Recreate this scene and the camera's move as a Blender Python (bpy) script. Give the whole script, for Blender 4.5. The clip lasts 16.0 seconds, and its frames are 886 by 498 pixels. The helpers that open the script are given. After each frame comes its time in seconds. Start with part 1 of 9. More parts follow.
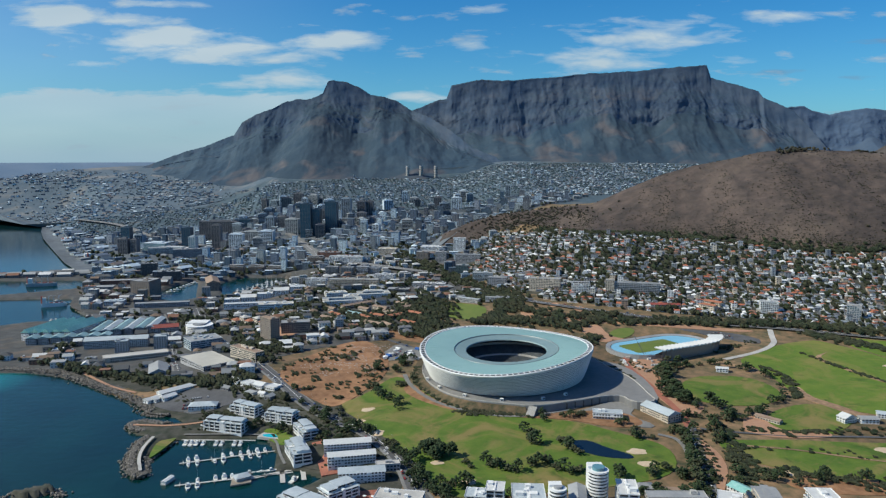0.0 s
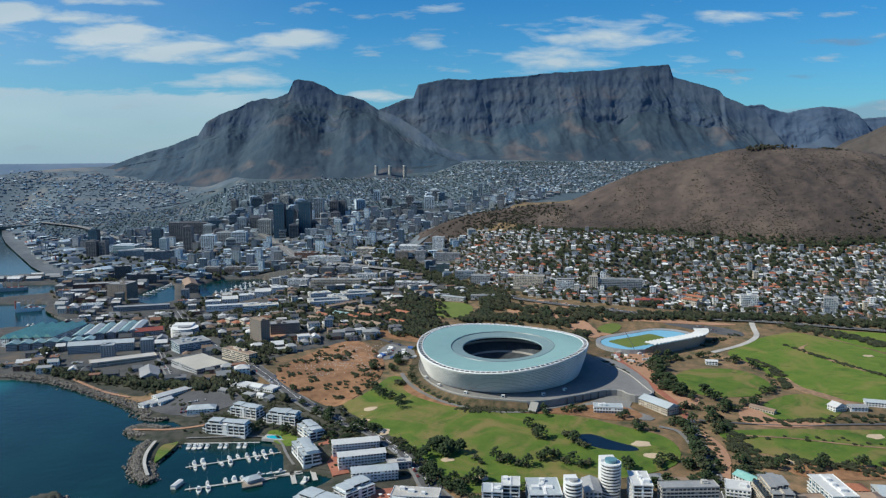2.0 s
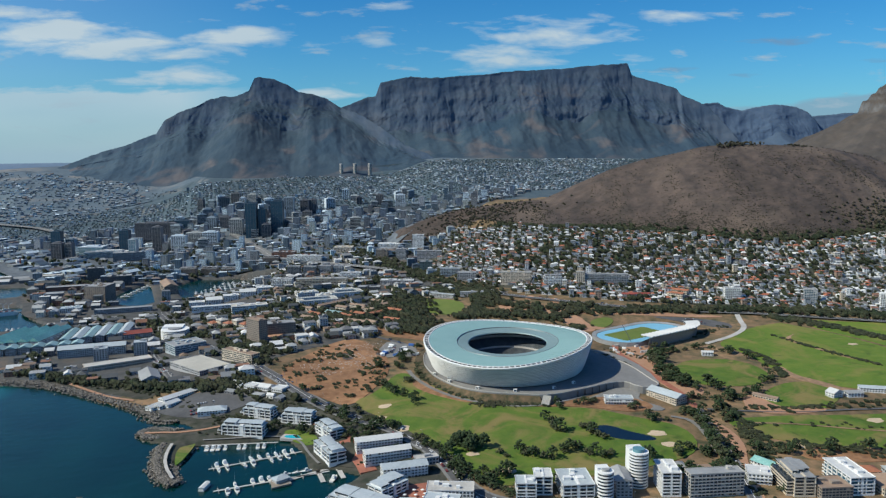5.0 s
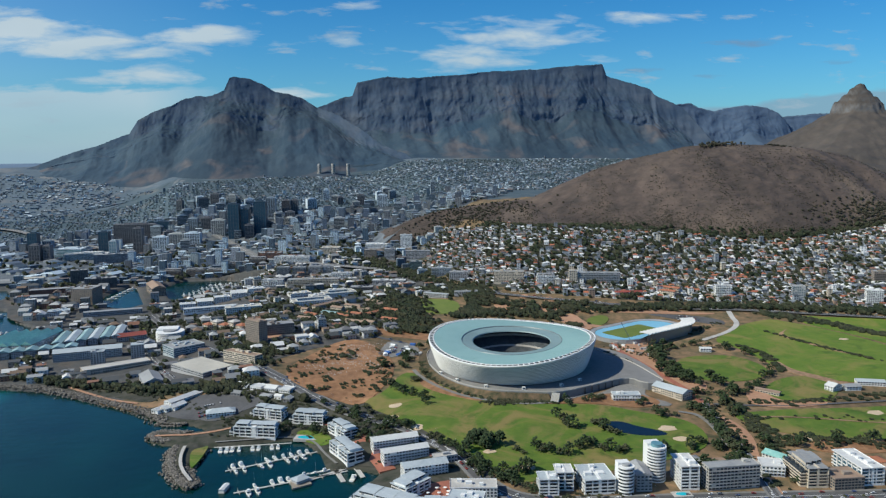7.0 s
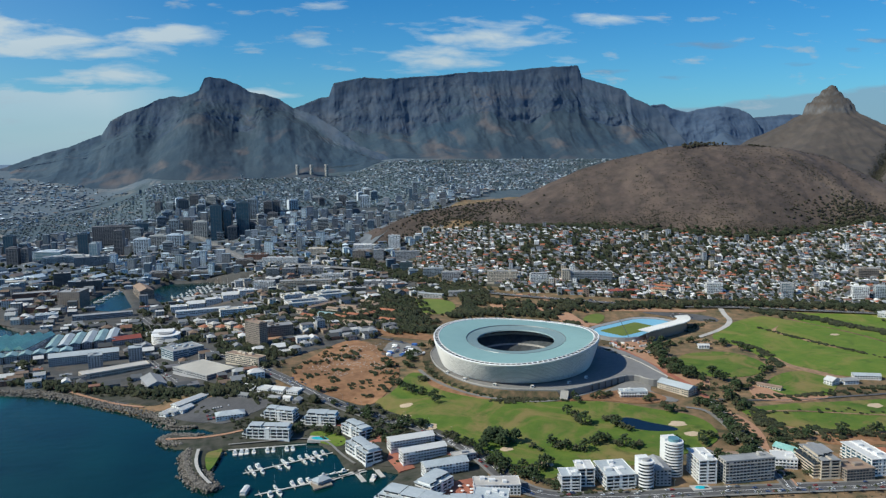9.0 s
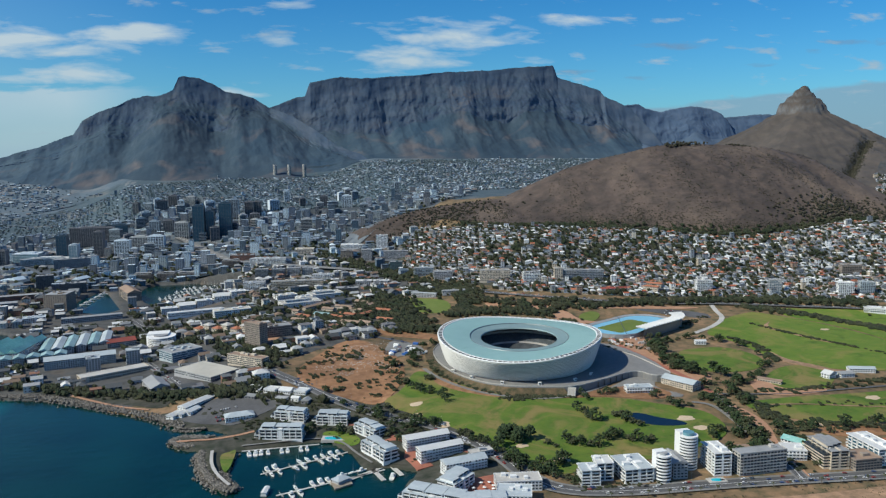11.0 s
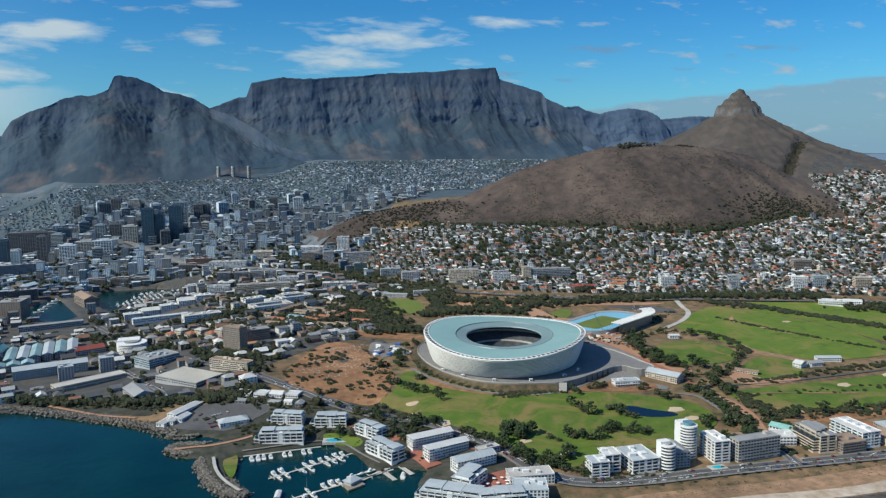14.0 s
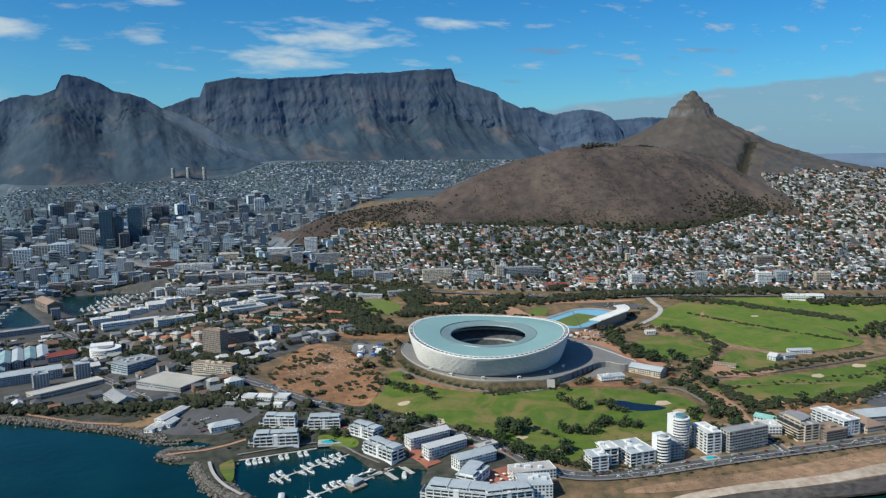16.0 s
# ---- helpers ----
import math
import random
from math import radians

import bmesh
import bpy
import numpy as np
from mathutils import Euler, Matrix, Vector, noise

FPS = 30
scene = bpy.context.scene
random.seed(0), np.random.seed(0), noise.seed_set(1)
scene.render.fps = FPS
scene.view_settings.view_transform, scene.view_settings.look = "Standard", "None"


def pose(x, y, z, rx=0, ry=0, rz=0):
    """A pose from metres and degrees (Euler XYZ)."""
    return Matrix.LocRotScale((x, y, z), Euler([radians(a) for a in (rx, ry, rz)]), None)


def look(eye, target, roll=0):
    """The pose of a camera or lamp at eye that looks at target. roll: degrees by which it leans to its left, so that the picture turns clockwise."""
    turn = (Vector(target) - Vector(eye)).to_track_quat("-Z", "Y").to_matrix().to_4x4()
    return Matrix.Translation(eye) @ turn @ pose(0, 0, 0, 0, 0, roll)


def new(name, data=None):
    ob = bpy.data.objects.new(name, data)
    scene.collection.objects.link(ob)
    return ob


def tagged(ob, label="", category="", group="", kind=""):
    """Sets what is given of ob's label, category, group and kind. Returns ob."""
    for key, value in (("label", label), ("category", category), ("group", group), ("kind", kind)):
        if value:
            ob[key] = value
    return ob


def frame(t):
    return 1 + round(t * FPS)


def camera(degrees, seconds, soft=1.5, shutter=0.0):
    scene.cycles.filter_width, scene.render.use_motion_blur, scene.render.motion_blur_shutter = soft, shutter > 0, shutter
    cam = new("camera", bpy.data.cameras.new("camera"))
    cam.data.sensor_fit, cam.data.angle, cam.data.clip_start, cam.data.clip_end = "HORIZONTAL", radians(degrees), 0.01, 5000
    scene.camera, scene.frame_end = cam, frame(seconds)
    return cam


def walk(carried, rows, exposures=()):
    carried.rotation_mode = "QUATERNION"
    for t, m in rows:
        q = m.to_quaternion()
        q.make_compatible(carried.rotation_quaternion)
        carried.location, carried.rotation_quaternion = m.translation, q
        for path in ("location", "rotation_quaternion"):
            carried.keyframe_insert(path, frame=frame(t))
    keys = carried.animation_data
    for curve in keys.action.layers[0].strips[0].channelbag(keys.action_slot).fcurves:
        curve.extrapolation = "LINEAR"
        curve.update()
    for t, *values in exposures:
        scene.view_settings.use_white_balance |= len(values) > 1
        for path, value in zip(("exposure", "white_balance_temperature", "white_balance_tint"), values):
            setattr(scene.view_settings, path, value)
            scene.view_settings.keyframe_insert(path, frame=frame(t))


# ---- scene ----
from mathutils.geometry import delaunay_2d_cdt

cam = camera(59.7, 16.0, soft=1.3)
METRES, EYE, TILT, LEAN, TURN = 400.0, 326.5, -7.0, 0.0, 0.0
ROWS = [
    (0.0, 0.0, 0.0, 0.0, 0.0, 0.0, -0.0),
    (0.5, -0.0294, -0.0034, -0.0001, -0.78, -0.01, 0.18),
    (1.0, -0.0616, -0.0065, -0.0002, -1.66, -0.04, 0.37),
    (1.5, -0.0913, -0.0092, -0.0002, -2.33, -0.07, 0.51),
    (2.0, -0.1235, -0.0117, -0.0002, -2.97, -0.09, 0.66),
    (2.5, -0.1531, -0.0135, -0.0001, -3.56, -0.13, 0.79),
    (3.0, -0.1856, -0.0151, -0.0001, -4.19, -0.16, 0.92),
    (3.5, -0.2153, -0.0162, 0.0001, -4.76, -0.18, 1.03),
    (4.0, -0.248, -0.017, 0.0002, -5.39, -0.23, 1.14),
    (6.5, -0.4024, -0.0146, 0.0012, -8.28, -0.34, 1.56),
    (7.0, -0.4347, -0.0132, 0.0018, -8.87, -0.35, 1.64),
    (7.5, -0.4648, -0.0115, 0.0021, -9.4, -0.35, 1.72),
    (8.0, -0.497, -0.0091, 0.0028, -9.99, -0.36, 1.8),
    (8.5, -0.5269, -0.0067, 0.0032, -10.56, -0.35, 1.9),
    (9.0, -0.5593, -0.0038, 0.0036, -11.15, -0.37, 1.99),
    (11.5, -0.7131, 0.0148, 0.0066, -14.16, -0.48, 2.44),
    (12.0, -0.7453, 0.0202, 0.0072, -14.97, -0.49, 2.55),
    (12.5, -0.7748, 0.0254, 0.008, -15.77, -0.52, 2.66),
    (13.0, -0.807, 0.0316, 0.0088, -16.64, -0.54, 2.76),
    (13.5, -0.8364, 0.0377, 0.0097, -17.45, -0.57, 2.87),
    (14.0, -0.8685, 0.045, 0.0106, -18.44, -0.61, 3.0),
    (14.5, -0.8979, 0.0522, 0.0116, -19.33, -0.64, 3.14),
    (15.0, -0.9297, 0.0603, 0.0126, -20.3, -0.68, 3.28),
    (15.5, -0.9589, 0.0684, 0.0137, -21.2, -0.72, 3.39),
    (16.0, -0.9902, 0.0779, 0.0145, -22.19, -0.77, 3.53),
]
walk(cam, [(t, pose(0, 0, EYE, TILT, LEAN, TURN) @ pose(METRES * x, METRES * y, METRES * z, 90 + pitch, roll, yaw)) for t, x, y, z, yaw, pitch, roll in ROWS],
     [(0.0, 0.14, 6400, 3), (16.0, 0.14, 6400, 3)])

# ---- light: morning sun from the east (low x) ----
SUN_ELEVATION, SUN_AZIMUTH = 42.5, 263.0
world = bpy.data.worlds.new("world")
scene.world = world
world.use_nodes = True
wn, wl = world.node_tree.nodes, world.node_tree.links
wn.clear()


def wmath(op, a, b=None, c=None, clamp=False):
    n = wn.new("ShaderNodeMath")
    n.operation, n.use_clamp = op, clamp
    for i, v in enumerate((a, b, c)):
        if v is None:
            continue
        if isinstance(v, (int, float)):
            n.inputs[i].default_value = v
        else:
            wl.new(v, n.inputs[i])
    return n.outputs[0]


sky = wn.new("ShaderNodeTexSky")
sky.sky_type, sky.sun_disc = "NISHITA", False
sky.sun_elevation, sky.sun_rotation = radians(SUN_ELEVATION), radians(SUN_AZIMUTH)
sky.altitude, sky.air_density, sky.dust_density, sky.ozone_density = 300, 1.0, 0.15, 3.5
coord = wn.new("ShaderNodeTexCoord")
split = wn.new("ShaderNodeSeparateXYZ")
wl.new(coord.outputs["Generated"], split.inputs[0])
ahead = wmath("MAXIMUM", split.outputs[1], 0.12)
across = wmath("DIVIDE", split.outputs[0], ahead)
height = wmath("DIVIDE", split.outputs[2], ahead)
flat = wn.new("ShaderNodeCombineXYZ")
wl.new(wmath("MULTIPLY", across, 1.0), flat.inputs[0])
wl.new(wmath("MULTIPLY", height, 4.2), flat.inputs[1])
fine = wn.new("ShaderNodeTexNoise")
fine.inputs["Scale"].default_value, fine.inputs["Detail"].default_value, fine.inputs["Roughness"].default_value = 13.0, 9.0, 0.58
fine.inputs["Distortion"].default_value = 0.25
wl.new(flat.outputs[0], fine.inputs["Vector"])
big = wn.new("ShaderNodeTexNoise")
big.inputs["Scale"].default_value, big.inputs["Detail"].default_value = 2.6, 3.0
wl.new(flat.outputs[0], big.inputs["Vector"])
# clouds: centre across, centre height, half width, half height, weight
CLOUDS = [
    (-0.49, 0.173, 0.060, 0.019, 1.30), (-0.386, 0.167, 0.065, 0.010, 0.95), (-0.353, 0.187, 0.055, 0.007, 0.95), (-0.361, 0.143, 0.090, 0.019, 1.30),
    (-0.292, 0.131, 0.085, 0.018, 1.20), (-0.138, 0.140, 0.070, 0.015, 1.10), (-0.229, 0.122, 0.075, 0.008, 0.80), (-0.251, 0.087, 0.060, 0.006, 0.70),
    (-0.194, 0.094, 0.065, 0.012, 1.00), (-0.467, 0.114, 0.050, 0.005, 0.50), (-0.031, 0.073, 0.045, 0.008, 0.85), (0.21, 0.144, 0.034, 0.009, 0.95),
    (0.193, 0.119, 0.095, 0.017, 0.78), (0.279, 0.151, 0.100, 0.019, 0.80), (0.416, 0.171, 0.060, 0.008, 0.85), (0.055, 0.181, 0.030, 0.006, 0.70),
    (0.041, 0.136, 0.024, 0.006, 0.60), (0.353, 0.119, 0.060, 0.008, 0.55), (-0.75, 0.15, 0.10, 0.02, 1.0)]
STREAKS = [(0.578, 0.140, 0.060, 0.006, 0.95), (0.705, 0.117, 0.050, 0.005, 0.9), (0.885, 0.152, 0.065, 0.005, 0.85), (0.803, 0.138, 0.020, 0.005, 0.7), (0.539, 0.098, 0.060, 0.004, 0.7), (0.965, 0.160, 0.050, 0.004, 0.6), (0.44, 0.104, 0.05, 0.004, 0.7)]


def cloud_field(banks):
    field = None
    for cx, cz, sx, sz, weight in banks:
        dx = wmath("DIVIDE", wmath("SUBTRACT", across, cx), sx)
        dz = wmath("DIVIDE", wmath("SUBTRACT", height, cz), sz)
        r2 = wmath("ADD", wmath("MULTIPLY", dx, dx), wmath("MULTIPLY", dz, dz))
        bank_ = wmath("MULTIPLY", wmath("POWER", 2.718, wmath("MULTIPLY", wmath("POWER", r2, 1.25), -1.0)), weight)
        field = bank_ if field is None else wmath("MAXIMUM", field, bank_)
    return field


veil = wmath("ADD", wmath("MULTIPLY", fine.outputs[0], 4.2), wmath("MULTIPLY", big.outputs[0], 0.9))
dense = wmath("MULTIPLY", wmath("ADD", wmath("SUBTRACT", veil, 2.9), wmath("MULTIPLY", cloud_field(CLOUDS), 1.5)), 0.82, clamp=True)
# broad pale bank low in the east, up to an uneven edge
bank_top = wmath("ADD", 0.083, wmath("MULTIPLY", wmath("SUBTRACT", fine.outputs[0], 0.5), 0.05))
bank_a = wmath("MULTIPLY", wmath("SUBTRACT", bank_top, height), 110.0, clamp=True)
bank_a = wmath("MULTIPLY", bank_a, wmath("MULTIPLY", wmath("SUBTRACT", -0.10, across), 9.0, clamp=True))
dense = wmath("MAXIMUM", wmath("MULTIPLY", dense, 0.88), wmath("MULTIPLY", bank_a, wmath("ADD", 0.42, wmath("MULTIPLY", height, 4.0))))
dense = wmath("MAXIMUM", dense, wmath("MULTIPLY", wmath("MULTIPLY", wmath("SUBTRACT", -0.08, across), 1.5, clamp=True), 0.26))
grey = wmath("MULTIPLY", wmath("MULTIPLY", wmath("ADD", wmath("SUBTRACT", veil, 2.95), cloud_field(STREAKS)), 1.3, clamp=True), 0.55)
tone = wn.new("ShaderNodeMix")
tone.data_type = "RGBA"
wl.new(dense, tone.inputs[0])
deep = wn.new("ShaderNodeHueSaturation")
deep.inputs["Saturation"].default_value, deep.inputs["Value"].default_value = 1.3, 1.0
wl.new(sky.outputs[0], deep.inputs["Color"])
pale = wn.new("ShaderNodeMix")
pale.data_type = "RGBA"
low_air = wmath("MULTIPLY", wmath("POWER", 2.718, wmath("MULTIPLY", wmath("MAXIMUM", height, 0.0), -17.0)), 0.80)
wl.new(low_air, pale.inputs[0])
azure = wn.new("ShaderNodeMix")
azure.data_type, azure.blend_type = "RGBA", "MULTIPLY"
azure.inputs[0].default_value = 1.0
wl.new(deep.outputs[0], azure.inputs[6])
azure.inputs[7].default_value = (0.50, 1.02, 1.32, 1)
wl.new(azure.outputs[2], pale.inputs[6])
pale.inputs[7].default_value = (2.2, 4.2, 6.4, 1)
# thin grey-blue cloud sheet low over the sea side, its edge rising to the west
sheet_top = wmath("ADD", wmath("ADD", 0.061, wmath("MULTIPLY", wmath("SUBTRACT", across, 0.571), 0.105)), wmath("MULTIPLY", wmath("SUBTRACT", fine.outputs[0], 0.5), 0.022))
film_a = wmath("MULTIPLY", wmath("SUBTRACT", sheet_top, height), 150.0, clamp=True)
film_a = wmath("MULTIPLY", film_a, wmath("MULTIPLY", wmath("SUBTRACT", across, 0.30), 5.0, clamp=True))
thin = wn.new("ShaderNodeMix")
thin.data_type = "RGBA"
wl.new(wmath("MULTIPLY", film_a, 0.8), thin.inputs[0])
wl.new(pale.outputs[2], thin.inputs[6])
thin.inputs[7].default_value = (2.9, 4.5, 6.1, 1)
wisps = wn.new("ShaderNodeMix")
wisps.data_type = "RGBA"
wl.new(grey, wisps.inputs[0]), wl.new(thin.outputs[2], wisps.inputs[6])
wisps.inputs[7].default_value = (2.3, 3.3, 4.9, 1)
wl.new(wisps.outputs[2], tone.inputs[6])
# clouds are white above and greyer where they thicken
body = wn.new("ShaderNodeMix")
body.data_type = "RGBA"
wl.new(wmath("MULTIPLY", wmath("SUBTRACT", big.outputs[0], 0.35), 2.6, clamp=True), body.inputs[0])
body.inputs[6].default_value, body.inputs[7].default_value = (7.3, 8.1, 8.8, 1), (5.4, 6.6, 7.7, 1)
wl.new(body.outputs[2], tone.inputs[7])
back = wn.new("ShaderNodeBackground")
back.inputs["Strength"].default_value = 0.074
wl.new(tone.outputs[2], back.inputs["Color"])
outw = wn.new("ShaderNodeOutputWorld")
wl.new(back.outputs[0], outw.inputs["Surface"])

sun_data = bpy.data.lights.new("sun", "SUN")
sun_data.energy, sun_data.angle, sun_data.color = 4.15, radians(0.6), (1.0, 0.925, 0.80)
sun = new("sun", sun_data)
az, el = radians(SUN_AZIMUTH), radians(SUN_ELEVATION)
sun.matrix_world = look((math.sin(az) * math.cos(el) * 900, math.cos(az) * math.cos(el) * 900, math.sin(el) * 900), (0, 0, 0))

# ---- materials ----
def mat(name, c1, c2=None, scale=0.5, rough=0.85, metal=0.0, bump=0.0, wide=0.0, coat=0.0, spread=0.0, palette=None, island=False, step=0.5):
    """Two colours mixed by noise of two sizes (scale: waves a metre), with relief; palette: colours picked at random for each piece."""
    m = bpy.data.materials.new(name)
    m.use_nodes = True
    n, l = m.node_tree.nodes, m.node_tree.links
    b = n["Principled BSDF"]
    b.inputs["Roughness"].default_value, b.inputs["Metallic"].default_value = rough, metal
    b.inputs["Coat Weight"].default_value = coat
    geo = n.new("ShaderNodeNewGeometry")
    grain = n.new("ShaderNodeTexNoise")
    grain.inputs["Scale"].default_value, grain.inputs["Detail"].default_value, grain.inputs["Roughness"].default_value = scale, 6, 0.62
    l.new(geo.outputs["Position"], grain.inputs["Vector"])
    ramp = n.new("ShaderNodeValToRGB")
    ramp.color_ramp.elements[0].position, ramp.color_ramp.elements[1].position = max(0.0, step - 0.18), min(1.0, step + 0.18)
    ramp.color_ramp.elements[0].color, ramp.color_ramp.elements[1].color = (*c1, 1), (*(c2 or [v * 0.82 for v in c1]), 1)
    l.new(grain.outputs[0], ramp.inputs[0])
    out = ramp.outputs[0]
    if palette:
        pick = n.new("ShaderNodeValToRGB")
        pick.color_ramp.interpolation = "CONSTANT"
        while len(pick.color_ramp.elements) < len(palette):
            pick.color_ramp.elements.new(0.5)
        for i, c in enumerate(palette):
            pick.color_ramp.elements[i].position, pick.color_ramp.elements[i].color = i / len(palette), (*c, 1)
        if island:
            l.new(geo.outputs["Random Per Island"], pick.inputs[0])
        else:
            l.new(n.new("ShaderNodeObjectInfo").outputs["Random"], pick.inputs[0])
        mul = n.new("ShaderNodeMix")
        mul.data_type, mul.blend_type = "RGBA", "MULTIPLY"
        mul.inputs[0].default_value = 1.0
        l.new(out, mul.inputs[6]), l.new(pick.outputs[0], mul.inputs[7])
        out = mul.outputs[2]
    if wide:
        large = n.new("ShaderNodeTexNoise")
        large.inputs["Scale"].default_value, large.inputs["Detail"].default_value = scale * 0.11, 4
        l.new(geo.outputs["Position"], large.inputs["Vector"])
        hsv = n.new("ShaderNodeHueSaturation")
        val = n.new("ShaderNodeMapRange")
        val.inputs[1].default_value, val.inputs[2].default_value = 0.3, 0.7
        val.inputs[3].default_value, val.inputs[4].default_value = 1 - wide, 1 + wide
        l.new(large.outputs[0], val.inputs[0]), l.new(val.outputs[0], hsv.inputs["Value"]), l.new(out, hsv.inputs["Color"])
        out = hsv.outputs[0]
    if spread:
        hsv = n.new("ShaderNodeHueSaturation")
        val = n.new("ShaderNodeMapRange")
        val.inputs[3].default_value, val.inputs[4].default_value = 1 - spread, 1 + spread
        src = geo.outputs["Random Per Island"] if island else n.new("ShaderNodeObjectInfo").outputs["Random"]
        l.new(src, val.inputs[0]), l.new(val.outputs[0], hsv.inputs["Value"]), l.new(out, hsv.inputs["Color"])
        out = hsv.outputs[0]
    l.new(out, b.inputs["Base Color"])
    if bump:
        bm_ = n.new("ShaderNodeBump")
        bm_.inputs["Strength"].default_value, bm_.inputs["Distance"].default_value = min(1.0, bump), 0.4 / max(scale, 0.02)
        l.new(grain.outputs[0], bm_.inputs["Height"]), l.new(bm_.outputs[0], b.inputs["Normal"])
    return m


WHITE = [(0.80, 0.80, 0.79), (0.58, 0.58, 0.57), (0.44, 0.39, 0.33), (0.26, 0.27, 0.28), (0.64, 0.60, 0.53), (0.34, 0.34, 0.34),
         (0.18, 0.18, 0.19), (0.74, 0.74, 0.72), (0.36, 0.28, 0.21), (0.46, 0.47, 0.48), (0.14, 0.15, 0.16), (0.30, 0.15, 0.10)]
ROOFS = [(0.16, 0.16, 0.17), (0.24, 0.12, 0.075), (0.40, 0.41, 0.41), (0.09, 0.095, 0.10), (0.70, 0.70, 0.69), (0.20, 0.14, 0.10),
         (0.23, 0.24, 0.25), (0.13, 0.14, 0.15), (0.50, 0.50, 0.49), (0.32, 0.33, 0.34), (0.07, 0.075, 0.08), (0.62, 0.62, 0.61)]
ONE = (1.0, 1.0, 1.0)
M_earth = mat("dry_earth_and_scrub", (0.056, 0.060, 0.028), (0.27, 0.165, 0.090), 0.06, 0.95, bump=0.2, wide=0.3)
M_verge = mat("sandy_verge", (0.18, 0.120, 0.068), (0.40, 0.245, 0.15), 0.10, 0.95, bump=0.3, wide=0.3)
M_tealroof = mat("teal_roof_sheet", (0.19, 0.32, 0.33), (0.34, 0.45, 0.46), 0.3, 0.5, wide=0.2)
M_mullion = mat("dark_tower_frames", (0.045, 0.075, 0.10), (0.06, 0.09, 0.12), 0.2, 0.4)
M_garden = mat("gardens_and_yards", (0.018, 0.026, 0.013), (0.080, 0.074, 0.060), 0.08, 0.95, wide=0.25)
M_dirt = mat("bare_red_soil", (0.19, 0.092, 0.043), (0.34, 0.185, 0.095), 0.10, 0.95, bump=0.5, wide=0.28)
M_orange = mat("orange_gravel", (0.36, 0.19, 0.115), (0.42, 0.25, 0.16), 0.2, 0.95, bump=0.2, wide=0.12)
def turf_mat(name, deep, fresh, dry, share, size):
    """Mown grass: deep and fresh green in drifts, dry straw where watering misses, fine grain over all."""
    m = mat(name, deep, fresh, size * 4.0, 0.92, bump=0.2)
    n, l = m.node_tree.nodes, m.node_tree.links
    b = n["Principled BSDF"]
    base = b.inputs["Base Color"].links[0].from_socket
    geo = n.new("ShaderNodeNewGeometry")
    for scale, lo, hi, tone, warp in ((size, 1 - share - 0.07, 1 - share + 0.10, dry, 1.6), (size * 7, 0.60, 0.74, tuple(v * 0.8 for v in dry), 0.6), (size * 2.6, 0.58, 0.70, tuple(v * 0.55 for v in deep), 0.9)):
        patch = n.new("ShaderNodeTexNoise")
        patch.inputs["Scale"].default_value, patch.inputs["Detail"].default_value, patch.inputs["Roughness"].default_value = scale, 6, 0.6
        patch.inputs["Distortion"].default_value = warp
        l.new(geo.outputs["Position"], patch.inputs["Vector"])
        mask = n.new("ShaderNodeMapRange")
        mask.inputs[1].default_value, mask.inputs[2].default_value, mask.inputs[4].default_value = lo, hi, 0.75
        l.new(patch.outputs[0], mask.inputs[0])
        mix = n.new("ShaderNodeMix")
        mix.data_type = "RGBA"
        l.new(mask.outputs[0], mix.inputs[0]), l.new(base, mix.inputs[6])
        mix.inputs[7].default_value = (*tone, 1)
        base = mix.outputs[2]
    l.new(base, b.inputs["Base Color"])
    return m


M_grass = turf_mat("mown_grass", (0.078, 0.148, 0.010), (0.138, 0.192, 0.022), (0.235, 0.195, 0.055), 0.42, 0.011)
M_turf = turf_mat("dry_golf_turf", (0.058, 0.118, 0.008), (0.112, 0.165, 0.018), (0.245, 0.175, 0.065), 0.44, 0.014)
M_street = turf_mat("grey_streets_and_yards", (0.044, 0.046, 0.046), (0.092, 0.092, 0.090), (0.155, 0.118, 0.088), 0.40, 0.012)
M_pitch = mat("green_sports_turf", (0.10, 0.15, 0.022), (0.145, 0.175, 0.035), 0.08, 0.9, wide=0.12)
M_sand = mat("pale_sand", (0.50, 0.38, 0.25), (0.58, 0.46, 0.33), 0.4, 0.95, wide=0.1)
M_beach = mat("beach_shingle", (0.54, 0.47, 0.39), (0.34, 0.25, 0.17), 0.09, 0.95, bump=0.2, wide=0.2)
M_kelp = mat("wet_rock_shelf", (0.05, 0.042, 0.035), (0.16, 0.13, 0.10), 0.15, 0.6, bump=0.8, wide=0.3)
M_asphalt = mat("asphalt", (0.075, 0.075, 0.08), (0.11, 0.11, 0.112), 0.3, 0.9, wide=0.2)
M_paving = mat("grey_paving", (0.17, 0.168, 0.162), (0.23, 0.225, 0.215), 0.25, 0.85, wide=0.15)
M_podium = mat("grey_concrete_paving", (0.19, 0.19, 0.19), (0.235, 0.23, 0.225), 0.15, 0.85, wide=0.12)
M_brickpave = mat("red_brick_paving", (0.30, 0.10, 0.065), (0.36, 0.15, 0.10), 0.5, 0.9, wide=0.15)
M_boulder = mat("armour_rock", (0.10, 0.092, 0.080), (0.19, 0.172, 0.15), 0.5, 0.95, bump=0.5, spread=0.5, island=True)
M_concrete = mat("concrete", (0.42, 0.40, 0.37), (0.50, 0.48, 0.45), 0.4, 0.85, wide=0.15)
M_white = mat("white_render", (0.78, 0.78, 0.77), (0.70, 0.70, 0.69), 0.35, 0.7, wide=0.06)
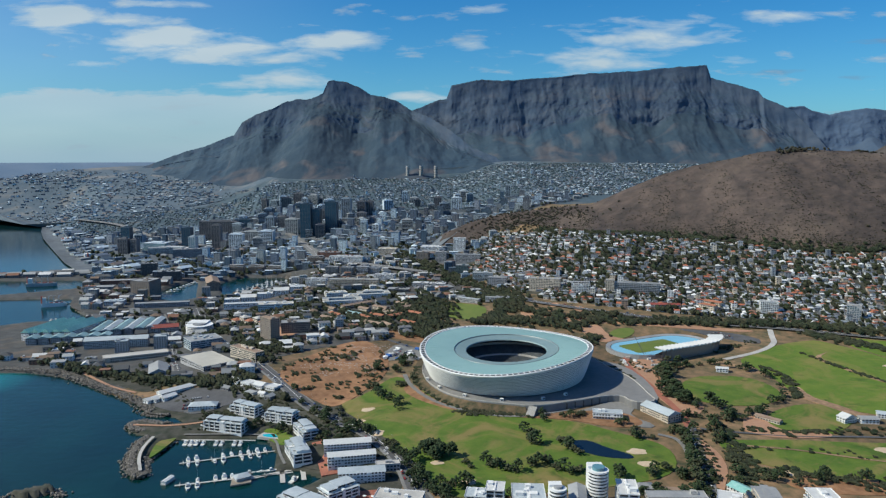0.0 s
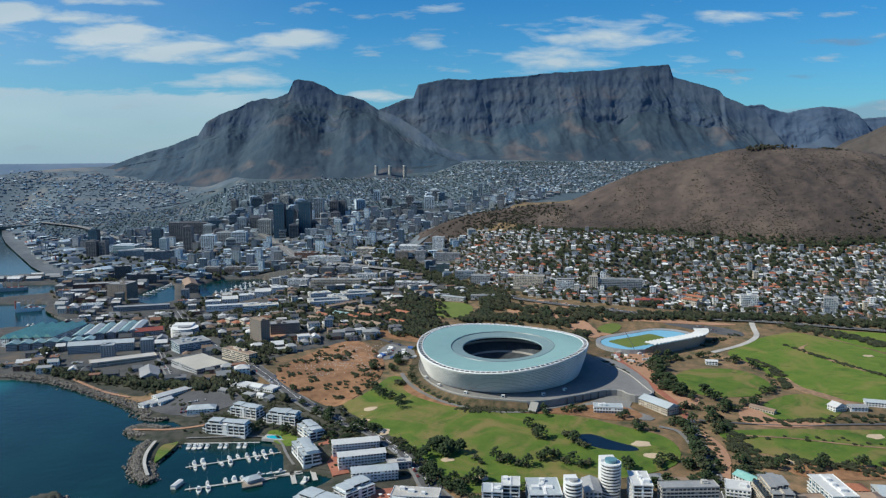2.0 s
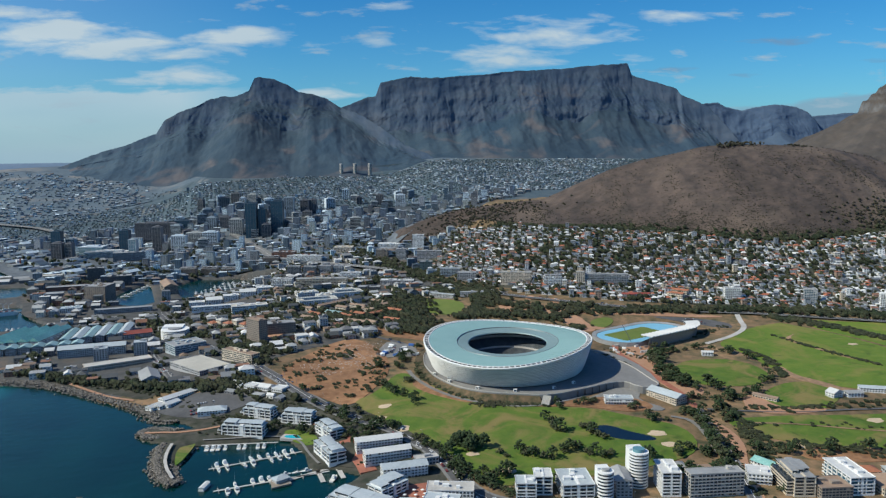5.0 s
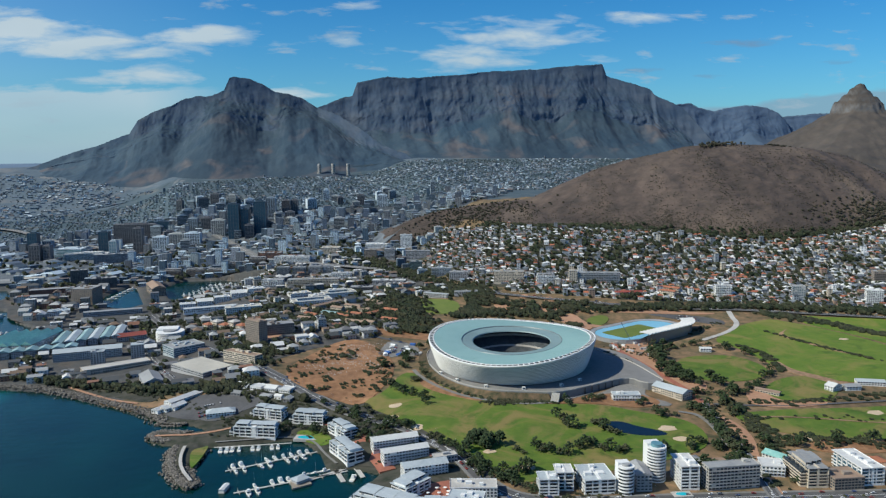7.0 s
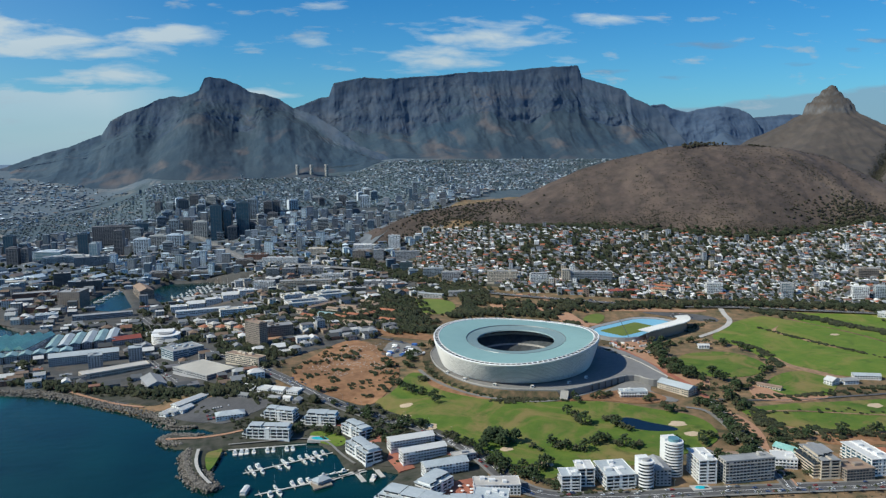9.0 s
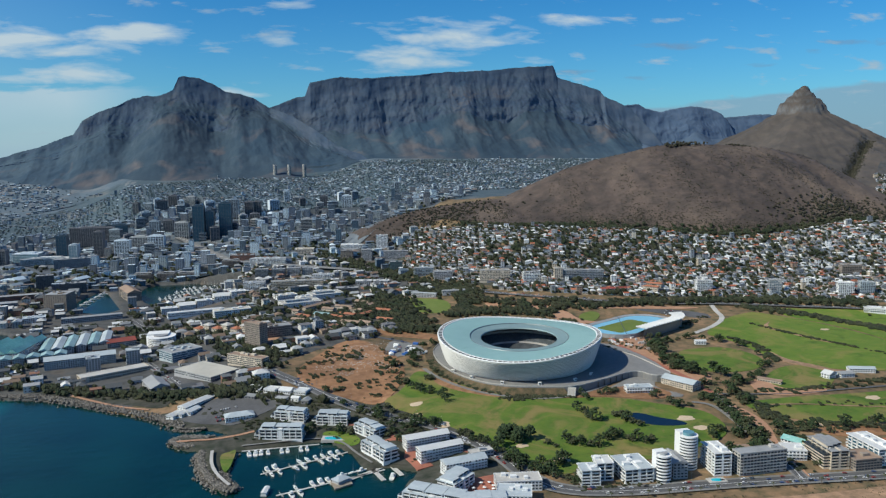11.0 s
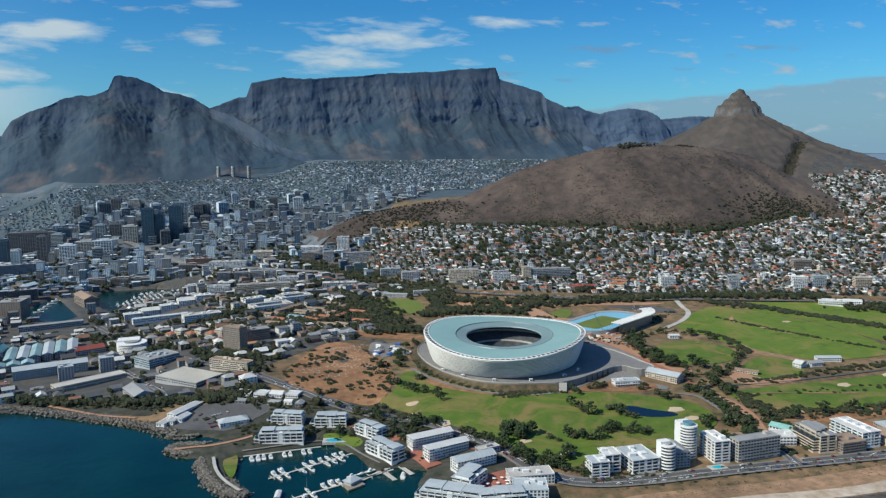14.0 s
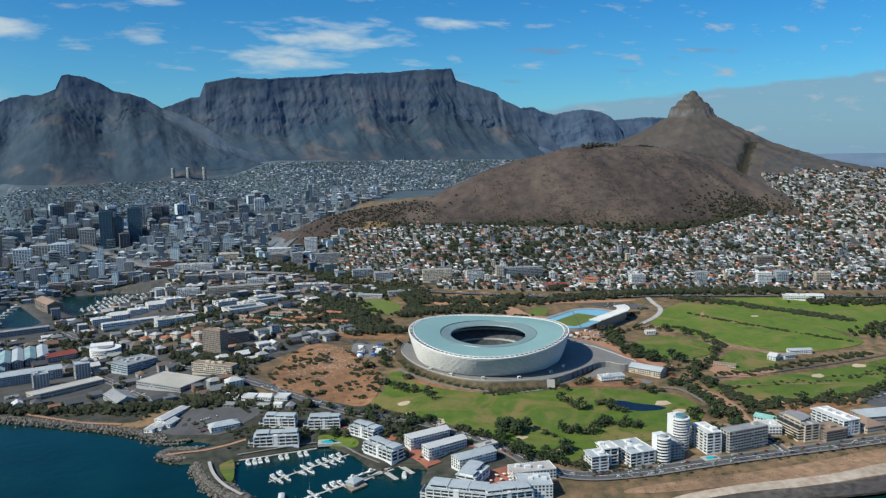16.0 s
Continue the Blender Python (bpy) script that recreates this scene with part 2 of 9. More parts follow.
M_cream = mat("cream_render", (0.60, 0.52, 0.42), (0.52, 0.45, 0.36), 0.35, 0.8, wide=0.08)
M_grey = mat("grey_render", (0.42, 0.42, 0.42), (0.36, 0.36, 0.37), 0.35, 0.8, wide=0.08)
M_bluegrey = mat("pale_blue_metal_roof", (0.37, 0.42, 0.45), (0.47, 0.51, 0.53), 0.3, 0.6, wide=0.1)
M_whiteroof = mat("white_roof_sheet", (0.66, 0.66, 0.64), (0.56, 0.56, 0.55), 0.3, 0.5, wide=0.08)
M_greyroof = mat("grey_roof", (0.26, 0.27, 0.28), (0.34, 0.34, 0.34), 0.3, 0.7, wide=0.15)
M_brownroof = mat("brown_roof", (0.26, 0.18, 0.13), (0.32, 0.23, 0.17), 0.3, 0.8, wide=0.15)
M_terracotta = mat("terracotta_tiles", (0.38, 0.15, 0.08), (0.30, 0.12, 0.07), 0.6, 0.8, wide=0.15)
M_greenroof = mat("sea_green_roof", (0.18, 0.42, 0.38), (0.32, 0.54, 0.50), 0.3, 0.5, wide=0.15)
M_brownwall = mat("brown_concrete", (0.24, 0.20, 0.165), (0.30, 0.25, 0.21), 0.3, 0.85, wide=0.1)
M_darkwall = mat("dark_glass_and_panel_walls", (0.060, 0.066, 0.076), (0.10, 0.105, 0.11), 0.2, 0.5, wide=0.15)
M_greyblue = mat("blue_grey_render", (0.19, 0.215, 0.24), (0.25, 0.27, 0.29), 0.3, 0.75, wide=0.12)
M_tealdark = mat("teal_panel_walls", (0.075, 0.12, 0.125), (0.11, 0.16, 0.165), 0.3, 0.5, wide=0.1)
M_brick = mat("red_brown_brickwork", (0.17, 0.085, 0.062), (0.23, 0.125, 0.09), 0.5, 0.9, wide=0.15)
M_glass = mat("dark_window_glass", (0.025, 0.035, 0.045), (0.04, 0.055, 0.07), 0.2, 0.12)
M_blueglass = mat("blue_tower_glass", (0.02, 0.065, 0.105), (0.035, 0.10, 0.15), 0.05, 0.10)
M_tealglass = mat("teal_glass", (0.10, 0.22, 0.26), (0.14, 0.28, 0.32), 0.05, 0.15)
M_pool = mat("pool_water", (0.02, 0.42, 0.55), (0.03, 0.50, 0.62), 0.5, 0.08)
M_pond = mat("pond_water", (0.006, 0.012, 0.018), (0.009, 0.017, 0.024), 0.1, 0.10)
M_wood = mat("jetty_planks", (0.30, 0.26, 0.21), (0.24, 0.20, 0.16), 0.8, 0.85)
M_hull = mat("boat_hulls", ONE, (0.9, 0.9, 0.9), 1.0, 0.3, palette=[(0.85, 0.85, 0.85), (0.8, 0.8, 0.78), (0.78, 0.8, 0.83), (0.85, 0.84, 0.8), (0.12, 0.2, 0.34), (0.82, 0.82, 0.82)])
M_deck = mat("boat_deck", (0.75, 0.73, 0.68), (0.62, 0.58, 0.5), 1.2, 0.5)
M_canvas = mat("blue_canvas", (0.03, 0.10, 0.32), (0.04, 0.13, 0.38), 0.5, 0.8)
M_carpaint = mat("car_paint", ONE, (0.94, 0.94, 0.94), 1.0, 0.3, coat=0.5, palette=[(0.8, 0.8, 0.8), (0.6, 0.62, 0.64), (0.05, 0.05, 0.06), (0.8, 0.79, 0.77), (0.35, 0.04, 0.03), (0.2, 0.22, 0.25), (0.75, 0.76, 0.78), (0.06, 0.1, 0.25)])
M_tyre = mat("tyre_rubber", (0.02, 0.02, 0.02), None, 1.0, 0.9)
M_bark = mat("bark", (0.10, 0.075, 0.055), (0.15, 0.115, 0.085), 1.2, 0.95)
M_leaf = mat("dark_foliage", (0.014, 0.030, 0.009), (0.034, 0.054, 0.016), 0.5, 0.9, spread=0.30, island=True)
M_leafb = mat("olive_foliage", (0.034, 0.042, 0.018), (0.062, 0.068, 0.030), 0.5, 0.9, spread=0.30, island=True)
M_wood_far = mat("far_foliage", (0.014, 0.027, 0.010), (0.046, 0.046, 0.022), 0.03, 0.95, spread=0.45, island=True)
M_hillscrub = mat("dry_dark_scrub", (0.018, 0.022, 0.011), (0.048, 0.042, 0.026), 0.05, 0.95, spread=0.4, island=True)
# far foliage, lightened and blued to paint in distance haze
M_hazyleaf = mat("hazy_far_foliage", (0.032, 0.060, 0.070), (0.056, 0.082, 0.092), 0.1, 0.95, spread=0.3, island=True)
M_citywall = mat("painted_walls", ONE, (0.88, 0.87, 0.86), 0.2, 0.85, palette=WHITE, island=True)
M_cityroof = mat("assorted_roofs", ONE, (0.84, 0.83, 0.82), 0.2, 0.8, palette=ROOFS, island=True)
M_slopewall = mat("white_house_walls", ONE, (0.90, 0.89, 0.88), 0.2, 0.85, palette=[(0.84, 0.84, 0.84), (0.66, 0.68, 0.70), (0.56, 0.48, 0.38), (0.32, 0.35, 0.39), (0.82, 0.82, 0.81), (0.34, 0.24, 0.18), (0.42, 0.44, 0.48), (0.20, 0.22, 0.25), (0.58, 0.53, 0.46), (0.26, 0.28, 0.30)], island=True)
M_sloperoof = mat("tile_and_sheet_roofs", ONE, (0.84, 0.83, 0.82), 0.2, 0.8, palette=[(0.36, 0.115, 0.06), (0.10, 0.11, 0.13), (0.36, 0.38, 0.40), (0.80, 0.80, 0.80), (0.15, 0.17, 0.20), (0.24, 0.27, 0.30), (0.06, 0.07, 0.08), (0.42, 0.15, 0.08), (0.12, 0.13, 0.15), (0.26, 0.14, 0.10), (0.60, 0.61, 0.61), (0.11, 0.12, 0.13), (0.78, 0.78, 0.77), (0.18, 0.16, 0.15)], island=True)
# wall and roof palettes shifted to blue, so the colours carry the distance haze
M_hazywall = mat("hazy_city_walls", ONE, (0.90, 0.90, 0.90), 0.2, 0.85, palette=[(0.66, 0.76, 0.80), (0.35, 0.38, 0.43), (0.23, 0.24, 0.25), (0.11, 0.15, 0.19), (0.39, 0.43, 0.43), (0.18, 0.22, 0.28), (0.27, 0.29, 0.30), (0.08, 0.13, 0.18), (0.55, 0.65, 0.72), (0.16, 0.17, 0.19)], island=True)
M_hazyroof = mat("hazy_city_roofs", ONE, (0.86, 0.86, 0.86), 0.2, 0.8, palette=[(0.17, 0.21, 0.27), (0.30, 0.36, 0.41), (0.09, 0.13, 0.17), (0.64, 0.74, 0.80), (0.22, 0.18, 0.16), (0.20, 0.26, 0.32), (0.08, 0.11, 0.15), (0.35, 0.42, 0.48), (0.13, 0.17, 0.22), (0.25, 0.26, 0.27)], island=True)
# far ground, streets and gardens: haze is painted in as a pale blue cast
M_hazyland = turf_mat("hazy_suburb_ground", (0.070, 0.108, 0.142), (0.112, 0.148, 0.182), (0.245, 0.225, 0.205), 0.40, 0.0030)
M_hazystreet = mat("hazy_city_streets", (0.065, 0.082, 0.10), (0.135, 0.150, 0.165), 0.05, 0.9, wide=0.3)
M_hazygarden = turf_mat("hazy_far_gardens", (0.046, 0.080, 0.102), (0.078, 0.112, 0.136), (0.175, 0.165, 0.150), 0.38, 0.0045)
M_rail = mat("painted_steel", (0.6, 0.61, 0.62), None, 1.0, 0.5, 0.3)
M_steel = mat("grey_steel", (0.30, 0.31, 0.32), None, 1.0, 0.45, 0.7)
M_bluetrack = mat("blue_running_track", (0.17, 0.40, 0.56), (0.21, 0.46, 0.62), 0.2, 0.8, wide=0.08)
M_redship = mat("red_oxide_paint", (0.30, 0.07, 0.05), (0.24, 0.07, 0.05), 0.3, 0.6, wide=0.2)
M_seats = mat("stadium_seats", (0.045, 0.055, 0.065), (0.10, 0.11, 0.12), 0.12, 0.7, wide=0.15)


def rock_mat(name, rock, rock2, scrub, scrub2, size, low, high, soil=None):
    """Rock where it is steep, scrub where it lies flatter, both with two sizes of noise; soil: bare patches in the scrub."""
    m = mat(name, scrub, scrub2, size, 0.95, wide=0.28)
    n, l = m.node_tree.nodes, m.node_tree.links
    b = n["Principled BSDF"]
    base = b.inputs["Base Color"].links[0].from_socket
    geo = n.new("ShaderNodeNewGeometry")
    if soil:
        bare = n.new("ShaderNodeTexNoise")
        bare.inputs["Scale"].default_value, bare.inputs["Detail"].default_value, bare.inputs["Distortion"].default_value = 0.0045, 5, 0.8
        l.new(geo.outputs["Position"], bare.inputs["Vector"])
        spot = n.new("ShaderNodeMapRange")
        spot.inputs[1].default_value, spot.inputs[2].default_value, spot.inputs[4].default_value = 0.54, 0.68, 0.8
        l.new(bare.outputs[0], spot.inputs[0])
        ground_mix = n.new("ShaderNodeMix")
        ground_mix.data_type = "RGBA"
        l.new(spot.outputs[0], ground_mix.inputs[0]), l.new(base, ground_mix.inputs[6])
        ground_mix.inputs[7].default_value = (*soil, 1)
        base = ground_mix.outputs[2]
    sep = n.new("ShaderNodeSeparateXYZ")
    l.new(geo.outputs["Normal"], sep.inputs[0])
    steep = n.new("ShaderNodeMapRange")
    steep.inputs[1].default_value, steep.inputs[2].default_value = low, high
    rough = n.new("ShaderNodeTexNoise")
    rough.inputs["Scale"].default_value, rough.inputs["Detail"].default_value = size * 2.2, 6
    l.new(geo.outputs["Position"], rough.inputs["Vector"])
    add = n.new("ShaderNodeMath")
    add.operation = "MULTIPLY_ADD"
    add.inputs[1].default_value = 0.5
    l.new(rough.outputs[0], add.inputs[0]), l.new(sep.outputs[2], add.inputs[2])
    l.new(add.outputs[0], steep.inputs[0])
    strata = n.new("ShaderNodeMapping")
    strata.inputs["Scale"].default_value = (1.6, 1.6, 3.2)
    l.new(geo.outputs["Position"], strata.inputs["Vector"])
    band = n.new("ShaderNodeTexNoise")
    band.inputs["Scale"].default_value, band.inputs["Detail"].default_value = size * 0.8, 7
    l.new(strata.outputs[0], band.inputs["Vector"])
    ramp = n.new("ShaderNodeValToRGB")
    ramp.color_ramp.elements[0].position, ramp.color_ramp.elements[1].position = 0.35, 0.65
    ramp.color_ramp.elements[0].color, ramp.color_ramp.elements[1].color = (*rock, 1), (*rock2, 1)
    l.new(band.outputs[0], ramp.inputs[0])
    mix = n.new("ShaderNodeMix")
    mix.data_type = "RGBA"
    l.new(steep.outputs[0], mix.inputs[0]), l.new(ramp.outputs[0], mix.inputs[6]), l.new(base, mix.inputs[7])
    l.new(mix.outputs[2], b.inputs["Base Color"])
    relief = n.new("ShaderNodeBump")
    relief.inputs["Strength"].default_value, relief.inputs["Distance"].default_value = 0.55, 12.0
    l.new(band.outputs[0], relief.inputs["Height"]), l.new(relief.outputs[0], b.inputs["Normal"])
    return m


# the blue of distance haze is painted into both mountain materials' rock and scrub
M_hazycliff = rock_mat("hazy_sandstone_cliff", (0.046, 0.080, 0.138), (0.092, 0.120, 0.166), (0.018, 0.046, 0.080), (0.042, 0.071, 0.099), 0.0055, 0.42, 0.92, soil=(0.110, 0.100, 0.106))
M_hazyridge = rock_mat("hazy_far_cliff", (0.060, 0.10, 0.17), (0.080, 0.12, 0.19), (0.052, 0.086, 0.14), (0.065, 0.098, 0.15), 0.01, 0.6, 1.0)
M_hill = rock_mat("brown_scrub_hill", (0.080, 0.066, 0.060), (0.122, 0.100, 0.090), (0.044, 0.035, 0.031), (0.100, 0.073, 0.061), 0.030, 0.62, 0.95, soil=(0.138, 0.103, 0.080))
M_head = rock_mat("banded_rock_peak", (0.082, 0.086, 0.094), (0.142, 0.138, 0.138), (0.062, 0.055, 0.05), (0.10, 0.082, 0.07), 0.016, 0.66, 1.0)
# haze at the horizon is put into this blue base colour
M_hazyplain = mat("hazy_far_plain", (0.105, 0.172, 0.262), (0.155, 0.215, 0.300), 0.004, 1.0, wide=0.12)

# sea: deep teal with ripples and a paler shallow
M_sea = bpy.data.materials.new("sea_water")
M_sea.use_nodes = True
n, l = M_sea.node_tree.nodes, M_sea.node_tree.links
b = n["Principled BSDF"]
b.inputs["Roughness"].default_value, b.inputs["IOR"].default_value = 0.16, 1.33
b.inputs["Specular IOR Level"].default_value = 0.46
geo = n.new("ShaderNodeNewGeometry")
wave = n.new("ShaderNodeTexNoise")
wave.inputs["Scale"].default_value, wave.inputs["Detail"].default_value = 0.09, 8
l.new(geo.outputs["Position"], wave.inputs["Vector"])
bump = n.new("ShaderNodeBump")
bump.inputs["Strength"].default_value, bump.inputs["Distance"].default_value = 0.35, 1.2
l.new(wave.outputs[0], bump.inputs["Height"]), l.new(bump.outputs[0], b.inputs["Normal"])
drift = n.new("ShaderNodeTexNoise")
drift.inputs["Scale"].default_value, drift.inputs["Detail"].default_value = 0.012, 5
l.new(geo.outputs["Position"], drift.inputs["Vector"])
tint = n.new("ShaderNodeValToRGB")
tint.color_ramp.elements[0].position, tint.color_ramp.elements[0].color = 0.35, (0.0012, 0.021, 0.021, 1)
tint.color_ramp.elements[1].position, tint.color_ramp.elements[1].color = 0.70, (0.0025, 0.033, 0.031, 1)
l.new(drift.outputs[0], tint.inputs[0])
shoal = n.new("ShaderNodeVectorMath")
shoal.operation = "DISTANCE"
shoal.inputs[1].default_value = (-720, 1085, 0)
l.new(geo.outputs["Position"], shoal.inputs[0])
near = n.new("ShaderNodeMapRange")
near.inputs[1].default_value, near.inputs[2].default_value, near.inputs[3].default_value, near.inputs[4].default_value = 40, 130, 0.75, 0.0
l.new(shoal.outputs["Value"], near.inputs[0])
mixs = n.new("ShaderNodeMix")
mixs.data_type = "RGBA"
l.new(near.outputs[0], mixs.inputs[0]), l.new(tint.outputs[0], mixs.inputs[6])
mixs.inputs[7].default_value = (0.01, 0.24, 0.24, 1)
l.new(mixs.outputs[2], b.inputs["Base Color"])

M_dockwater = mat("still_dock_water", (0.004, 0.024, 0.030), (0.007, 0.034, 0.042), 0.02, 0.11)
M_dockwater.node_tree.nodes["Principled BSDF"].inputs["IOR"].default_value = 1.33

# ---- mesh helpers ----
class Build:
    """Collects corners and faces for one mesh; every face carries a material slot."""

    def __init__(self):
        self.v, self.f, self.m = [], [], []

    def add(self, verts, faces, slot=0):
        k = len(self.v)
        self.v.extend(verts)
        self.f.extend(tuple(i + k for i in f) for f in faces)
        self.m.extend([slot] * len(faces))
        return self

    def prism(self, outline, z0, z1, slot=0, top=None, bottom=False):
        c = len(outline)
        self.add([(x, y, z0) for x, y in outline] + [(x, y, z1) for x, y in outline],
                 [(i, (i + 1) % c, c + (i + 1) % c, c + i) for i in range(c)], slot)
        self.add([(x, y, z1) for x, y in outline], [tuple(range(c))], slot if top is None else top)
        if bottom:
            self.add([(x, y, z0) for x, y in outline], [tuple(reversed(range(c)))], slot)
        return self

    def box(self, x0, y0, z0, x1, y1, z1, slot=0, top=None):
        return self.prism([(x0, y0), (x1, y0), (x1, y1), (x0, y1)], z0, z1, slot, top)

    def gable(self, x0, y0, x1, y1, z0, rise, slot=0, over=0.4, along_x=True):
        x0, y0, x1, y1 = x0 - over, y0 - over, x1 + over, y1 + over
        if along_x:
            ym = (y0 + y1) / 2
            v = [(x0, y0, z0), (x1, y0, z0), (x1, y1, z0), (x0, y1, z0), (x0, ym, z0 + rise), (x1, ym, z0 + rise)]
            f = [(0, 1, 5, 4), (2, 3, 4, 5), (3, 0, 4), (1, 2, 5)]
        else:
            xm = (x0 + x1) / 2
            v = [(x0, y0, z0), (x1, y0, z0), (x1, y1, z0), (x0, y1, z0), (xm, y0, z0 + rise), (xm, y1, z0 + rise)]
            f = [(0, 1, 4), (1, 2, 5, 4), (2, 3, 5), (3, 0, 4, 5)]
        return self.add(v, f, slot)

    def hip(self, x0, y0, x1, y1, z0, rise, slot=0, over=0.5):
        x0, y0, x1, y1 = x0 - over, y0 - over, x1 + over, y1 + over
        w, d = x1 - x0, y1 - y0
        if w >= d:
            a, b_ = (x0 + d / 2, (y0 + y1) / 2, z0 + rise), (x1 - d / 2 + 0.01, (y0 + y1) / 2, z0 + rise)
            f = [(0, 1, 5, 4), (1, 2, 5), (2, 3, 4, 5), (3, 0, 4)]
        else:
            a, b_ = ((x0 + x1) / 2, y0 + w / 2, z0 + rise), ((x0 + x1) / 2, y1 - w / 2 + 0.01, z0 + rise)
            f = [(0, 1, 4), (1, 2, 5, 4), (2, 3, 5), (3, 0, 4, 5)]
        return self.add([(x0, y0, z0), (x1, y0, z0), (x1, y1, z0), (x0, y1, z0), a, b_], f, slot)

    def tube(self, p, q, r, r2=None, sides=6, slot=0):
        p, q = Vector(p), Vector(q)
        r2 = r if r2 is None else r2
        w = (q - p).normalized()
        a = w.orthogonal().normalized()
        c = w.cross(a)
        ring = [(math.cos(2 * math.pi * i / sides), math.sin(2 * math.pi * i / sides)) for i in range(sides)]
        v = [tuple(p + r * (s * a + t * c)) for s, t in ring] + [tuple(q + r2 * (s * a + t * c)) for s, t in ring]
        return self.add(v, [(i, (i + 1) % sides, sides + (i + 1) % sides, sides + i) for i in range(sides)] + [tuple(range(sides, 2 * sides))], slot)

    def placed(self, other, m):
        return self.add([tuple(m @ Vector(v)) for v in other.v], [], 0)._join(other)

    def _join(self, other):
        k = len(self.v) - len(other.v)
        self.f.extend(tuple(i + k for i in f) for f in other.f)
        self.m.extend(other.m)
        return self

    def mesh(self, name, mats, smooth_shade=False):
        me = bpy.data.meshes.new(name)
        me.from_pydata(self.v, [], self.f)
        for m in mats:
            me.materials.append(m)
        if len(mats) > 1:
            me.polygons.foreach_set("material_index", self.m)
        if smooth_shade:
            me.polygons.foreach_set("use_smooth", [True] * len(me.polygons))
        me.update()
        return me


def part(name, build, material, parent=None, label="", smooth_shade=False):
    mats = material if isinstance(material, (list, tuple)) else [material]
    data = build if isinstance(build, bpy.types.Mesh) else build.mesh(name, mats, smooth_shade)
    ob = new(name, data)
    if parent is not None:
        ob.parent = parent
    return tagged(ob, label)


def thing(name, label, category, m=None, group="", kind=""):
    ob = new(name)
    ob.empty_display_size = 1.0
    if m is not None:
        ob.matrix_basis = m
    return tagged(ob, label, category, group, kind)


def setting(name, build, material, label, category, kind="structure", smooth_shade=False):
    return tagged(part(name, build, material, None, "", smooth_shade), label, category, "", kind)


def grid_mesh(P, name, material, keep=None, smooth_shade=True):
    """A sheet from an array of points, rows by columns."""
    r, c = P.shape[:2]
    i = np.arange(r * c).reshape(r, c)
    q = np.stack([i[:-1, :-1], i[:-1, 1:], i[1:, 1:], i[1:, :-1]], -1).reshape(-1, 4)
    if keep is not None:
        q = q[keep.reshape(-1)[q].any(1)]
    me = bpy.data.meshes.new(name)
    me.from_pydata(P.reshape(-1, 3).tolist(), [], q.tolist())
    me.materials.append(material)
    me.polygons.foreach_set("use_smooth", [smooth_shade] * len(me.polygons))
    me.update()
    return me


def hashed(i, j, seed):
    h = np.sin(i * 127.1 + j * 311.7 + seed * 74.7) * 43758.5453
    return h - np.floor(h)


def value_noise(x, y, seed=0):
    i, j = np.floor(x), np.floor(y)
    u, v = x - i, y - j
    u, v = u * u * (3 - 2 * u), v * v * (3 - 2 * v)
    a, b, c, d = hashed(i, j, seed), hashed(i + 1, j, seed), hashed(i, j + 1, seed), hashed(i + 1, j + 1, seed)
    return (a + (b - a) * u) * (1 - v) + (c + (d - c) * u) * v


def fbm(x, y, seed=0, octaves=5, gain=0.5):
    s, amp, total = 0, 1, 0
    for o in range(octaves):
        s = s + amp * value_noise(x * 2 ** o + 17 * o, y * 2 ** o - 11 * o, seed + o)
        total += amp
        amp *= gain
    return s / total


def ridged(x, y, seed=0, octaves=4):
    s, amp, total = 0, 1, 0
    for o in range(octaves):
        s = s + amp * (1 - np.abs(2 * value_noise(x * 2 ** o + 9 * o, y * 2 ** o, seed + o) - 1))
        total += amp
        amp *= 0.5
    return s / total


def inside(poly, x, y):
    x, y = np.asarray(x, float), np.asarray(y, float)
    res = np.zeros(x.shape, bool)
    px, py = poly[-1]
    for qx, qy in poly:
        if qy != py:
            res ^= ((qy > y) != (py > y)) & (x < (px - qx) * (y - qy) / (py - qy) + qx)
        px, py = qx, qy
    return res


def edge_distance(poly, x, y):
    best = np.full(np.shape(x), 1e9)
    px, py = poly[-1]
    for qx, qy in poly:
        dx, dy = qx - px, qy - py
        t = np.clip(((x - px) * dx + (y - py) * dy) / (dx * dx + dy * dy + 1e-9), 0, 1)
        best = np.minimum(best, np.hypot(x - px - t * dx, y - py - t * dy))
        px, py = qx, qy
    return best


def rounded(poly, times=2, closed=True):
    for _ in range(times):
        out = []
        c = len(poly)
        for i in range(c if closed else c - 1):
            (ax, ay), (bx, by) = poly[i], poly[(i + 1) % c]
            out += [(ax * 0.75 + bx * 0.25, ay * 0.75 + by * 0.25), (ax * 0.25 + bx * 0.75, ay * 0.25 + by * 0.75)]
        poly = out if closed else [poly[0]] + out + [poly[-1]]
    return poly


# ---- lie of the land ----
def ease(a, b, v):
    u = np.clip((np.asarray(v, float) - a) / (b - a), 0, 1)
    return u * u * (3 - 2 * u)


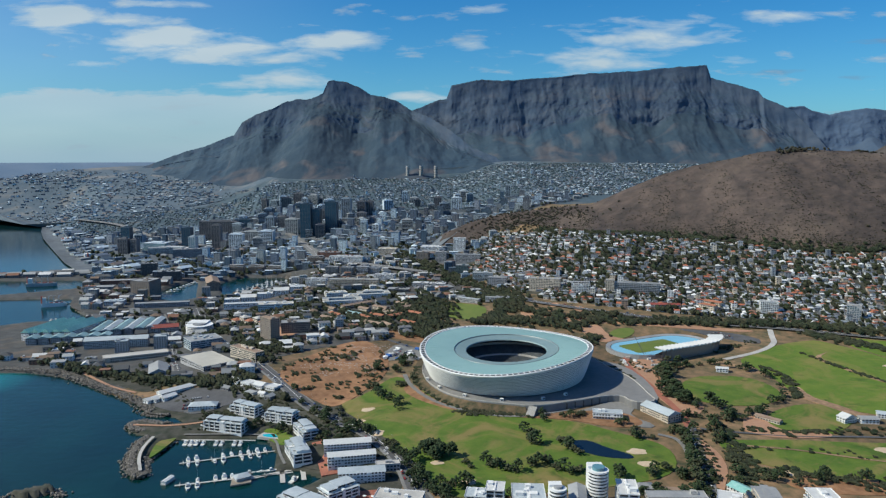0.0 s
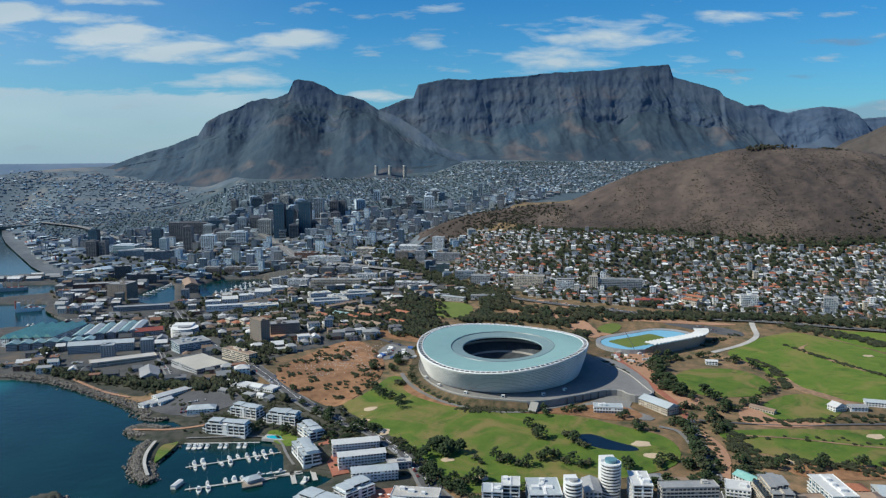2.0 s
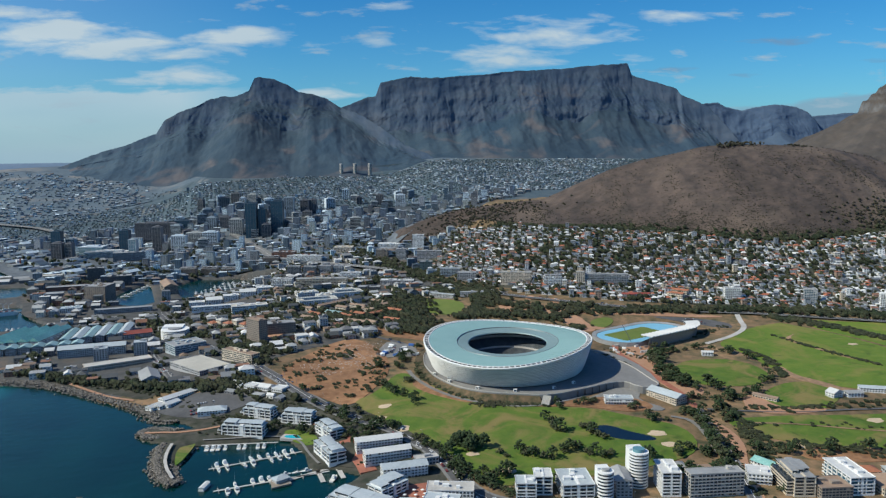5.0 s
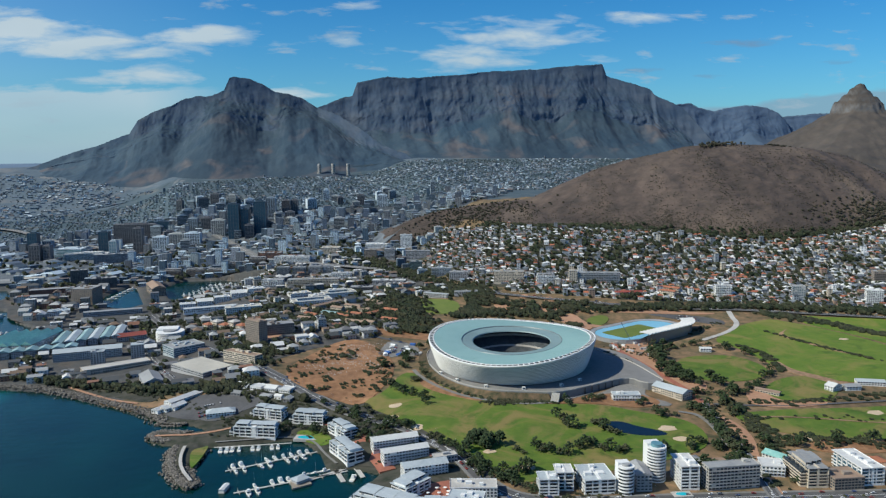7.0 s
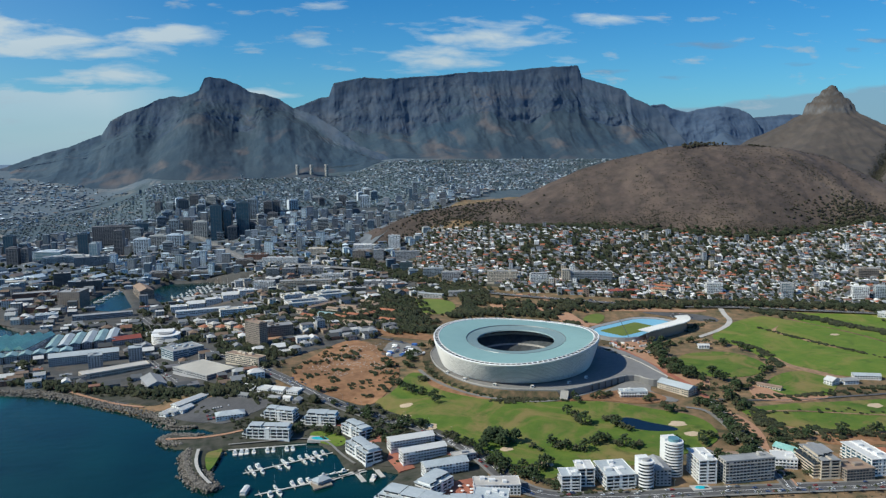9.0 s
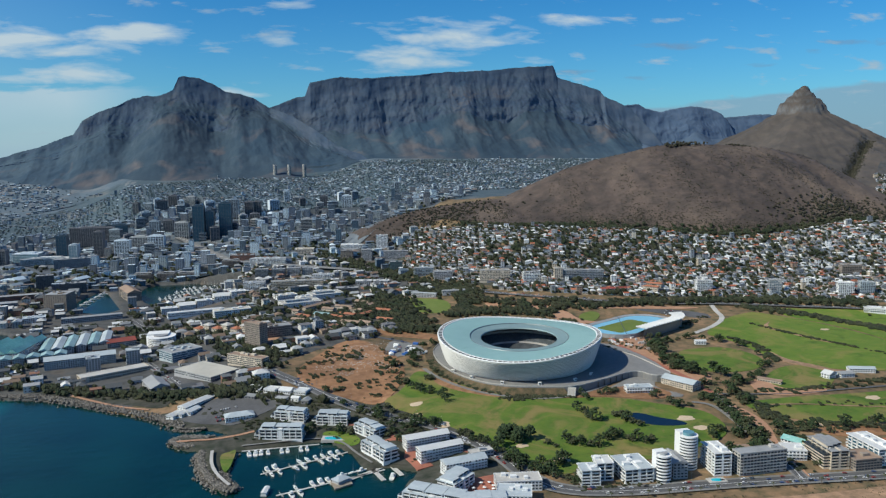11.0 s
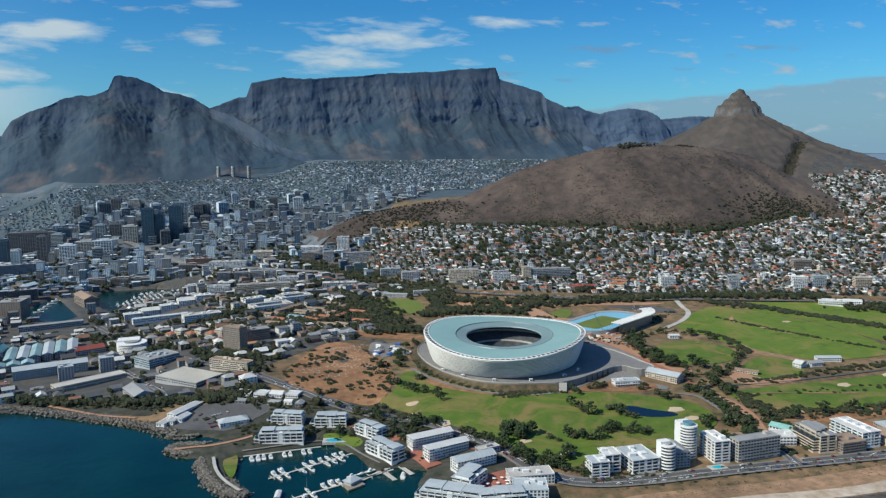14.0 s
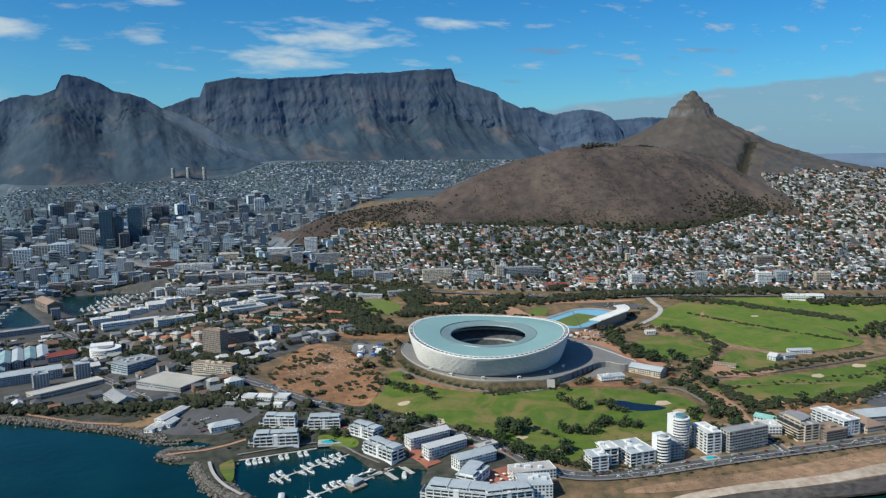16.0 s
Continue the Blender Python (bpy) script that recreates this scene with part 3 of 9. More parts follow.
SEA = [(700, 430), (420, 500), (288, 532), (186, 541), (122, 562), (32, 592), (-60, 640), (-151, 684), (-141, 723), (-123, 747), (-150, 767), (-174, 763),
       (-184, 815), (-205, 856), (-233, 858), (-258, 855), (-295, 854), (-312, 854), (-319, 811), (-318, 782), (-311, 765),
       (-301, 755), (-309, 744), (-320, 751), (-332, 778), (-343, 816), (-346, 848), (-344, 864), (-358, 870), (-375, 882),
       (-383, 902), (-379, 919), (-366, 918), (-335, 906), (-317, 912), (-339, 932), (-362, 935), (-377, 944), (-394, 967),
       (-419, 994), (-453, 1023), (-496, 1055), (-542, 1093), (-577, 1113), (-627, 1128), (-700, 1130), (-820, 1180), (-1100, 1230), (-5000, 1300), (-5000, -500), (1500, -500), (1500, 380)]


DOCK = [(-4500, 3679), (-1975, 3741), (-1669, 3223), (-1340, 2675), (-1105, 2285), (-985, 2150), (-966, 2108), (-1239, 2030), (-4500, 1900)]


def plain(x, y):
    """Height of the land, hills left out."""
    x, y = np.asarray(x, float), np.asarray(y, float)
    base = np.interp(y, [350, 600, 700, 850, 950, 1200, 1400, 1800, 2100, 2500, 3000, 3600, 4000, 4600],
                     [3, 4, 8, 17, 21, 27, 30, 38, 48, 75, 120, 180, 215, 260])
    y_eff = y + np.maximum(0, x - 500) * 0.45
    rise = np.interp(y_eff, [1250, 1530, 1700, 1850, 2100, 3000], [0, 40, 85, 105, 112, 70])
    z = base + ease(0, 350, x) * rise + 46 * np.exp(-((x - 120) / 210) ** 2 - ((y - 2100) / 150) ** 2)
    low = ease(-250, -480, x) * (1 - ease(2000 + ease(-500, -1100, x) * 700, 2900 + ease(-500, -1100, x) * 1700, y))
    z = z * (1 - low) + 5 * low
    dock_gap = edge_distance(DOCK, x, y)
    z = np.where(y > 2000, np.minimum(z, 3.5 + 0.11 * dock_gap + 0.0012 * dock_gap ** 2), z)
    return np.minimum(z, 2.5 + 0.12 * edge_distance(SEA, x, y))


PIER_B = [(-420, 708), (-385, 725), (-375, 716), (-400, 700)]
BASINS = [
    DOCK,
    [(-4000, 1800), (-932, 1984), (-888, 1889), (-894, 1841), (-1064, 1737), (-4000, 1600)],
    [(-4000, 1560), (-844, 1723), (-809, 1690), (-783, 1608), (-727, 1539), (-709, 1476), (-797, 1476), (-869, 1412), (-4000, 1340)],
    [(-673, 1872), (-645, 1984), (-613, 1914), (-593, 1833), (-562, 1723), (-577, 1690), (-608, 1690), (-673, 1744)],
    [(-567, 1939), (-532, 2030), (-427, 2030), (-325, 1957), (-314, 1889), (-386, 1833), (-472, 1795), (-508, 1758)]]


def wet(x, y):
    w = inside(SEA, x, y) & ~inside(PIER_B, x, y)
    for poly in BASINS:
        w |= inside(poly, x, y)
    return w


rows = 350 * (4980 / 350) ** np.linspace(0, 1, 470)
cols = np.concatenate([np.linspace(-1.9, -0.95, 60, endpoint=False), np.linspace(-0.95, 0.95, 520, endpoint=False), np.linspace(0.95, 1.7, 50)])
YY = np.repeat(rows[:, None], len(cols), 1)
XX = np.clip(cols[None, :] * YY, -6000, 6000) - 60
ZZ = plain(XX, YY)
land_gap = np.full(XX.shape, 1e9)
for poly in [SEA] + BASINS:
    land_gap = np.minimum(land_gap, edge_distance(poly, XX, YY))
under = wet(XX, YY)
shore = np.minimum(1, land_gap / np.where(YY < 1250, 7.0, 4.0))
ZZ = np.where(under, -4.0, ZZ * (0.6 + 0.4 * shore))
ZZ = ZZ - np.where(under, 0, 0.25)
ground_mesh = grid_mesh(np.stack([XX, YY, ZZ], -1), "ground", M_earth)
ground_mesh.materials.append(M_hazystreet)
ground_mesh.materials.append(M_hazyland)
ground_mesh.materials.append(M_garden)
ground_mesh.materials.append(M_street)
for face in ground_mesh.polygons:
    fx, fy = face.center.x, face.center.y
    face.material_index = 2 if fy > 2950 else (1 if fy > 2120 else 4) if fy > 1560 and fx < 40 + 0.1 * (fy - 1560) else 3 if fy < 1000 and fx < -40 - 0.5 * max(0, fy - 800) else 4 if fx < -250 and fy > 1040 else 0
ground = tagged(new("ground", ground_mesh), "dry brown and grey coastal land between the sea and mountains", "ground", "", "structure")

sheet = Build().add([(-7000, -2500, 0), (7000, -2500, 0), (7000, 5200, 0), (-7000, 5200, 0)], [(0, 1, 2, 3)])
setting("sea", sheet, M_sea, "calm deep teal sea water off a rocky shore", "sea")
setting("water", Build().add([(x, y, 0.25) for x, y in DOCK], [tuple(range(len(DOCK)))]), M_dockwater, "still pale blue water of the big dock", "water")

# distance beyond the city: a plain painted haze-blue, rising to the horizon all round
ring = []
for k in range(121):
    a = radians(-75 + 150 * k / 120)
    ring.append([(math.sin(a) * r - 200, math.cos(a) * r, z) for r, z in ((4550, 150), (4700, 205), (4800, 238), (4900, 268 + 3 * math.sin(a * 31)), (4960, 278))])
far_plain = np.array(ring).transpose(1, 0, 2)
tagged(new("backdrop", grid_mesh(far_plain, "backdrop", M_hazyplain)), "hazy blue plain and sea at the horizon", "distance", "", "structure")


# ---- mountains ----
def massif(name, crest, foot_y, cliff, label, material, seed, nu=300, nv=80, rough=26.0, back=350, reach=0.16):
    """A mountain face below a crest line: cliff is the share of the height that falls steeply, then scree down to the foot."""
    cx, cy, cz = (np.array(v, float) for v in zip(*crest))
    u = np.linspace(cx[0], cx[-1], nu)
    y0, z0 = np.interp(u, cx, cy), np.interp(u, cx, cz)
    z0 = z0 + 7 * (fbm(u / 40, u * 0, seed) - 0.5) + 5 * (fbm(u / 13, u * 0 + 3, seed) - 0.5)
    fy = np.interp(u, *zip(*foot_y)) if isinstance(foot_y, list) else np.full(nu, float(foot_y))
    v = np.linspace(0, 1, nv) ** 0.9
    share = np.interp(u, *zip(*cliff)) if isinstance(cliff, list) else np.full(nu, float(cliff))
    U, V = np.meshgrid(u, v, indexing="ij")
    share = np.clip(share + 0.42 * (fbm(u / 230, u * 0 + 5, seed + 13, 3) - 0.5), 0.04, 0.85)
    Y0, Z0, FY, C = (np.repeat(q[:, None], nv, 1) for q in (y0, z0, fy, share))
    # steps of the skyline fade out down the face
    k = max(4, nu // 14)
    low_line = np.min(np.stack([np.roll(np.pad(z0, k, mode="edge"), s)[k:-k] for s in range(-k // 2, k // 2 + 1)]), 0)
    low_line = np.convolve(np.pad(low_line, k, mode="edge"), np.ones(k) / k, "same")[k:-k]
    Z0 = Z0 + (np.minimum(low_line, z0)[:, None] - Z0) * ease(0.0, 0.2, V)
    FZ = plain(U, FY) - 12
    # v runs down the face: cliff first, then scree
    drop = np.where(V < 0.5, C * V / 0.5, C + (1 - C) * (1 - np.clip(1 - (V - 0.5) / 0.5, 0, 1) ** 1.25))
    out = np.where(V < 0.5, reach * (V / 0.5) ** 1.2, reach + (1 - reach) * np.clip((V - 0.5) / 0.5, 0, 1) ** 1.08)
    Z = Z0 + (FZ - Z0) * drop
    env = np.sin(np.pi * np.clip(V * 1.02, 0, 1)) ** 0.6
    S = V * 760.0
    warp = 90 * (fbm(U / 260, S / 260, seed + 4) - 0.5)
    face = 1 - ease(0.34, 0.72, V)
    # cliffs: upright buttresses parted by clefts, broken by ledges
    butt = 1.6 * ridged((U + 0.7 * warp) / 240, S / 1400, seed, 3) + 0.5 * ridged((U + warp) / 78, S / 700, seed + 5, 3) + 0.35 * (fbm(U / 24, S / 46, seed + 6, 3) - 0.5) - 1.3
    ledges = np.sin(Z / 15 + 6 * fbm(U / 160, Z / 120, seed + 2)) * 2.2
    # slopes: spurs and gullies that fan out downhill
    fan = U + (V - 0.5) * 130 * (fbm(U / 420, U * 0 + 2, seed + 23, 2) - 0.5)
    spur = 1.5 * ridged((fan + 0.9 * warp) / 300, S / 900, seed + 11, 3) + 1.3 * (fbm((U + warp) / 240, S / 200, seed + 29, 4) - 0.5) + 0.55 * ridged((fan + 1.4 * warp) / 110, S / 420, seed + 17, 3) + 0.5 * (fbm(U / 40, S / 40, seed + 7, 3) - 0.5) - 1.25
    push = env * (rough * 2.6 * butt * (0.15 + 0.85 * face) + ledges * face + rough * 2.6 * spur * (1.0 - 0.75 * face))
    Y = Y0 + (FY - Y0) * out - push
    Z = Z + (1 - face) * env * 10 * spur
    W = U + env * 10 * (fbm(U / 50, V * 5, seed + 3) - 0.5)
    front = np.stack([W, Y, Z], -1)
    rear = np.stack([np.stack([u, y0 + back * k, z0 - (z0 - 60) * k ** 1.5], -1) for k in (1.0, 0.6, 0.25, 0.08)], 1)
    P = np.concatenate([rear, front], 1).transpose(1, 0, 2)
    return tagged(new(name, grid_mesh(P, name, material)), label, "mountain", "", "structure")


TABLE = [(-330, 4640, 470), (-178, 4600, 580), (-103, 4583, 611), (-22, 4566, 642), (20, 4548, 647), (50, 4531, 722), (140, 4514, 738), (219, 4496, 750), (331, 4479, 741),
         (624, 4462, 759), (820, 4445, 779), (1086, 4428, 789), (1268, 4410, 808), (1469, 4393, 818), (1494, 4390, 752), (1565, 4367, 726), (1643, 4343, 702),
         (1739, 4320, 668), (1754, 4297, 634), (1825, 4273, 600), (1900, 4240, 560), (1960, 4200, 480), (2010, 4160, 405), (2070, 4120, 320), (2130, 4080, 230)]
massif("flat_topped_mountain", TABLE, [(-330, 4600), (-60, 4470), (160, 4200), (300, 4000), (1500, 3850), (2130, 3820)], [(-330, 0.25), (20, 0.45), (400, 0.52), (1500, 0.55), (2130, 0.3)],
       "flat-topped sandstone mountain in haze-blue tones with cliffs above scree", M_hazycliff, 5, nu=640, nv=150, rough=13)
PEAK = [(-1976, 4500, 166), (-1747, 4500, 252), (-1660, 4500, 281), (-1515, 4500, 334), (-1369, 4500, 375), (-1206, 4500, 435), (-1158, 4500, 505),
        (-1082, 4500, 550), (-992, 4500, 581), (-901, 4500, 627), (-826, 4500, 642), (-781, 4500, 636), (-720, 4500, 658), (-689, 4500, 673),
        (-656, 4500, 741), (-634, 4500, 747), (-550, 4500, 735), (-475, 4500, 705), (-415, 4500, 665), (-338, 4500, 652), (-261, 4500, 628),
        (-178, 4480, 574), (-62, 4385, 528), (55, 4290, 447), (168, 4195, 359), (279, 4100, 312), (330, 4050, 270)]
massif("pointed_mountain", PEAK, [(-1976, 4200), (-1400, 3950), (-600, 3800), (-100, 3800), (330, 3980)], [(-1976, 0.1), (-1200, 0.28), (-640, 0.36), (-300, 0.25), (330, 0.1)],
       "dark scrub-covered mountain with a pointed rocky summit", M_hazycliff, 21, nu=540, nv=140, rough=15)
RANGE = [(1700, 4420, 560), (1862, 4350, 572), (1928, 4340, 588), (1995, 4330, 590), (2034, 4320, 563), (2130, 4310, 546), (2197, 4290, 560), (2300, 4260, 575), (2405, 4230, 563), (2474, 4200, 528), (2514, 4180, 478), (2560, 4160, 380), (2600, 4140, 280)]
massif("buttress_range", RANGE, 3850, 0.6, "haze-blue row of rocky buttresses behind the hill", M_hazyridge, 31, nu=260, nv=80, back=250, rough=13)
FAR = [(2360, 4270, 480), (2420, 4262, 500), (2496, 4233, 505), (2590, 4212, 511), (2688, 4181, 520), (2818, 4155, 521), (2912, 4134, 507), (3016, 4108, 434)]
massif("far_ridge", FAR, 3800, 0.5, "far mountain ridge in pale haze-blue", M_hazyridge, 41, nu=110, nv=40, back=150, rough=10)

# ---- brown hill in front of the mountains ----
CREST_X = [-30, 0, 21, 75, 138, 218, 300, 402, 434, 574, 654, 753, 819, 886, 971, 1058, 1164, 1254, 1330, 1400, 1480]
CREST_Z = [70, 104, 120, 143, 161, 174, 184, 194, 210, 272, 295, 317, 332, 338, 338, 334, 325, 305, 262, 190, 120]
FOOT_X, FOOT_Y = [-30, 60, 150, 229, 360, 500, 555, 669, 765, 886, 1013, 1214, 1300, 1480], [2060, 2040, 2012, 1946, 1825, 1800, 1758, 1688, 1604, 1572, 1585, 1600, 1560, 1500]


def hill(x, y):
    x, y = np.asarray(x, float), np.asarray(y, float)
    top, cy = np.interp(x, CREST_X, CREST_Z), np.interp(x, [0, 350, 900, 1200, 1480], [2090, 2075, 2000, 1955, 1840])
    fy = np.interp(x, FOOT_X, FOOT_Y)
    low = plain(x, fy) - 3
    front = np.clip((cy - y) / (cy - fy), 0, 1.3)
    rear = np.clip((y - cy) / 420, 0, 1.3)
    z = np.where(y < cy, top + (low - top) * (0.35 * front + 0.65 * front ** 1.6), top - (top - 60) * rear ** 1.4)
    d = np.clip(front, 0, 1)
    z = z - np.sin(np.pi * d) ** 0.8 * (20 * (ridged(x / 190 + 0.35 * fbm(x / 120, y / 120, 8), y / 1200, 9) - 0.35) + 7 * (ridged(x / 58 + 0.5 * fbm(x / 70, y / 70, 18), y / 420, 19) - 0.5))
    z = z + 5 * (fbm(x / 55, y / 55, 12) - 0.5)
    return np.where(front > 1.0, plain(x, y) - 10, z)


hx, hy = np.meshgrid(np.linspace(-27, 1500, 255), np.linspace(1480, 2460, 180))
hz = hill(hx, hy)
tagged(new("brown_hill", grid_mesh(np.stack([hx, hy, hz], -1), "brown_hill", M_hill, keep=hz > plain(hx, hy) - 4)), "brown scrub-covered rounded hill above the houses", "hill", "", "structure")

# ---- conical peak with a banded rock cap ----
HEAD = (1939, 2807)


GULLY = [(2014, 2521), (1906, 2427), (1819, 2354), (1693, 2237), (1582, 2131)]


def head_height(x, y):
    x, y = np.asarray(x, float), np.asarray(y, float)
    cleft = edge_distance(GULLY + GULLY[-2:0:-1], x, y)
    dx, dy = x - HEAD[0], y - HEAD[1]
    ang = np.arctan2(dy, dx)
    r = np.hypot(dx, dy) * (1 + 0.34 * (fbm(ang * 3 + 20, ang * 0, 4) - 0.5))
    z = np.interp(r, [0, 18, 36, 54, 72, 88, 97, 108, 170, 330, 520, 800, 1200, 1700], [571, 565, 545, 524, 508, 492, 462, 455, 420, 340, 270, 205, 90, -60])
    along = dx * 0.99 - dy * 0.12
    off = np.abs(dx * 0.12 + dy * 0.99)
    spur = np.interp(along, [-50, 0, 110, 230, 330, 450, 580, 800, 1150, 1500], [400, 470, 462, 415, 362, 305, 262, 190, 60, -60]) - np.maximum(0, off - 8) * 0.62
    z = np.maximum(z, np.where(along > -20, spur, -999))
    z = z + np.where(r < 105, 4.5 * np.sin(z / 4.2 + ang), 0)
    z = z - 20 * np.exp(-(cleft / 18) ** 2)
    return z + (ridged(x / 60, y / 60, 6) - 0.5) * np.where(r < 110, 14, 11) + 6 * (fbm(x / 22, y / 22, 2) - 0.5)


lx, ly = np.meshgrid(np.linspace(1000, 3300, 290), np.linspace(1500, 3300, 220))
lz = head_height(lx, ly)
tagged(new("rocky_peak", grid_mesh(np.stack([lx, ly, lz], -1), "rocky_peak", M_head, keep=lz > plain(lx, ly) - 4)), "conical brown hill with a banded bare rock summit", "mountain", "", "structure")


def high(x, y):
    """Height of the dry land with the hills."""
    z = np.maximum(plain(x, y), np.where((np.asarray(x) > -28) & (np.asarray(x) < 1480), hill(x, y), 0))
    return np.maximum(z, np.where(np.asarray(x) > 1000, head_height(x, y), 0))


# ---- surfaces laid on the land ----
def lay(name, outline, material, label, category, lift=0.35, spacing=22.0, round_off=2, kind="structure"):
    poly = rounded(outline, round_off) if round_off else outline
    xs, ys = zip(*poly)
    pts = [Vector(p) for p in poly]
    c = len(pts)
    gx, gy = np.meshgrid(np.arange(min(xs), max(xs), spacing), np.arange(min(ys), max(ys), spacing))
    ok = inside(poly, gx, gy) & (edge_distance(poly, gx, gy) > spacing * 0.3)
    pts += [Vector((float(a), float(b_))) for a, b_ in zip(gx[ok], gy[ok])]
    v, _, f, *_ = delaunay_2d_cdt(pts, [], [list(range(c))], 1, 1e-4)
    z = high([p.x for p in v], [p.y for p in v]) + lift
    edge = [(p[0], p[1]) for p in poly]
    bld = Build().add([(p.x, p.y, float(h)) for p, h in zip(v, z)], [tuple(q) for q in f])
    hz_ = high([p[0] for p in edge], [p[1] for p in edge])
    bld.add([(x, y, float(h) + lift) for (x, y), h in zip(edge, hz_)] + [(x, y, float(h) - 1.2) for (x, y), h in zip(edge, hz_)],
            [(i, c + i, c + (i + 1) % c, (i + 1) % c) for i in range(c)])
    return setting(name, bld, material, label, category, kind)


def smooth_line(pts, step=8.0):
    p = rounded(pts, 3, closed=False)
    a = np.array(p, float)
    s = np.concatenate([[0], np.cumsum(np.hypot(*np.diff(a, axis=0).T))])
    q = np.linspace(0, s[-1], max(2, int(s[-1] / step)))
    return np.stack([np.interp(q, s, a[:, 0]), np.interp(q, s, a[:, 1])], 1)


def strip(pts, width, lift, step=8.0, shift=0.0):
    a = smooth_line(pts, step)
    d = np.gradient(a, axis=0)
    d /= np.linalg.norm(d, axis=1)[:, None] + 1e-9
    nrm = np.stack([-d[:, 1], d[:, 0]], 1)
    lft, rgt = a + nrm * (shift + width / 2), a + nrm * (shift - width / 2)
    k = len(a)
    v = []
    for side in (lft, rgt):
        v += [(x, y, z + lift) for (x, y), z in zip(side.tolist(), high(a[:, 0], a[:, 1]).tolist())]
    return v, [(i, k + i, k + i + 1, i + 1) for i in range(k - 1)]


def road(name, pts, width, label, material=None, edge=None, lift=0.6, lines=True):
    ob = setting(name, Build().add(*strip(pts, width, lift)), material or M_asphalt, label, "road")
    if edge:
        for s in (-1, 1):
            part("pavement", Build().add(*strip(pts, edge, lift + 0.12, shift=s * (width + edge) / 2)), M_paving, ob, "grey kerbed pavement")
    if lines:
        part("lane_line", Build().add(*strip(pts, 0.5, lift + 0.03)), M_white, ob, "white painted line")
    return ob


lay("lawn_1", [(-137, 939), (-100, 953), (-66, 1044), (-41, 1000), (9, 912), (80, 879), (150, 872), (199, 833), (247, 800), (236, 736), (175, 712), (114, 700), (40, 688), (0, 690), (-20, 730), (-44, 790), (-85, 858)],
    M_turf, "sunlit green golf fairway with dry patches", "lawn")
lay("lawn_2", [(320, 1008), (353, 1037), (419, 1033), (439, 984), (428, 939), (382, 914), (323, 925), (309, 969)], M_turf, "oval cricket field of worn green turf", "sports field")
lay("lawn_3", [(426, 1113), (578, 1230), (630, 1193), (680, 1072), (690, 949), (650, 870), (559, 870), (485, 904), (451, 954), (452, 1073)], M_grass, "wide open green common", "lawn", lift=0.35)
lay("lawn_4", [(641, 1225), (712, 1190), (900, 1130), (1000, 1000), (900, 880), (700, 900), (690, 960), (690, 1072), (640, 1180)], M_grass, "green fairway beyond a hedge", "lawn", lift=0.4)
lay("lawn_5", [(367, 876), (444, 931), (497, 908), (474, 856), (414, 818), (370, 831)], M_turf, "small green practice field", "sports field")
lay("lawn_6", [(300, 818), (330, 815), (376, 817), (452, 808), (560, 805), (664, 812), (800, 810), (800, 740), (560, 735), (450, 712), (413, 727), (367, 729), (340, 749), (312, 768), (300, 790)], M_turf, "long green fairway beside the coast houses", "lawn")
lay("lawn_7", [(-29, 1503), (8, 1522), (81, 1475), (83, 1403), (48, 1358), (2, 1400), (-25, 1440)], M_pitch, "bright green walled sports field", "sports field")
lay("lawn_8", [(275, 1270), (315, 1292), (327, 1268), (276, 1217)], M_pitch, "small green lawn by the roundabout", "lawn")
lay("lawn_9", [(-324, 842), (-313, 851), (-304, 857), (-312, 796), (-318, 798)], M_turf, "grass patch on the breakwater", "lawn")
lay("lawn_10", [(-627, 1178), (-598, 1207), (-580, 1190), (-605, 1156)], M_turf, "dry yellow-green verge above the sea wall", "lawn")
lay("lawn_11", [(-527, 1505), (-507, 1540), (-485, 1495), (-507, 1454)], M_pitch, "small square green lawn", "lawn")
lay("lawn_12", [(560, 870), (660, 870), (690, 905), (620, 930), (560, 905)], M_grass, "green paddock beside white houses", "lawn", lift=0.5)
lay("bare_ground_1", [(-238, 1064), (-190, 1154), (-153, 1212), (-117, 1222), (-77, 1120), (-80, 1021), (-115, 945), (-138, 925), (-165, 955), (-204, 996)], M_dirt, "bare red-brown soil with scattered bushes", "bare ground")
lay("bare_ground_2", [(221, 1328), (245, 1321), (283, 1236), (260, 1201), (235, 1260)], M_orange, "orange gravel strip", "bare ground")
lay("bare_ground_3", [(316, 942), (321, 907), (294, 879), (280, 903), (262, 1000), (270, 1110), (330, 1128), (330, 1070), (290, 1010)], M_orange, "orange building-site soil", "bare ground")
lay("bare_ground_4", [(353, 879), (373, 886), (365, 836), (343, 849)], M_orange, "orange soil yard", "bare ground")
lay("bare_ground_5", [(-40, 1004), (-20, 950), (20, 908), (12, 900), (-40, 945), (-55, 985)], M_dirt, "dry red soil bank below the stadium", "bare ground", lift=0.5)
lay("bare_ground_6", [(60, 905), (130, 895), (210, 905), (240, 860), (200, 845), (150, 874), (80, 882)], M_dirt, "dry planted bank", "bare ground", lift=0.5)
lay("bare_ground_7", [(282, 830), (296, 760), (262, 690), (246, 620), (239, 623), (256, 705), (272, 795)], M_orange, "sandy orange verge of the road", "bare ground", lift=0.45)
lay("bare_ground_8", [(330, 730), (420, 735), (520, 735), (520, 705), (420, 690), (340, 700)], M_dirt, "sandy strip with scrub", "bare ground", lift=0.3)
lay("bare_ground_9", [(470, 990), (462, 985), (452, 945), (470, 915), (484, 890), (500, 876), (506, 884), (494, 905), (483, 926), (466, 948)], M_verge, "trodden earth path across the common", "bare ground", lift=0.55)
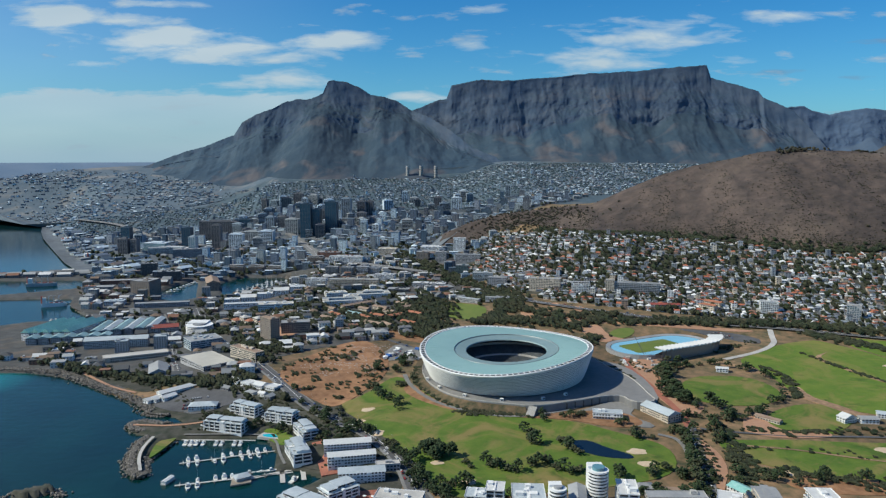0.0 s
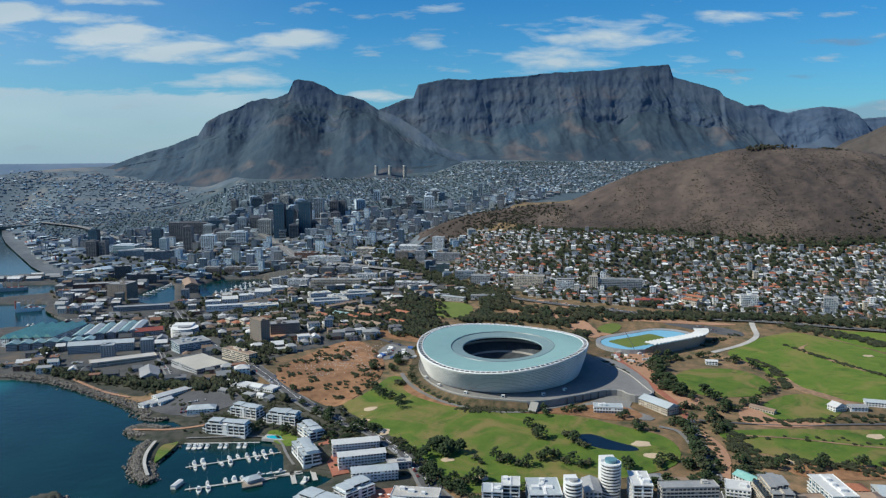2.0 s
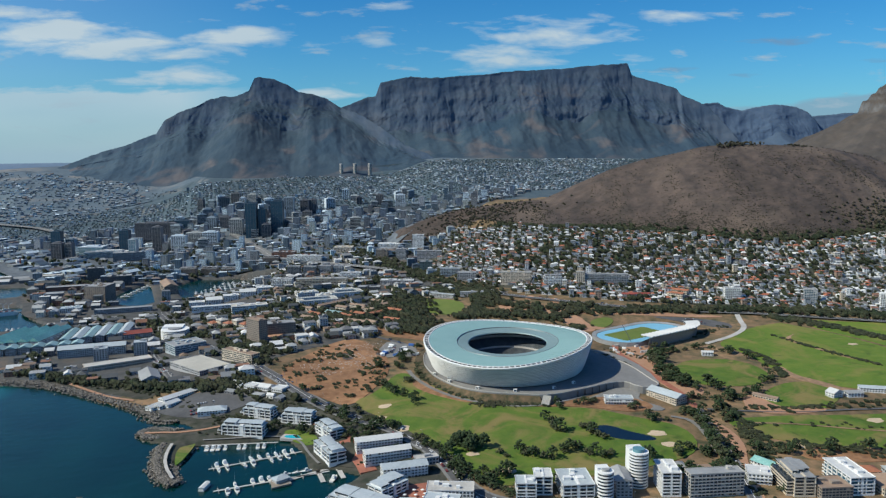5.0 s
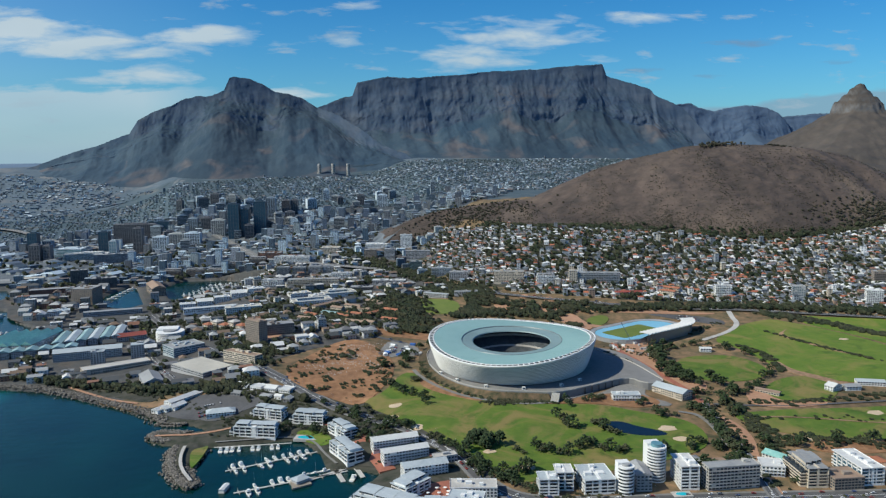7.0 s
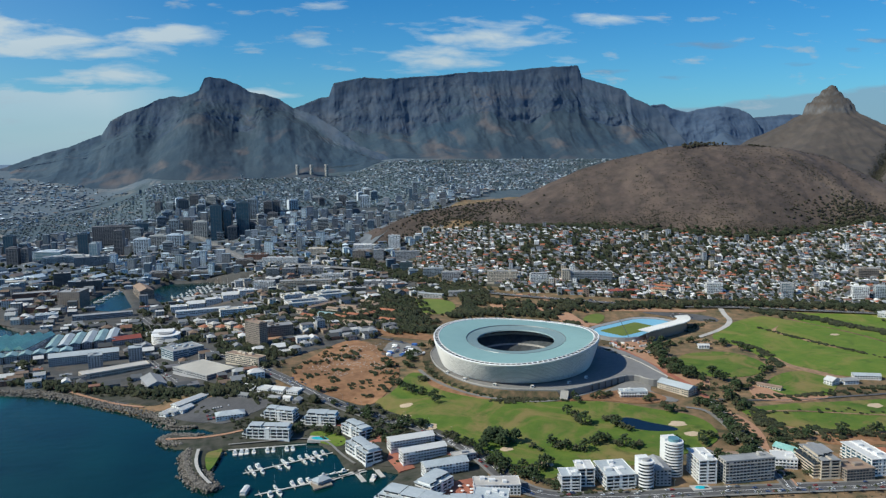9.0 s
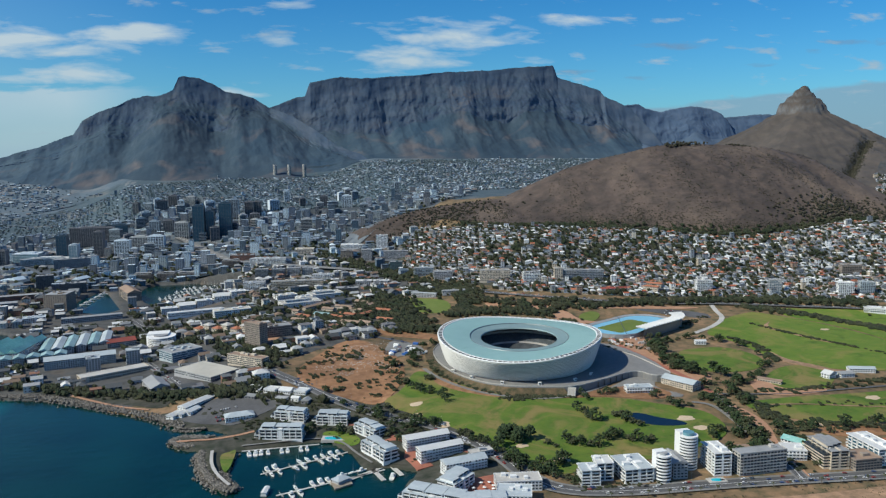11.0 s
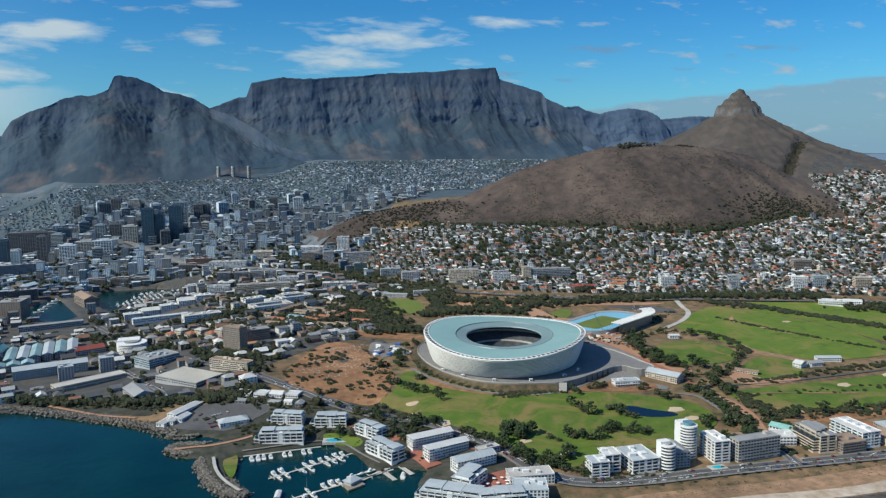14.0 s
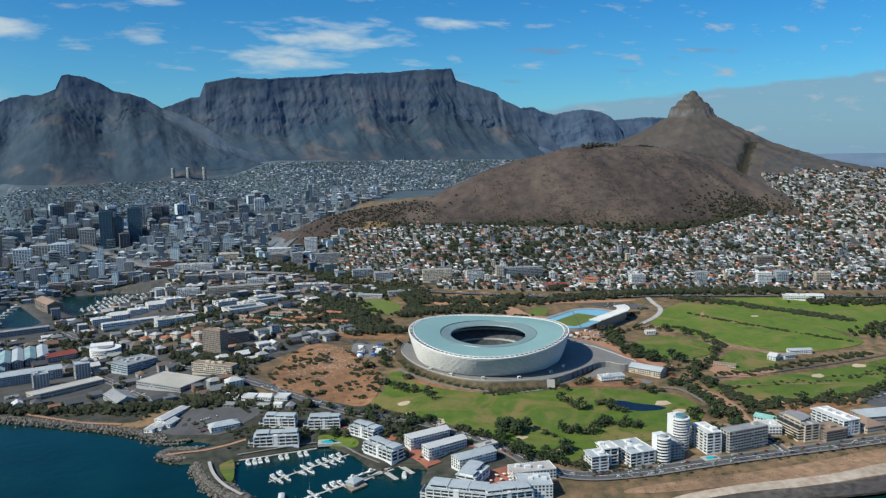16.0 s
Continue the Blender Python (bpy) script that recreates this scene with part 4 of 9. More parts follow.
lay("bare_ground_15", [(361, 876), (377, 882), (378, 850), (392, 836), (434, 836), (433, 821), (376, 819), (347, 831), (339, 849)], M_orange, "orange soil yard beside the lane", "bare ground", lift=0.6)
lay("bare_ground_10", [(590, 1155), (584, 1150), (548, 1122), (569, 1060), (591, 1003), (597, 1006), (575, 1063), (557, 1120)], M_verge, "earth track along the hedge", "bare ground", lift=0.55)
lay("car_park_1", [(-342, 961), (-346, 1004), (-317, 1018), (-277, 988), (-275, 945), (-315, 925)], M_asphalt, "grey asphalt car park by the sea", "car park")
lay("car_park_2", [(-388, 1057), (-450, 1138), (-405, 1170), (-360, 1080)], M_asphalt, "grey asphalt yard", "car park")
lay("car_park_3", [(380, 1290), (520, 1255), (505, 1185), (440, 1255)], M_asphalt, "grey car park behind the athletics stand", "car park", lift=0.3)
lay("car_park_4", [(-91, 1150), (-72, 1204), (-44, 1180), (-30, 1142), (-40, 1106), (-60, 1112), (-82, 1107), (-98, 1127)], M_paving, "pale gravel car park under trees", "car park", round_off=1)
lay("car_park_7", [(-149, 1138), (-134, 1140), (-126, 1106), (-143, 1102)], M_asphalt, "small worn asphalt patch on the soil", "car park", round_off=1)
lay("car_park_5", [(470, 720), (560, 735), (580, 690), (480, 660), (430, 690)], M_asphalt, "grey parking ground behind the apartments", "car park", lift=0.4)
lay("plaza_1", [(-146, 826), (-132, 830), (-106, 750), (-123, 748)], M_brickpave, "red brick paved quay street", "plaza", round_off=0, lift=0.7)
lay("plaza_2", [(-101, 695), (-54, 706), (-34, 700), (-36, 668), (-60, 640), (-120, 672)], M_brickpave, "red brick paved forecourt", "plaza", lift=0.7)
lay("beach_1", [(20, 618), (88, 611), (215, 592), (349, 590), (700, 560), (900, 500), (900, 470), (420, 530), (288, 556), (186, 566), (122, 582), (32, 604)], M_verge, "sandy brown shore verge", "beach", lift=0.5)
lay("beach_2", [(50, 588), (130, 582), (199, 568), (250, 561), (308, 562), (520, 528), (520, 505), (300, 540), (203, 549), (120, 566), (55, 577)], M_beach, "pale shingle beach", "beach", lift=0.75)
lay("beach_3", [(60, 576), (133, 567), (203, 547), (300, 538), (520, 503), (520, 470), (288, 505), (150, 535), (40, 575)], M_kelp, "dark wet rock shelf with kelp", "shore rock", lift=0.9)

BUNKERS = [(-91, 909, 9), (-99, 875, 8), (-77, 837, 12), (24, 719, 9), (-6, 760, 7), (206, 786, 11), (208, 758, 9), (354, 737, 12), (470, 790, 10), (560, 800, 11), (640, 1080, 8)]
for bx, by, br in BUNKERS:
    rim = [(bx + br * (1 + 0.25 * math.sin(3 * k + bx)) * math.cos(k * math.pi / 5), by + 0.7 * br * (1 + 0.2 * math.cos(2 * k + by)) * math.sin(k * math.pi / 5)) for k in range(10)]
    ob = lay("golf_bunker", rim, M_sand, "pale sand golf bunker", "bunker", lift=0.6, kind="")
    ob["group"] = "golf bunkers"
lay("pond", [(134, 808), (150, 816), (163, 812), (176, 795), (198, 780), (200, 768), (168, 772), (144, 788)], M_pond, "dark still golf course pond", "pond", lift=0.55)

# ---- roads ----
COAST_ROAD = [(900, 560), (600, 585), (363, 606), (243, 622), (140, 634), (60, 640), (0, 655), (-24, 690), (-38, 757), (-70, 820), (-110, 868), (-140, 901), (-193, 971), (-238, 1051), (-297, 1138), (-369, 1268), (-448, 1426), (-519, 1596)]
road("road_1", COAST_ROAD, 15, "grey asphalt coast road with pavements", edge=3.5)
GREEN_ROAD = [(235, 618), (257, 711), (273, 808), (281, 850)]
road("road_2", GREEN_ROAD, 9, "grey street between trees", edge=2.5)
road("road_3", [(281, 850), (285, 890), (278, 950), (272, 1017), (262, 1100), (300, 1180)], 9, "red-brown gravel service road", M_brickpave, lines=False)
road("road_4", [(-364, 1043), (-442, 1231), (-511, 1402), (-568, 1529)], 10, "grey harbour street", edge=3)
MAIN_ROAD = [(1100, 1030), (795, 1170), (655, 1235), (523, 1296), (321, 1345), (185, 1440), (98, 1570), (7, 1805), (-115, 2075), (-268, 2230), (-416, 2513)]
road("road_5", MAIN_ROAD, 20, "wide grey main road below the houses", edge=3)
road("road_6", [(417, 1114), (480, 1150), (530, 1200), (545, 1260), (560, 1300)], 9, "pale paved access road", M_concrete, lines=False)
road("road_7", [(-1600, 3330), (-1477, 3274), (-1370, 3223), (-1274, 3134), (-1153, 2972), (-1018, 2855), (-905, 2707), (-814, 2611), (-700, 2540)], 30, "grey elevated motorway", M_paving, lift=7)
road("road_8", [(-520, 2580), (-464, 2489), (-401, 2343), (-345, 2142), (-283, 2019), (-212, 1959), (-133, 1902), (-40, 1840)], 28, "grey flyover road", M_paving, lift=5)
road("path_1", [(-53, 1040), (-46, 1000), (-22, 945), (12, 908), (73, 878), (131, 893), (170, 915), (225, 950)], 6, "pale concrete path round the stadium", M_paving, lift=0.75, lines=False)
road("path_2", [(240, 830), (261, 818), (258, 769), (251, 733)], 6, "pale concrete path past the pond", M_paving, lines=False)
road("path_3", [(-376, 897), (-361, 891), (-333, 888), (-311, 891), (-286, 897)], 5, "orange gravel footpath on the mole", M_orange, lines=False)
road("path_4", [(-627, 1180), (-595, 1171), (-553, 1131), (-503, 1083), (-457, 1041), (-417, 1017)], 5, "orange gravel seaside path", M_orange, lines=False)
road("path_5", [(-331, 850), (-331, 819), (-325, 790), (-310, 757)], 3.5, "pale concrete walkway on the breakwater", M_concrete, lift=2.2, lines=False)
road("path_8", [(322, 801), (377, 791), (419, 774), (470, 758)], 3.5, "sandy track along the fairway", M_verge, lift=0.7, lines=False)
road("road_9", [(292, 846), (334, 834), (379, 827), (409, 824), (447, 824), (489, 822), (576, 820), (700, 822), (900, 800)], 5, "narrow grey lane between the fairways", lines=False)
road("road_10", [(-390, 1290), (-330, 1200), (-270, 1180), (-200, 1250), (-120, 1260), (-50, 1180)], 8, "narrow grey street by the offices", lines=False)

# ---- stadium ----
SX, SY = 87.5, 1038.7
PODIUM = 28.0
stadium = thing("stadium", "large oval stadium with pale aqua roof and white louvred walls", "stadium", pose(SX, SY, PODIUM, 0, 0, -17.8))
SEG = 144
SADDLE = 0.553


def oval(rx, ry, z, wave=0.0, n=SEG):
    """A level or saddle-shaped ring; wave is the rise at the two high sides."""
    return [(rx * math.cos(2 * math.pi * k / n), ry * math.sin(2 * math.pi * k / n), z + wave * math.cos(4 * math.pi * k / n + SADDLE)) for k in range(n)]


def hoops(*rings, closed=False):
    n = len(rings[0])
    faces = [(k * n + i, k * n + (i + 1) % n, (k + 1) * n + (i + 1) % n, (k + 1) * n + i) for k in range(len(rings) - 1) for i in range(n)]
    return Build().add([p for ring_ in rings for p in ring_], faces)


M_louvre = mat("white_louvre_panels", (0.58, 0.57, 0.54), (0.68, 0.67, 0.64), 0.25, 0.55, wide=0.1)
M_membrane = mat("pale_aqua_glass_roof", (0.245, 0.40, 0.385), (0.275, 0.43, 0.415), 0.05, 0.45, wide=0.05)
M_innerroof = mat("grey_mesh_roof", (0.19, 0.275, 0.28), (0.23, 0.315, 0.32), 0.15, 0.5, wide=0.1)
M_bank = mat("planted_bank_soil", (0.035, 0.042, 0.018), (0.16, 0.105, 0.062), 0.12, 0.95, bump=0.4, wide=0.3)
M_gutter = mat("dark_steel_gutter", (0.07, 0.075, 0.08), None, 0.5, 0.6)
# dark base colour paints the shade in the gaps between louvres
M_gapshade = mat("dark_louvre_gap_wall", (0.13, 0.13, 0.13), (0.19, 0.19, 0.19), 0.2, 0.7, wide=0.1)


def wall_at(s):
    """Half axes, height and saddle of the leaning wall; s runs from its foot to the rim."""
    k = s ** 0.85
    return 105.0 + 12.0 * k, 113.0 + 22.3 * k, 1.2 + 33.4 * s, 4.9 * s ** 1.2


ROWS_OF_LOUVRES = 14
for k in range(ROWS_OF_LOUVRES):
    a, b_ = wall_at(k / ROWS_OF_LOUVRES), wall_at((k + 0.66) / ROWS_OF_LOUVRES)
    lo, hi = oval(a[0] + 0.8, a[1] + 0.8, a[2], a[3]), oval(b_[0], b_[1], b_[2], b_[3])
    back_lo = oval(a[0] - 0.4, a[1] - 0.4, a[2], a[3])
    part("louvre_band", hoops(back_lo, lo, hi), M_louvre, stadium, smooth_shade=False)
inner_wall = [oval(wall_at(s)[0] - 0.7, wall_at(s)[1] - 0.7, wall_at(s)[2], wall_at(s)[3]) for s in (0, 0.15, 0.3, 0.5, 0.75, 1)]
part("backing_wall", hoops(oval(101, 109, 0, 0), *inner_wall), M_gapshade, stadium, "wall coloured dark as shade behind the louvres")
part("roof_membrane", hoops(oval(110.2, 128.2, 35.5, 4.8), oval(97, 113, 35.3, 3.6), oval(84, 98.5, 34.5, 2.2), oval(71, 84.5, 33.4, 1.0)), M_membrane, stadium, "pale aqua glass outer roof", True)
part("inner_roof", hoops(oval(70.7, 84.2, 33.1, 1.0), oval(69.6, 83, 32.5, 1.0), oval(55.4, 63.4, 31.0, 0.5), oval(54.4, 62.2, 29.6, 0.5)), M_innerroof, stadium, "grey mesh inner roof edge")
part("inner_roof_line", hoops(oval(71.1, 84.6, 33.5, 1.0), oval(70.9, 84.4, 33.9, 1.0), oval(70.2, 83.7, 33.2, 1.0)), M_steel, stadium, "grey steel edge of the outer roof")
part("roof_gutter", hoops(oval(116.9, 135.1, 34.2, 5.0), oval(109.9, 127.9, 34.6, 4.8)), M_gutter, stadium, "dark open gutter between the rim bars")
part("outer_rim", hoops(oval(116.7, 134.9, 33.9, 5.0), oval(117.6, 135.9, 35.0, 5.0), oval(116.9, 135.2, 36.1, 5.0), oval(115.6, 133.9, 35.8, 5.0)), M_white, stadium, "white rim tube")
part("inner_rim", hoops(oval(110.9, 128.9, 35.3, 4.8), oval(110.7, 128.7, 36.2, 4.8), oval(109.8, 127.8, 36.0, 4.8), oval(109.4, 127.4, 35.4, 4.8)), M_white, stadium, "white rim tube")
for k in range(104):
    a = 2 * math.pi * (k + 0.5) / 104
    c, s = math.cos(a), math.sin(a)
    z = 35.5 + 4.9 * math.cos(2 * a + SADDLE)
    tang = Vector((-117 * s, 135 * c, 0)).normalized() * 0.85
    p, q = Vector((110.2 * c, 128.2 * s, z)), Vector((116.7 * c, 135.0 * s, z))
    up = Vector((0, 0, 0.5))
    bar = Build().add([tuple(w) for w in (p - tang, q - tang, q + tang, p + tang, p - tang + up, q - tang + up, q + tang + up, p + tang + up)],
                      [(4, 5, 6, 7), (0, 1, 5, 4), (2, 3, 7, 6), (1, 2, 6, 5), (3, 0, 4, 7)])
    part("rim_bar", bar, M_white, stadium)
for k in range(72):
    a = 2 * math.pi * k / 72
    c, s, w = math.cos(a), math.sin(a), math.cos(2 * a + SADDLE)
    rib = Build().tube((71 * c, 84.5 * s, 33.45 + w), (97 * c, 113 * s, 35.35 + 3.6 * w), 0.09, sides=4).tube((97 * c, 113 * s, 35.35 + 3.6 * w), (110 * c, 128 * s, 35.55 + 4.8 * w), 0.09, sides=4)
    part("roof_rib", rib, M_membrane, stadium)
for tier, (r0, r1, z0, z1) in enumerate(((40, 60, -4, 6), (61, 76, 8, 17), (78, 100, 20, 29))):
    steps = []
    for k in range(9):
        f0 = k / 9
        rad, zz = r0 + (r1 - r0) * f0, z0 + (z1 - z0) * f0
        nxt = r0 + (r1 - r0) * (k + 1) / 9
        steps += [oval(rad, rad * 1.12, zz), oval(rad, rad * 1.12, zz + (z1 - z0) / 9), oval(nxt, nxt * 1.12, zz + (z1 - z0) / 9)]
    part("seating_tier", hoops(*steps), M_seats, stadium, "grey stepped seating tier")
    part("tier_front", hoops(oval(r0 - 0.3, r0 * 1.12 - 0.3, z0 - 2.5), oval(r0 - 0.3, r0 * 1.12 - 0.3, z0 + 0.6)), M_concrete, stadium, "pale concrete tier front")
turf = Build()
turf.add(oval(40, 45, -4.2), [tuple(range(SEG))])
part("pitch", turf, M_pitch, stadium, "green grass pitch")
part("podium_recess", hoops(oval(100, 108, 0.1), oval(100, 108, 4)), M_gutter, stadium, "dark recess at the wall's foot")

# podium: paved deck, open to a long terrace that runs out past the shaded side
EDGE = [(-30, 1060), (-27, 1023), (-19, 985), (3, 940), (36, 913), (76, 901), (112, 889), (158, 909), (222, 939), (230, 904), (262, 908), (258, 940), (257, 974), (252, 1019), (232, 1062), (222, 1120), (176, 1172), (92, 1196), (10, 1176), (-24, 1122)]
outline = [(x - SX, y - SY) for x, y in rounded(EDGE, 2)]
podium = thing("stadium_podium", "grey paved raised podium round the stadium", "podium", pose(SX, SY, 0))
part("deck", Build().prism(outline, 10, PODIUM), M_podium, podium)
bank_out = []
for x, y in outline:
    r = math.hypot(x, y)
    w = 1.0 if x > 15 and y < -20 else 13.0
    ox, oy = x * (1 + w / r), y * (1 + w / r)
    bank_out.append((ox, oy, float(high(SX + ox, SY + oy)) - 0.3 if w > 2 else 12.0))
bank = part("planted_bank", hoops([(x * 1.001, y * 1.001, PODIUM - (1.5 if not (x > 15 and y < -20) else 16)) for x, y in outline], bank_out), M_bank, podium, "dry planted earth bank")
part("parapet", hoops([(x, y, PODIUM + 0.01) for x, y in outline], [(x, y, PODIUM + 1.1) for x, y in outline], [(x * 0.996, y * 0.996, PODIUM + 1.1) for x, y in outline], [(x * 0.996, y * 0.996, PODIUM) for x, y in outline]), M_concrete, podium, "pale concrete parapet")
flight = Build()
for k in range(14):
    flight.box(-5, -1.5 - 0.9 * k, 8, 5, -0.6 - 0.9 * k, 18.2 - 0.62 * k)
steps_ob = part("stair", flight, M_concrete, podium, "pale concrete stair down from the podium")
steps_ob.matrix_basis = pose(108 - SX, 892 - SY, 9.6, 0, 0, -28)
# piers borrow the dark gutter colour to paint in the retaining wall's shadow
for k in range(7):
    ux, uy = 150 + 11.0 * k, 905 + 5.2 * k
    part("buttress", Build().box(ux - SX - 0.6, uy - SY - 1.4, 12, ux - SX + 0.6, uy - SY + 0.4, PODIUM - 0.2), M_gutter, podium, "pier coloured dark for the retaining wall's shadow")
kiosk = Build().box(-2, -1.6, 0, 2, 1.6, 2.8, 0).box(-2.2, -1.8, 2.8, 2.2, 1.8, 3.1, 0).box(-1.4, -1.66, 0.6, 1.4, -1.6, 2.2, 1)
for ang in (198, 216, 238, 262, 288, 305):
    a = radians(ang)
    kx, ky = 114 * math.cos(a), 128 * math.sin(a)
    k_ob = thing("ticket_kiosk", "small white flat-roofed kiosk on the podium", "kiosk", pose(SX + kx, SY + ky, PODIUM, 0, 0, ang + 90), "podium kiosks")
    part("body", kiosk, [M_white, M_glass], k_ob)

# ---- athletics stadium ----
track = thing("athletics_stadium", "blue running track with a curved white-roofed stand", "athletics track", pose(338, 1182, float(plain(338, 1182)) + 3.5, 0, 0, 28))


def stadium_shape(half, r, n=14):
    pts = [(half + r * math.cos(a), r * math.sin(a)) for a in np.linspace(-math.pi / 2, math.pi / 2, n)]
    return pts + [(-half + r * math.cos(a), r * math.sin(a)) for a in np.linspace(math.pi / 2, 3 * math.pi / 2, n)]


part("track", Build().prism(stadium_shape(41, 42), -8, 0), M_bluetrack, track, "pale blue running track")
part("infield", Build().prism([(-58, -25), (30, -25), (34, -21), (34, 21), (30, 25), (-58, 25), (-62, 21), (-62, -21)], -1, 0.25), M_pitch, track, "green grass infield")
ring_o, ring_i = stadium_shape(41, 50), stadium_shape(41, 43)
c = len(ring_o)
bank = Build()
bank.add([(x, y, 0.1) for x, y in ring_i] + [(x, y, 1.6) for x, y in ring_o] + [(x, y, -6) for x, y in ring_o],
         [(i, (i + 1) % c, c + (i + 1) % c, c + i) for i in range(c)] + [(c + i, c + (i + 1) % c, 2 * c + (i + 1) % c, 2 * c + i) for i in range(c)])
part("seating_bank", bank, M_greyroof, track, "grey stepped seating bank")
stand_line = [(-52 + 7.75 * k, -90.0) for k in range(13)] + [(41, -90 + 8.5 * k) for k in range(1, 8)]


def stand_point(q, r, z):
    """A point of the stand: along the straight, then round the end bend, r metres out from the bend's centre."""
    x, a = q
    return (x + r * math.cos(radians(a)), r * math.sin(radians(a)), z)


for q0, q1 in zip(stand_line, stand_line[1:]):
    mid = ((q0[0] + q1[0]) / 2, (q0[1] + q1[1]) / 2)
    roof = Build().add([stand_point(q0, 45, 12.0), stand_point(mid, 45, 13.4), stand_point(q1, 45, 12.0), stand_point(q0, 67, 12.6), stand_point(mid, 67, 14.2), stand_point(q1, 67, 12.6),
                        stand_point(q0, 45, 11.5), stand_point(q1, 45, 11.5), stand_point(q0, 67, 12.0), stand_point(q1, 67, 12.0)],
                       [(0, 1, 4, 3), (1, 2, 5, 4), (6, 8, 9, 7), (6, 7, 2, 1, 0), (8, 3, 4, 5, 9)])
    part("roof_panel", roof, M_whiteroof, track, "white ridged roof panel")
    rake = Build().add([stand_point(q0, 45, 0.6), stand_point(q1, 45, 0.6), stand_point(q1, 62, 10), stand_point(q0, 62, 10), stand_point(q1, 62, -6), stand_point(q0, 62, -6)], [(0, 1, 2, 3), (3, 2, 4, 5)])
    part("grandstand_bay", rake, M_steel, track, "dark steel grandstand bay")
    part("roof_strut", Build().tube(stand_point(q0, 60, -4), stand_point(q0, 63, 12.4), 0.4, sides=5), M_steel, track)


# ---- buildings ----
TAKEN = []


def window_row(w, d, z, height, sides="fblr", ww=1.7, gap=3.3, out=0.07, skip=0.0, rng=None):
    """One storey's windows on the given sides, set a hand proud of the wall."""
    bld = Build()
    for side in sides:
        length, off = (w, d / 2) if side in "fb" else (d, w / 2)
        k = max(1, int((length - 0.8) / gap))
        for i in range(k):
            if rng and rng.random() < skip:
                continue
            c = (i + 0.5) / k * length - length / 2
            a, b_ = c - ww / 2, c + ww / 2
            if side == "f":
                bld.box(a, -off - out, z, b_, -off + 0.02, z + height)
            elif side == "b":
                bld.box(a, off - 0.02, z, b_, off + out, z + height)
            elif side == "l":
                bld.box(-off - out, a, z, -off + 0.02, b_, z + height)
            else:
                bld.box(off - 0.02, a, z, off + out, b_, z + height)
    return bld


def block(name, label, x, y, yaw, w, d, h, wall=None, roof=None, top="flat", balcony="f", storey=3.1, group="", category="apartment block", glass=None, ww=2.1, gap=3.2, wh=1.7, lift=0.0, plant=True, pitch=0.22, decked=False):
    wall, roof, glass = wall or M_white, roof or M_greyroof, glass or M_glass
    rng = random.Random(int(x * 7 + y * 13))
    TAKEN.append((x, y, 0.55 * max(w, d) + 6))
    ob = thing(name, label, category, pose(x, y, float(high(x, y)) + lift, 0, 0, yaw), group)
    n = max(1, round(h / storey))
    fh = h / n
    if decked:
        # open balcony floors round a dark glazed core
        part("glazing", Build().box(-w / 2 + 1.6, -d / 2 + 1.6, -4, w / 2 - 1.6, d / 2 - 1.6, h), glass, ob)
        for k in range(n + 1):
            e = 0.0 if k < n - 1 else 1.0
            if k == n:
                break
            lip = Build()
            x0, y0, x1, y1 = -w / 2 + e, -d / 2 + e, w / 2 - e, d / 2 - e
            lip.box(x0, y0, k * fh - (4 if k == 0 else 0.3), x1, y1, k * fh)
            for q in ((x0, y0, x1, y0 + 0.2), (x0, y1 - 0.2, x1, y1), (x0, y0 + 0.2, x0 + 0.2, y1 - 0.2), (x1 - 0.2, y0 + 0.2, x1, y1 - 0.2)):
                lip.box(q[0], q[1], k * fh, q[2], q[3], k * fh + 0.95)
            part("balcony_floor", lip, wall, ob)
        for k in range(int(w / 7) + 1):
            px = -w / 2 + 0.5 + (w - 1) * k / max(1, int(w / 7))
            part("pier", Build().box(px - 0.35, -d / 2 + 0.25, -4, px + 0.35, -d / 2 + 1.7, h), wall, ob)
        part("stair_wall", Build().box(-w * 0.05, -d / 2 + 0.3, -4, w * 0.04, d / 2 - 0.3, h + 1.2), wall, ob)
        for k in range(1, int(d / 8)):
            py = -d / 2 + d * k / int(d / 8)
            for px in (-w / 2 + 0.97, w / 2 - 0.97):
                part("pier", Build().box(px - 0.7, py - 0.5, -4, px + 0.7, py + 0.5, h), wall, ob)
        if top == "terrace":
            for k in range(max(1, n - 1)):
                wing = Build()
                wing.box(-w / 2 - 6, -d / 2 + 3, k * fh - (4 if k == 0 else 0.3), -w / 2 - 0.02, d / 2 - 3, k * fh)
                wing.box(-w / 2 - 6, -d / 2 + 3, k * fh, -w / 2 - 0.02, -d / 2 + 3.2, k * fh + 0.95).box(-w / 2 - 6, -d / 2 + 3.2, k * fh, -w / 2 - 5.8, d / 2 - 3, k * fh + 0.95)
                part("end_terrace", wing, wall, ob)
            part("wing_glazing", Build().box(-w / 2 - 4.4, -d / 2 + 4.6, -3, -w / 2 - 0.03, d / 2 - 4.6, (n - 1) * fh - 0.35), glass, ob)
    else:
        part("wall", Build().box(-w / 2, -d / 2, -4, w / 2, d / 2, h), wall, ob)
    for k in range(0 if decked else n):
        part("glazing", window_row(w, d, k * fh + 0.8, min(wh, fh - 1.2), ww=ww, gap=gap, skip=0.08, rng=rng), glass, ob)["kind"] = "stuff"
        if balcony and k:
            slab = Build()
            for s in balcony:
                e = 0.9
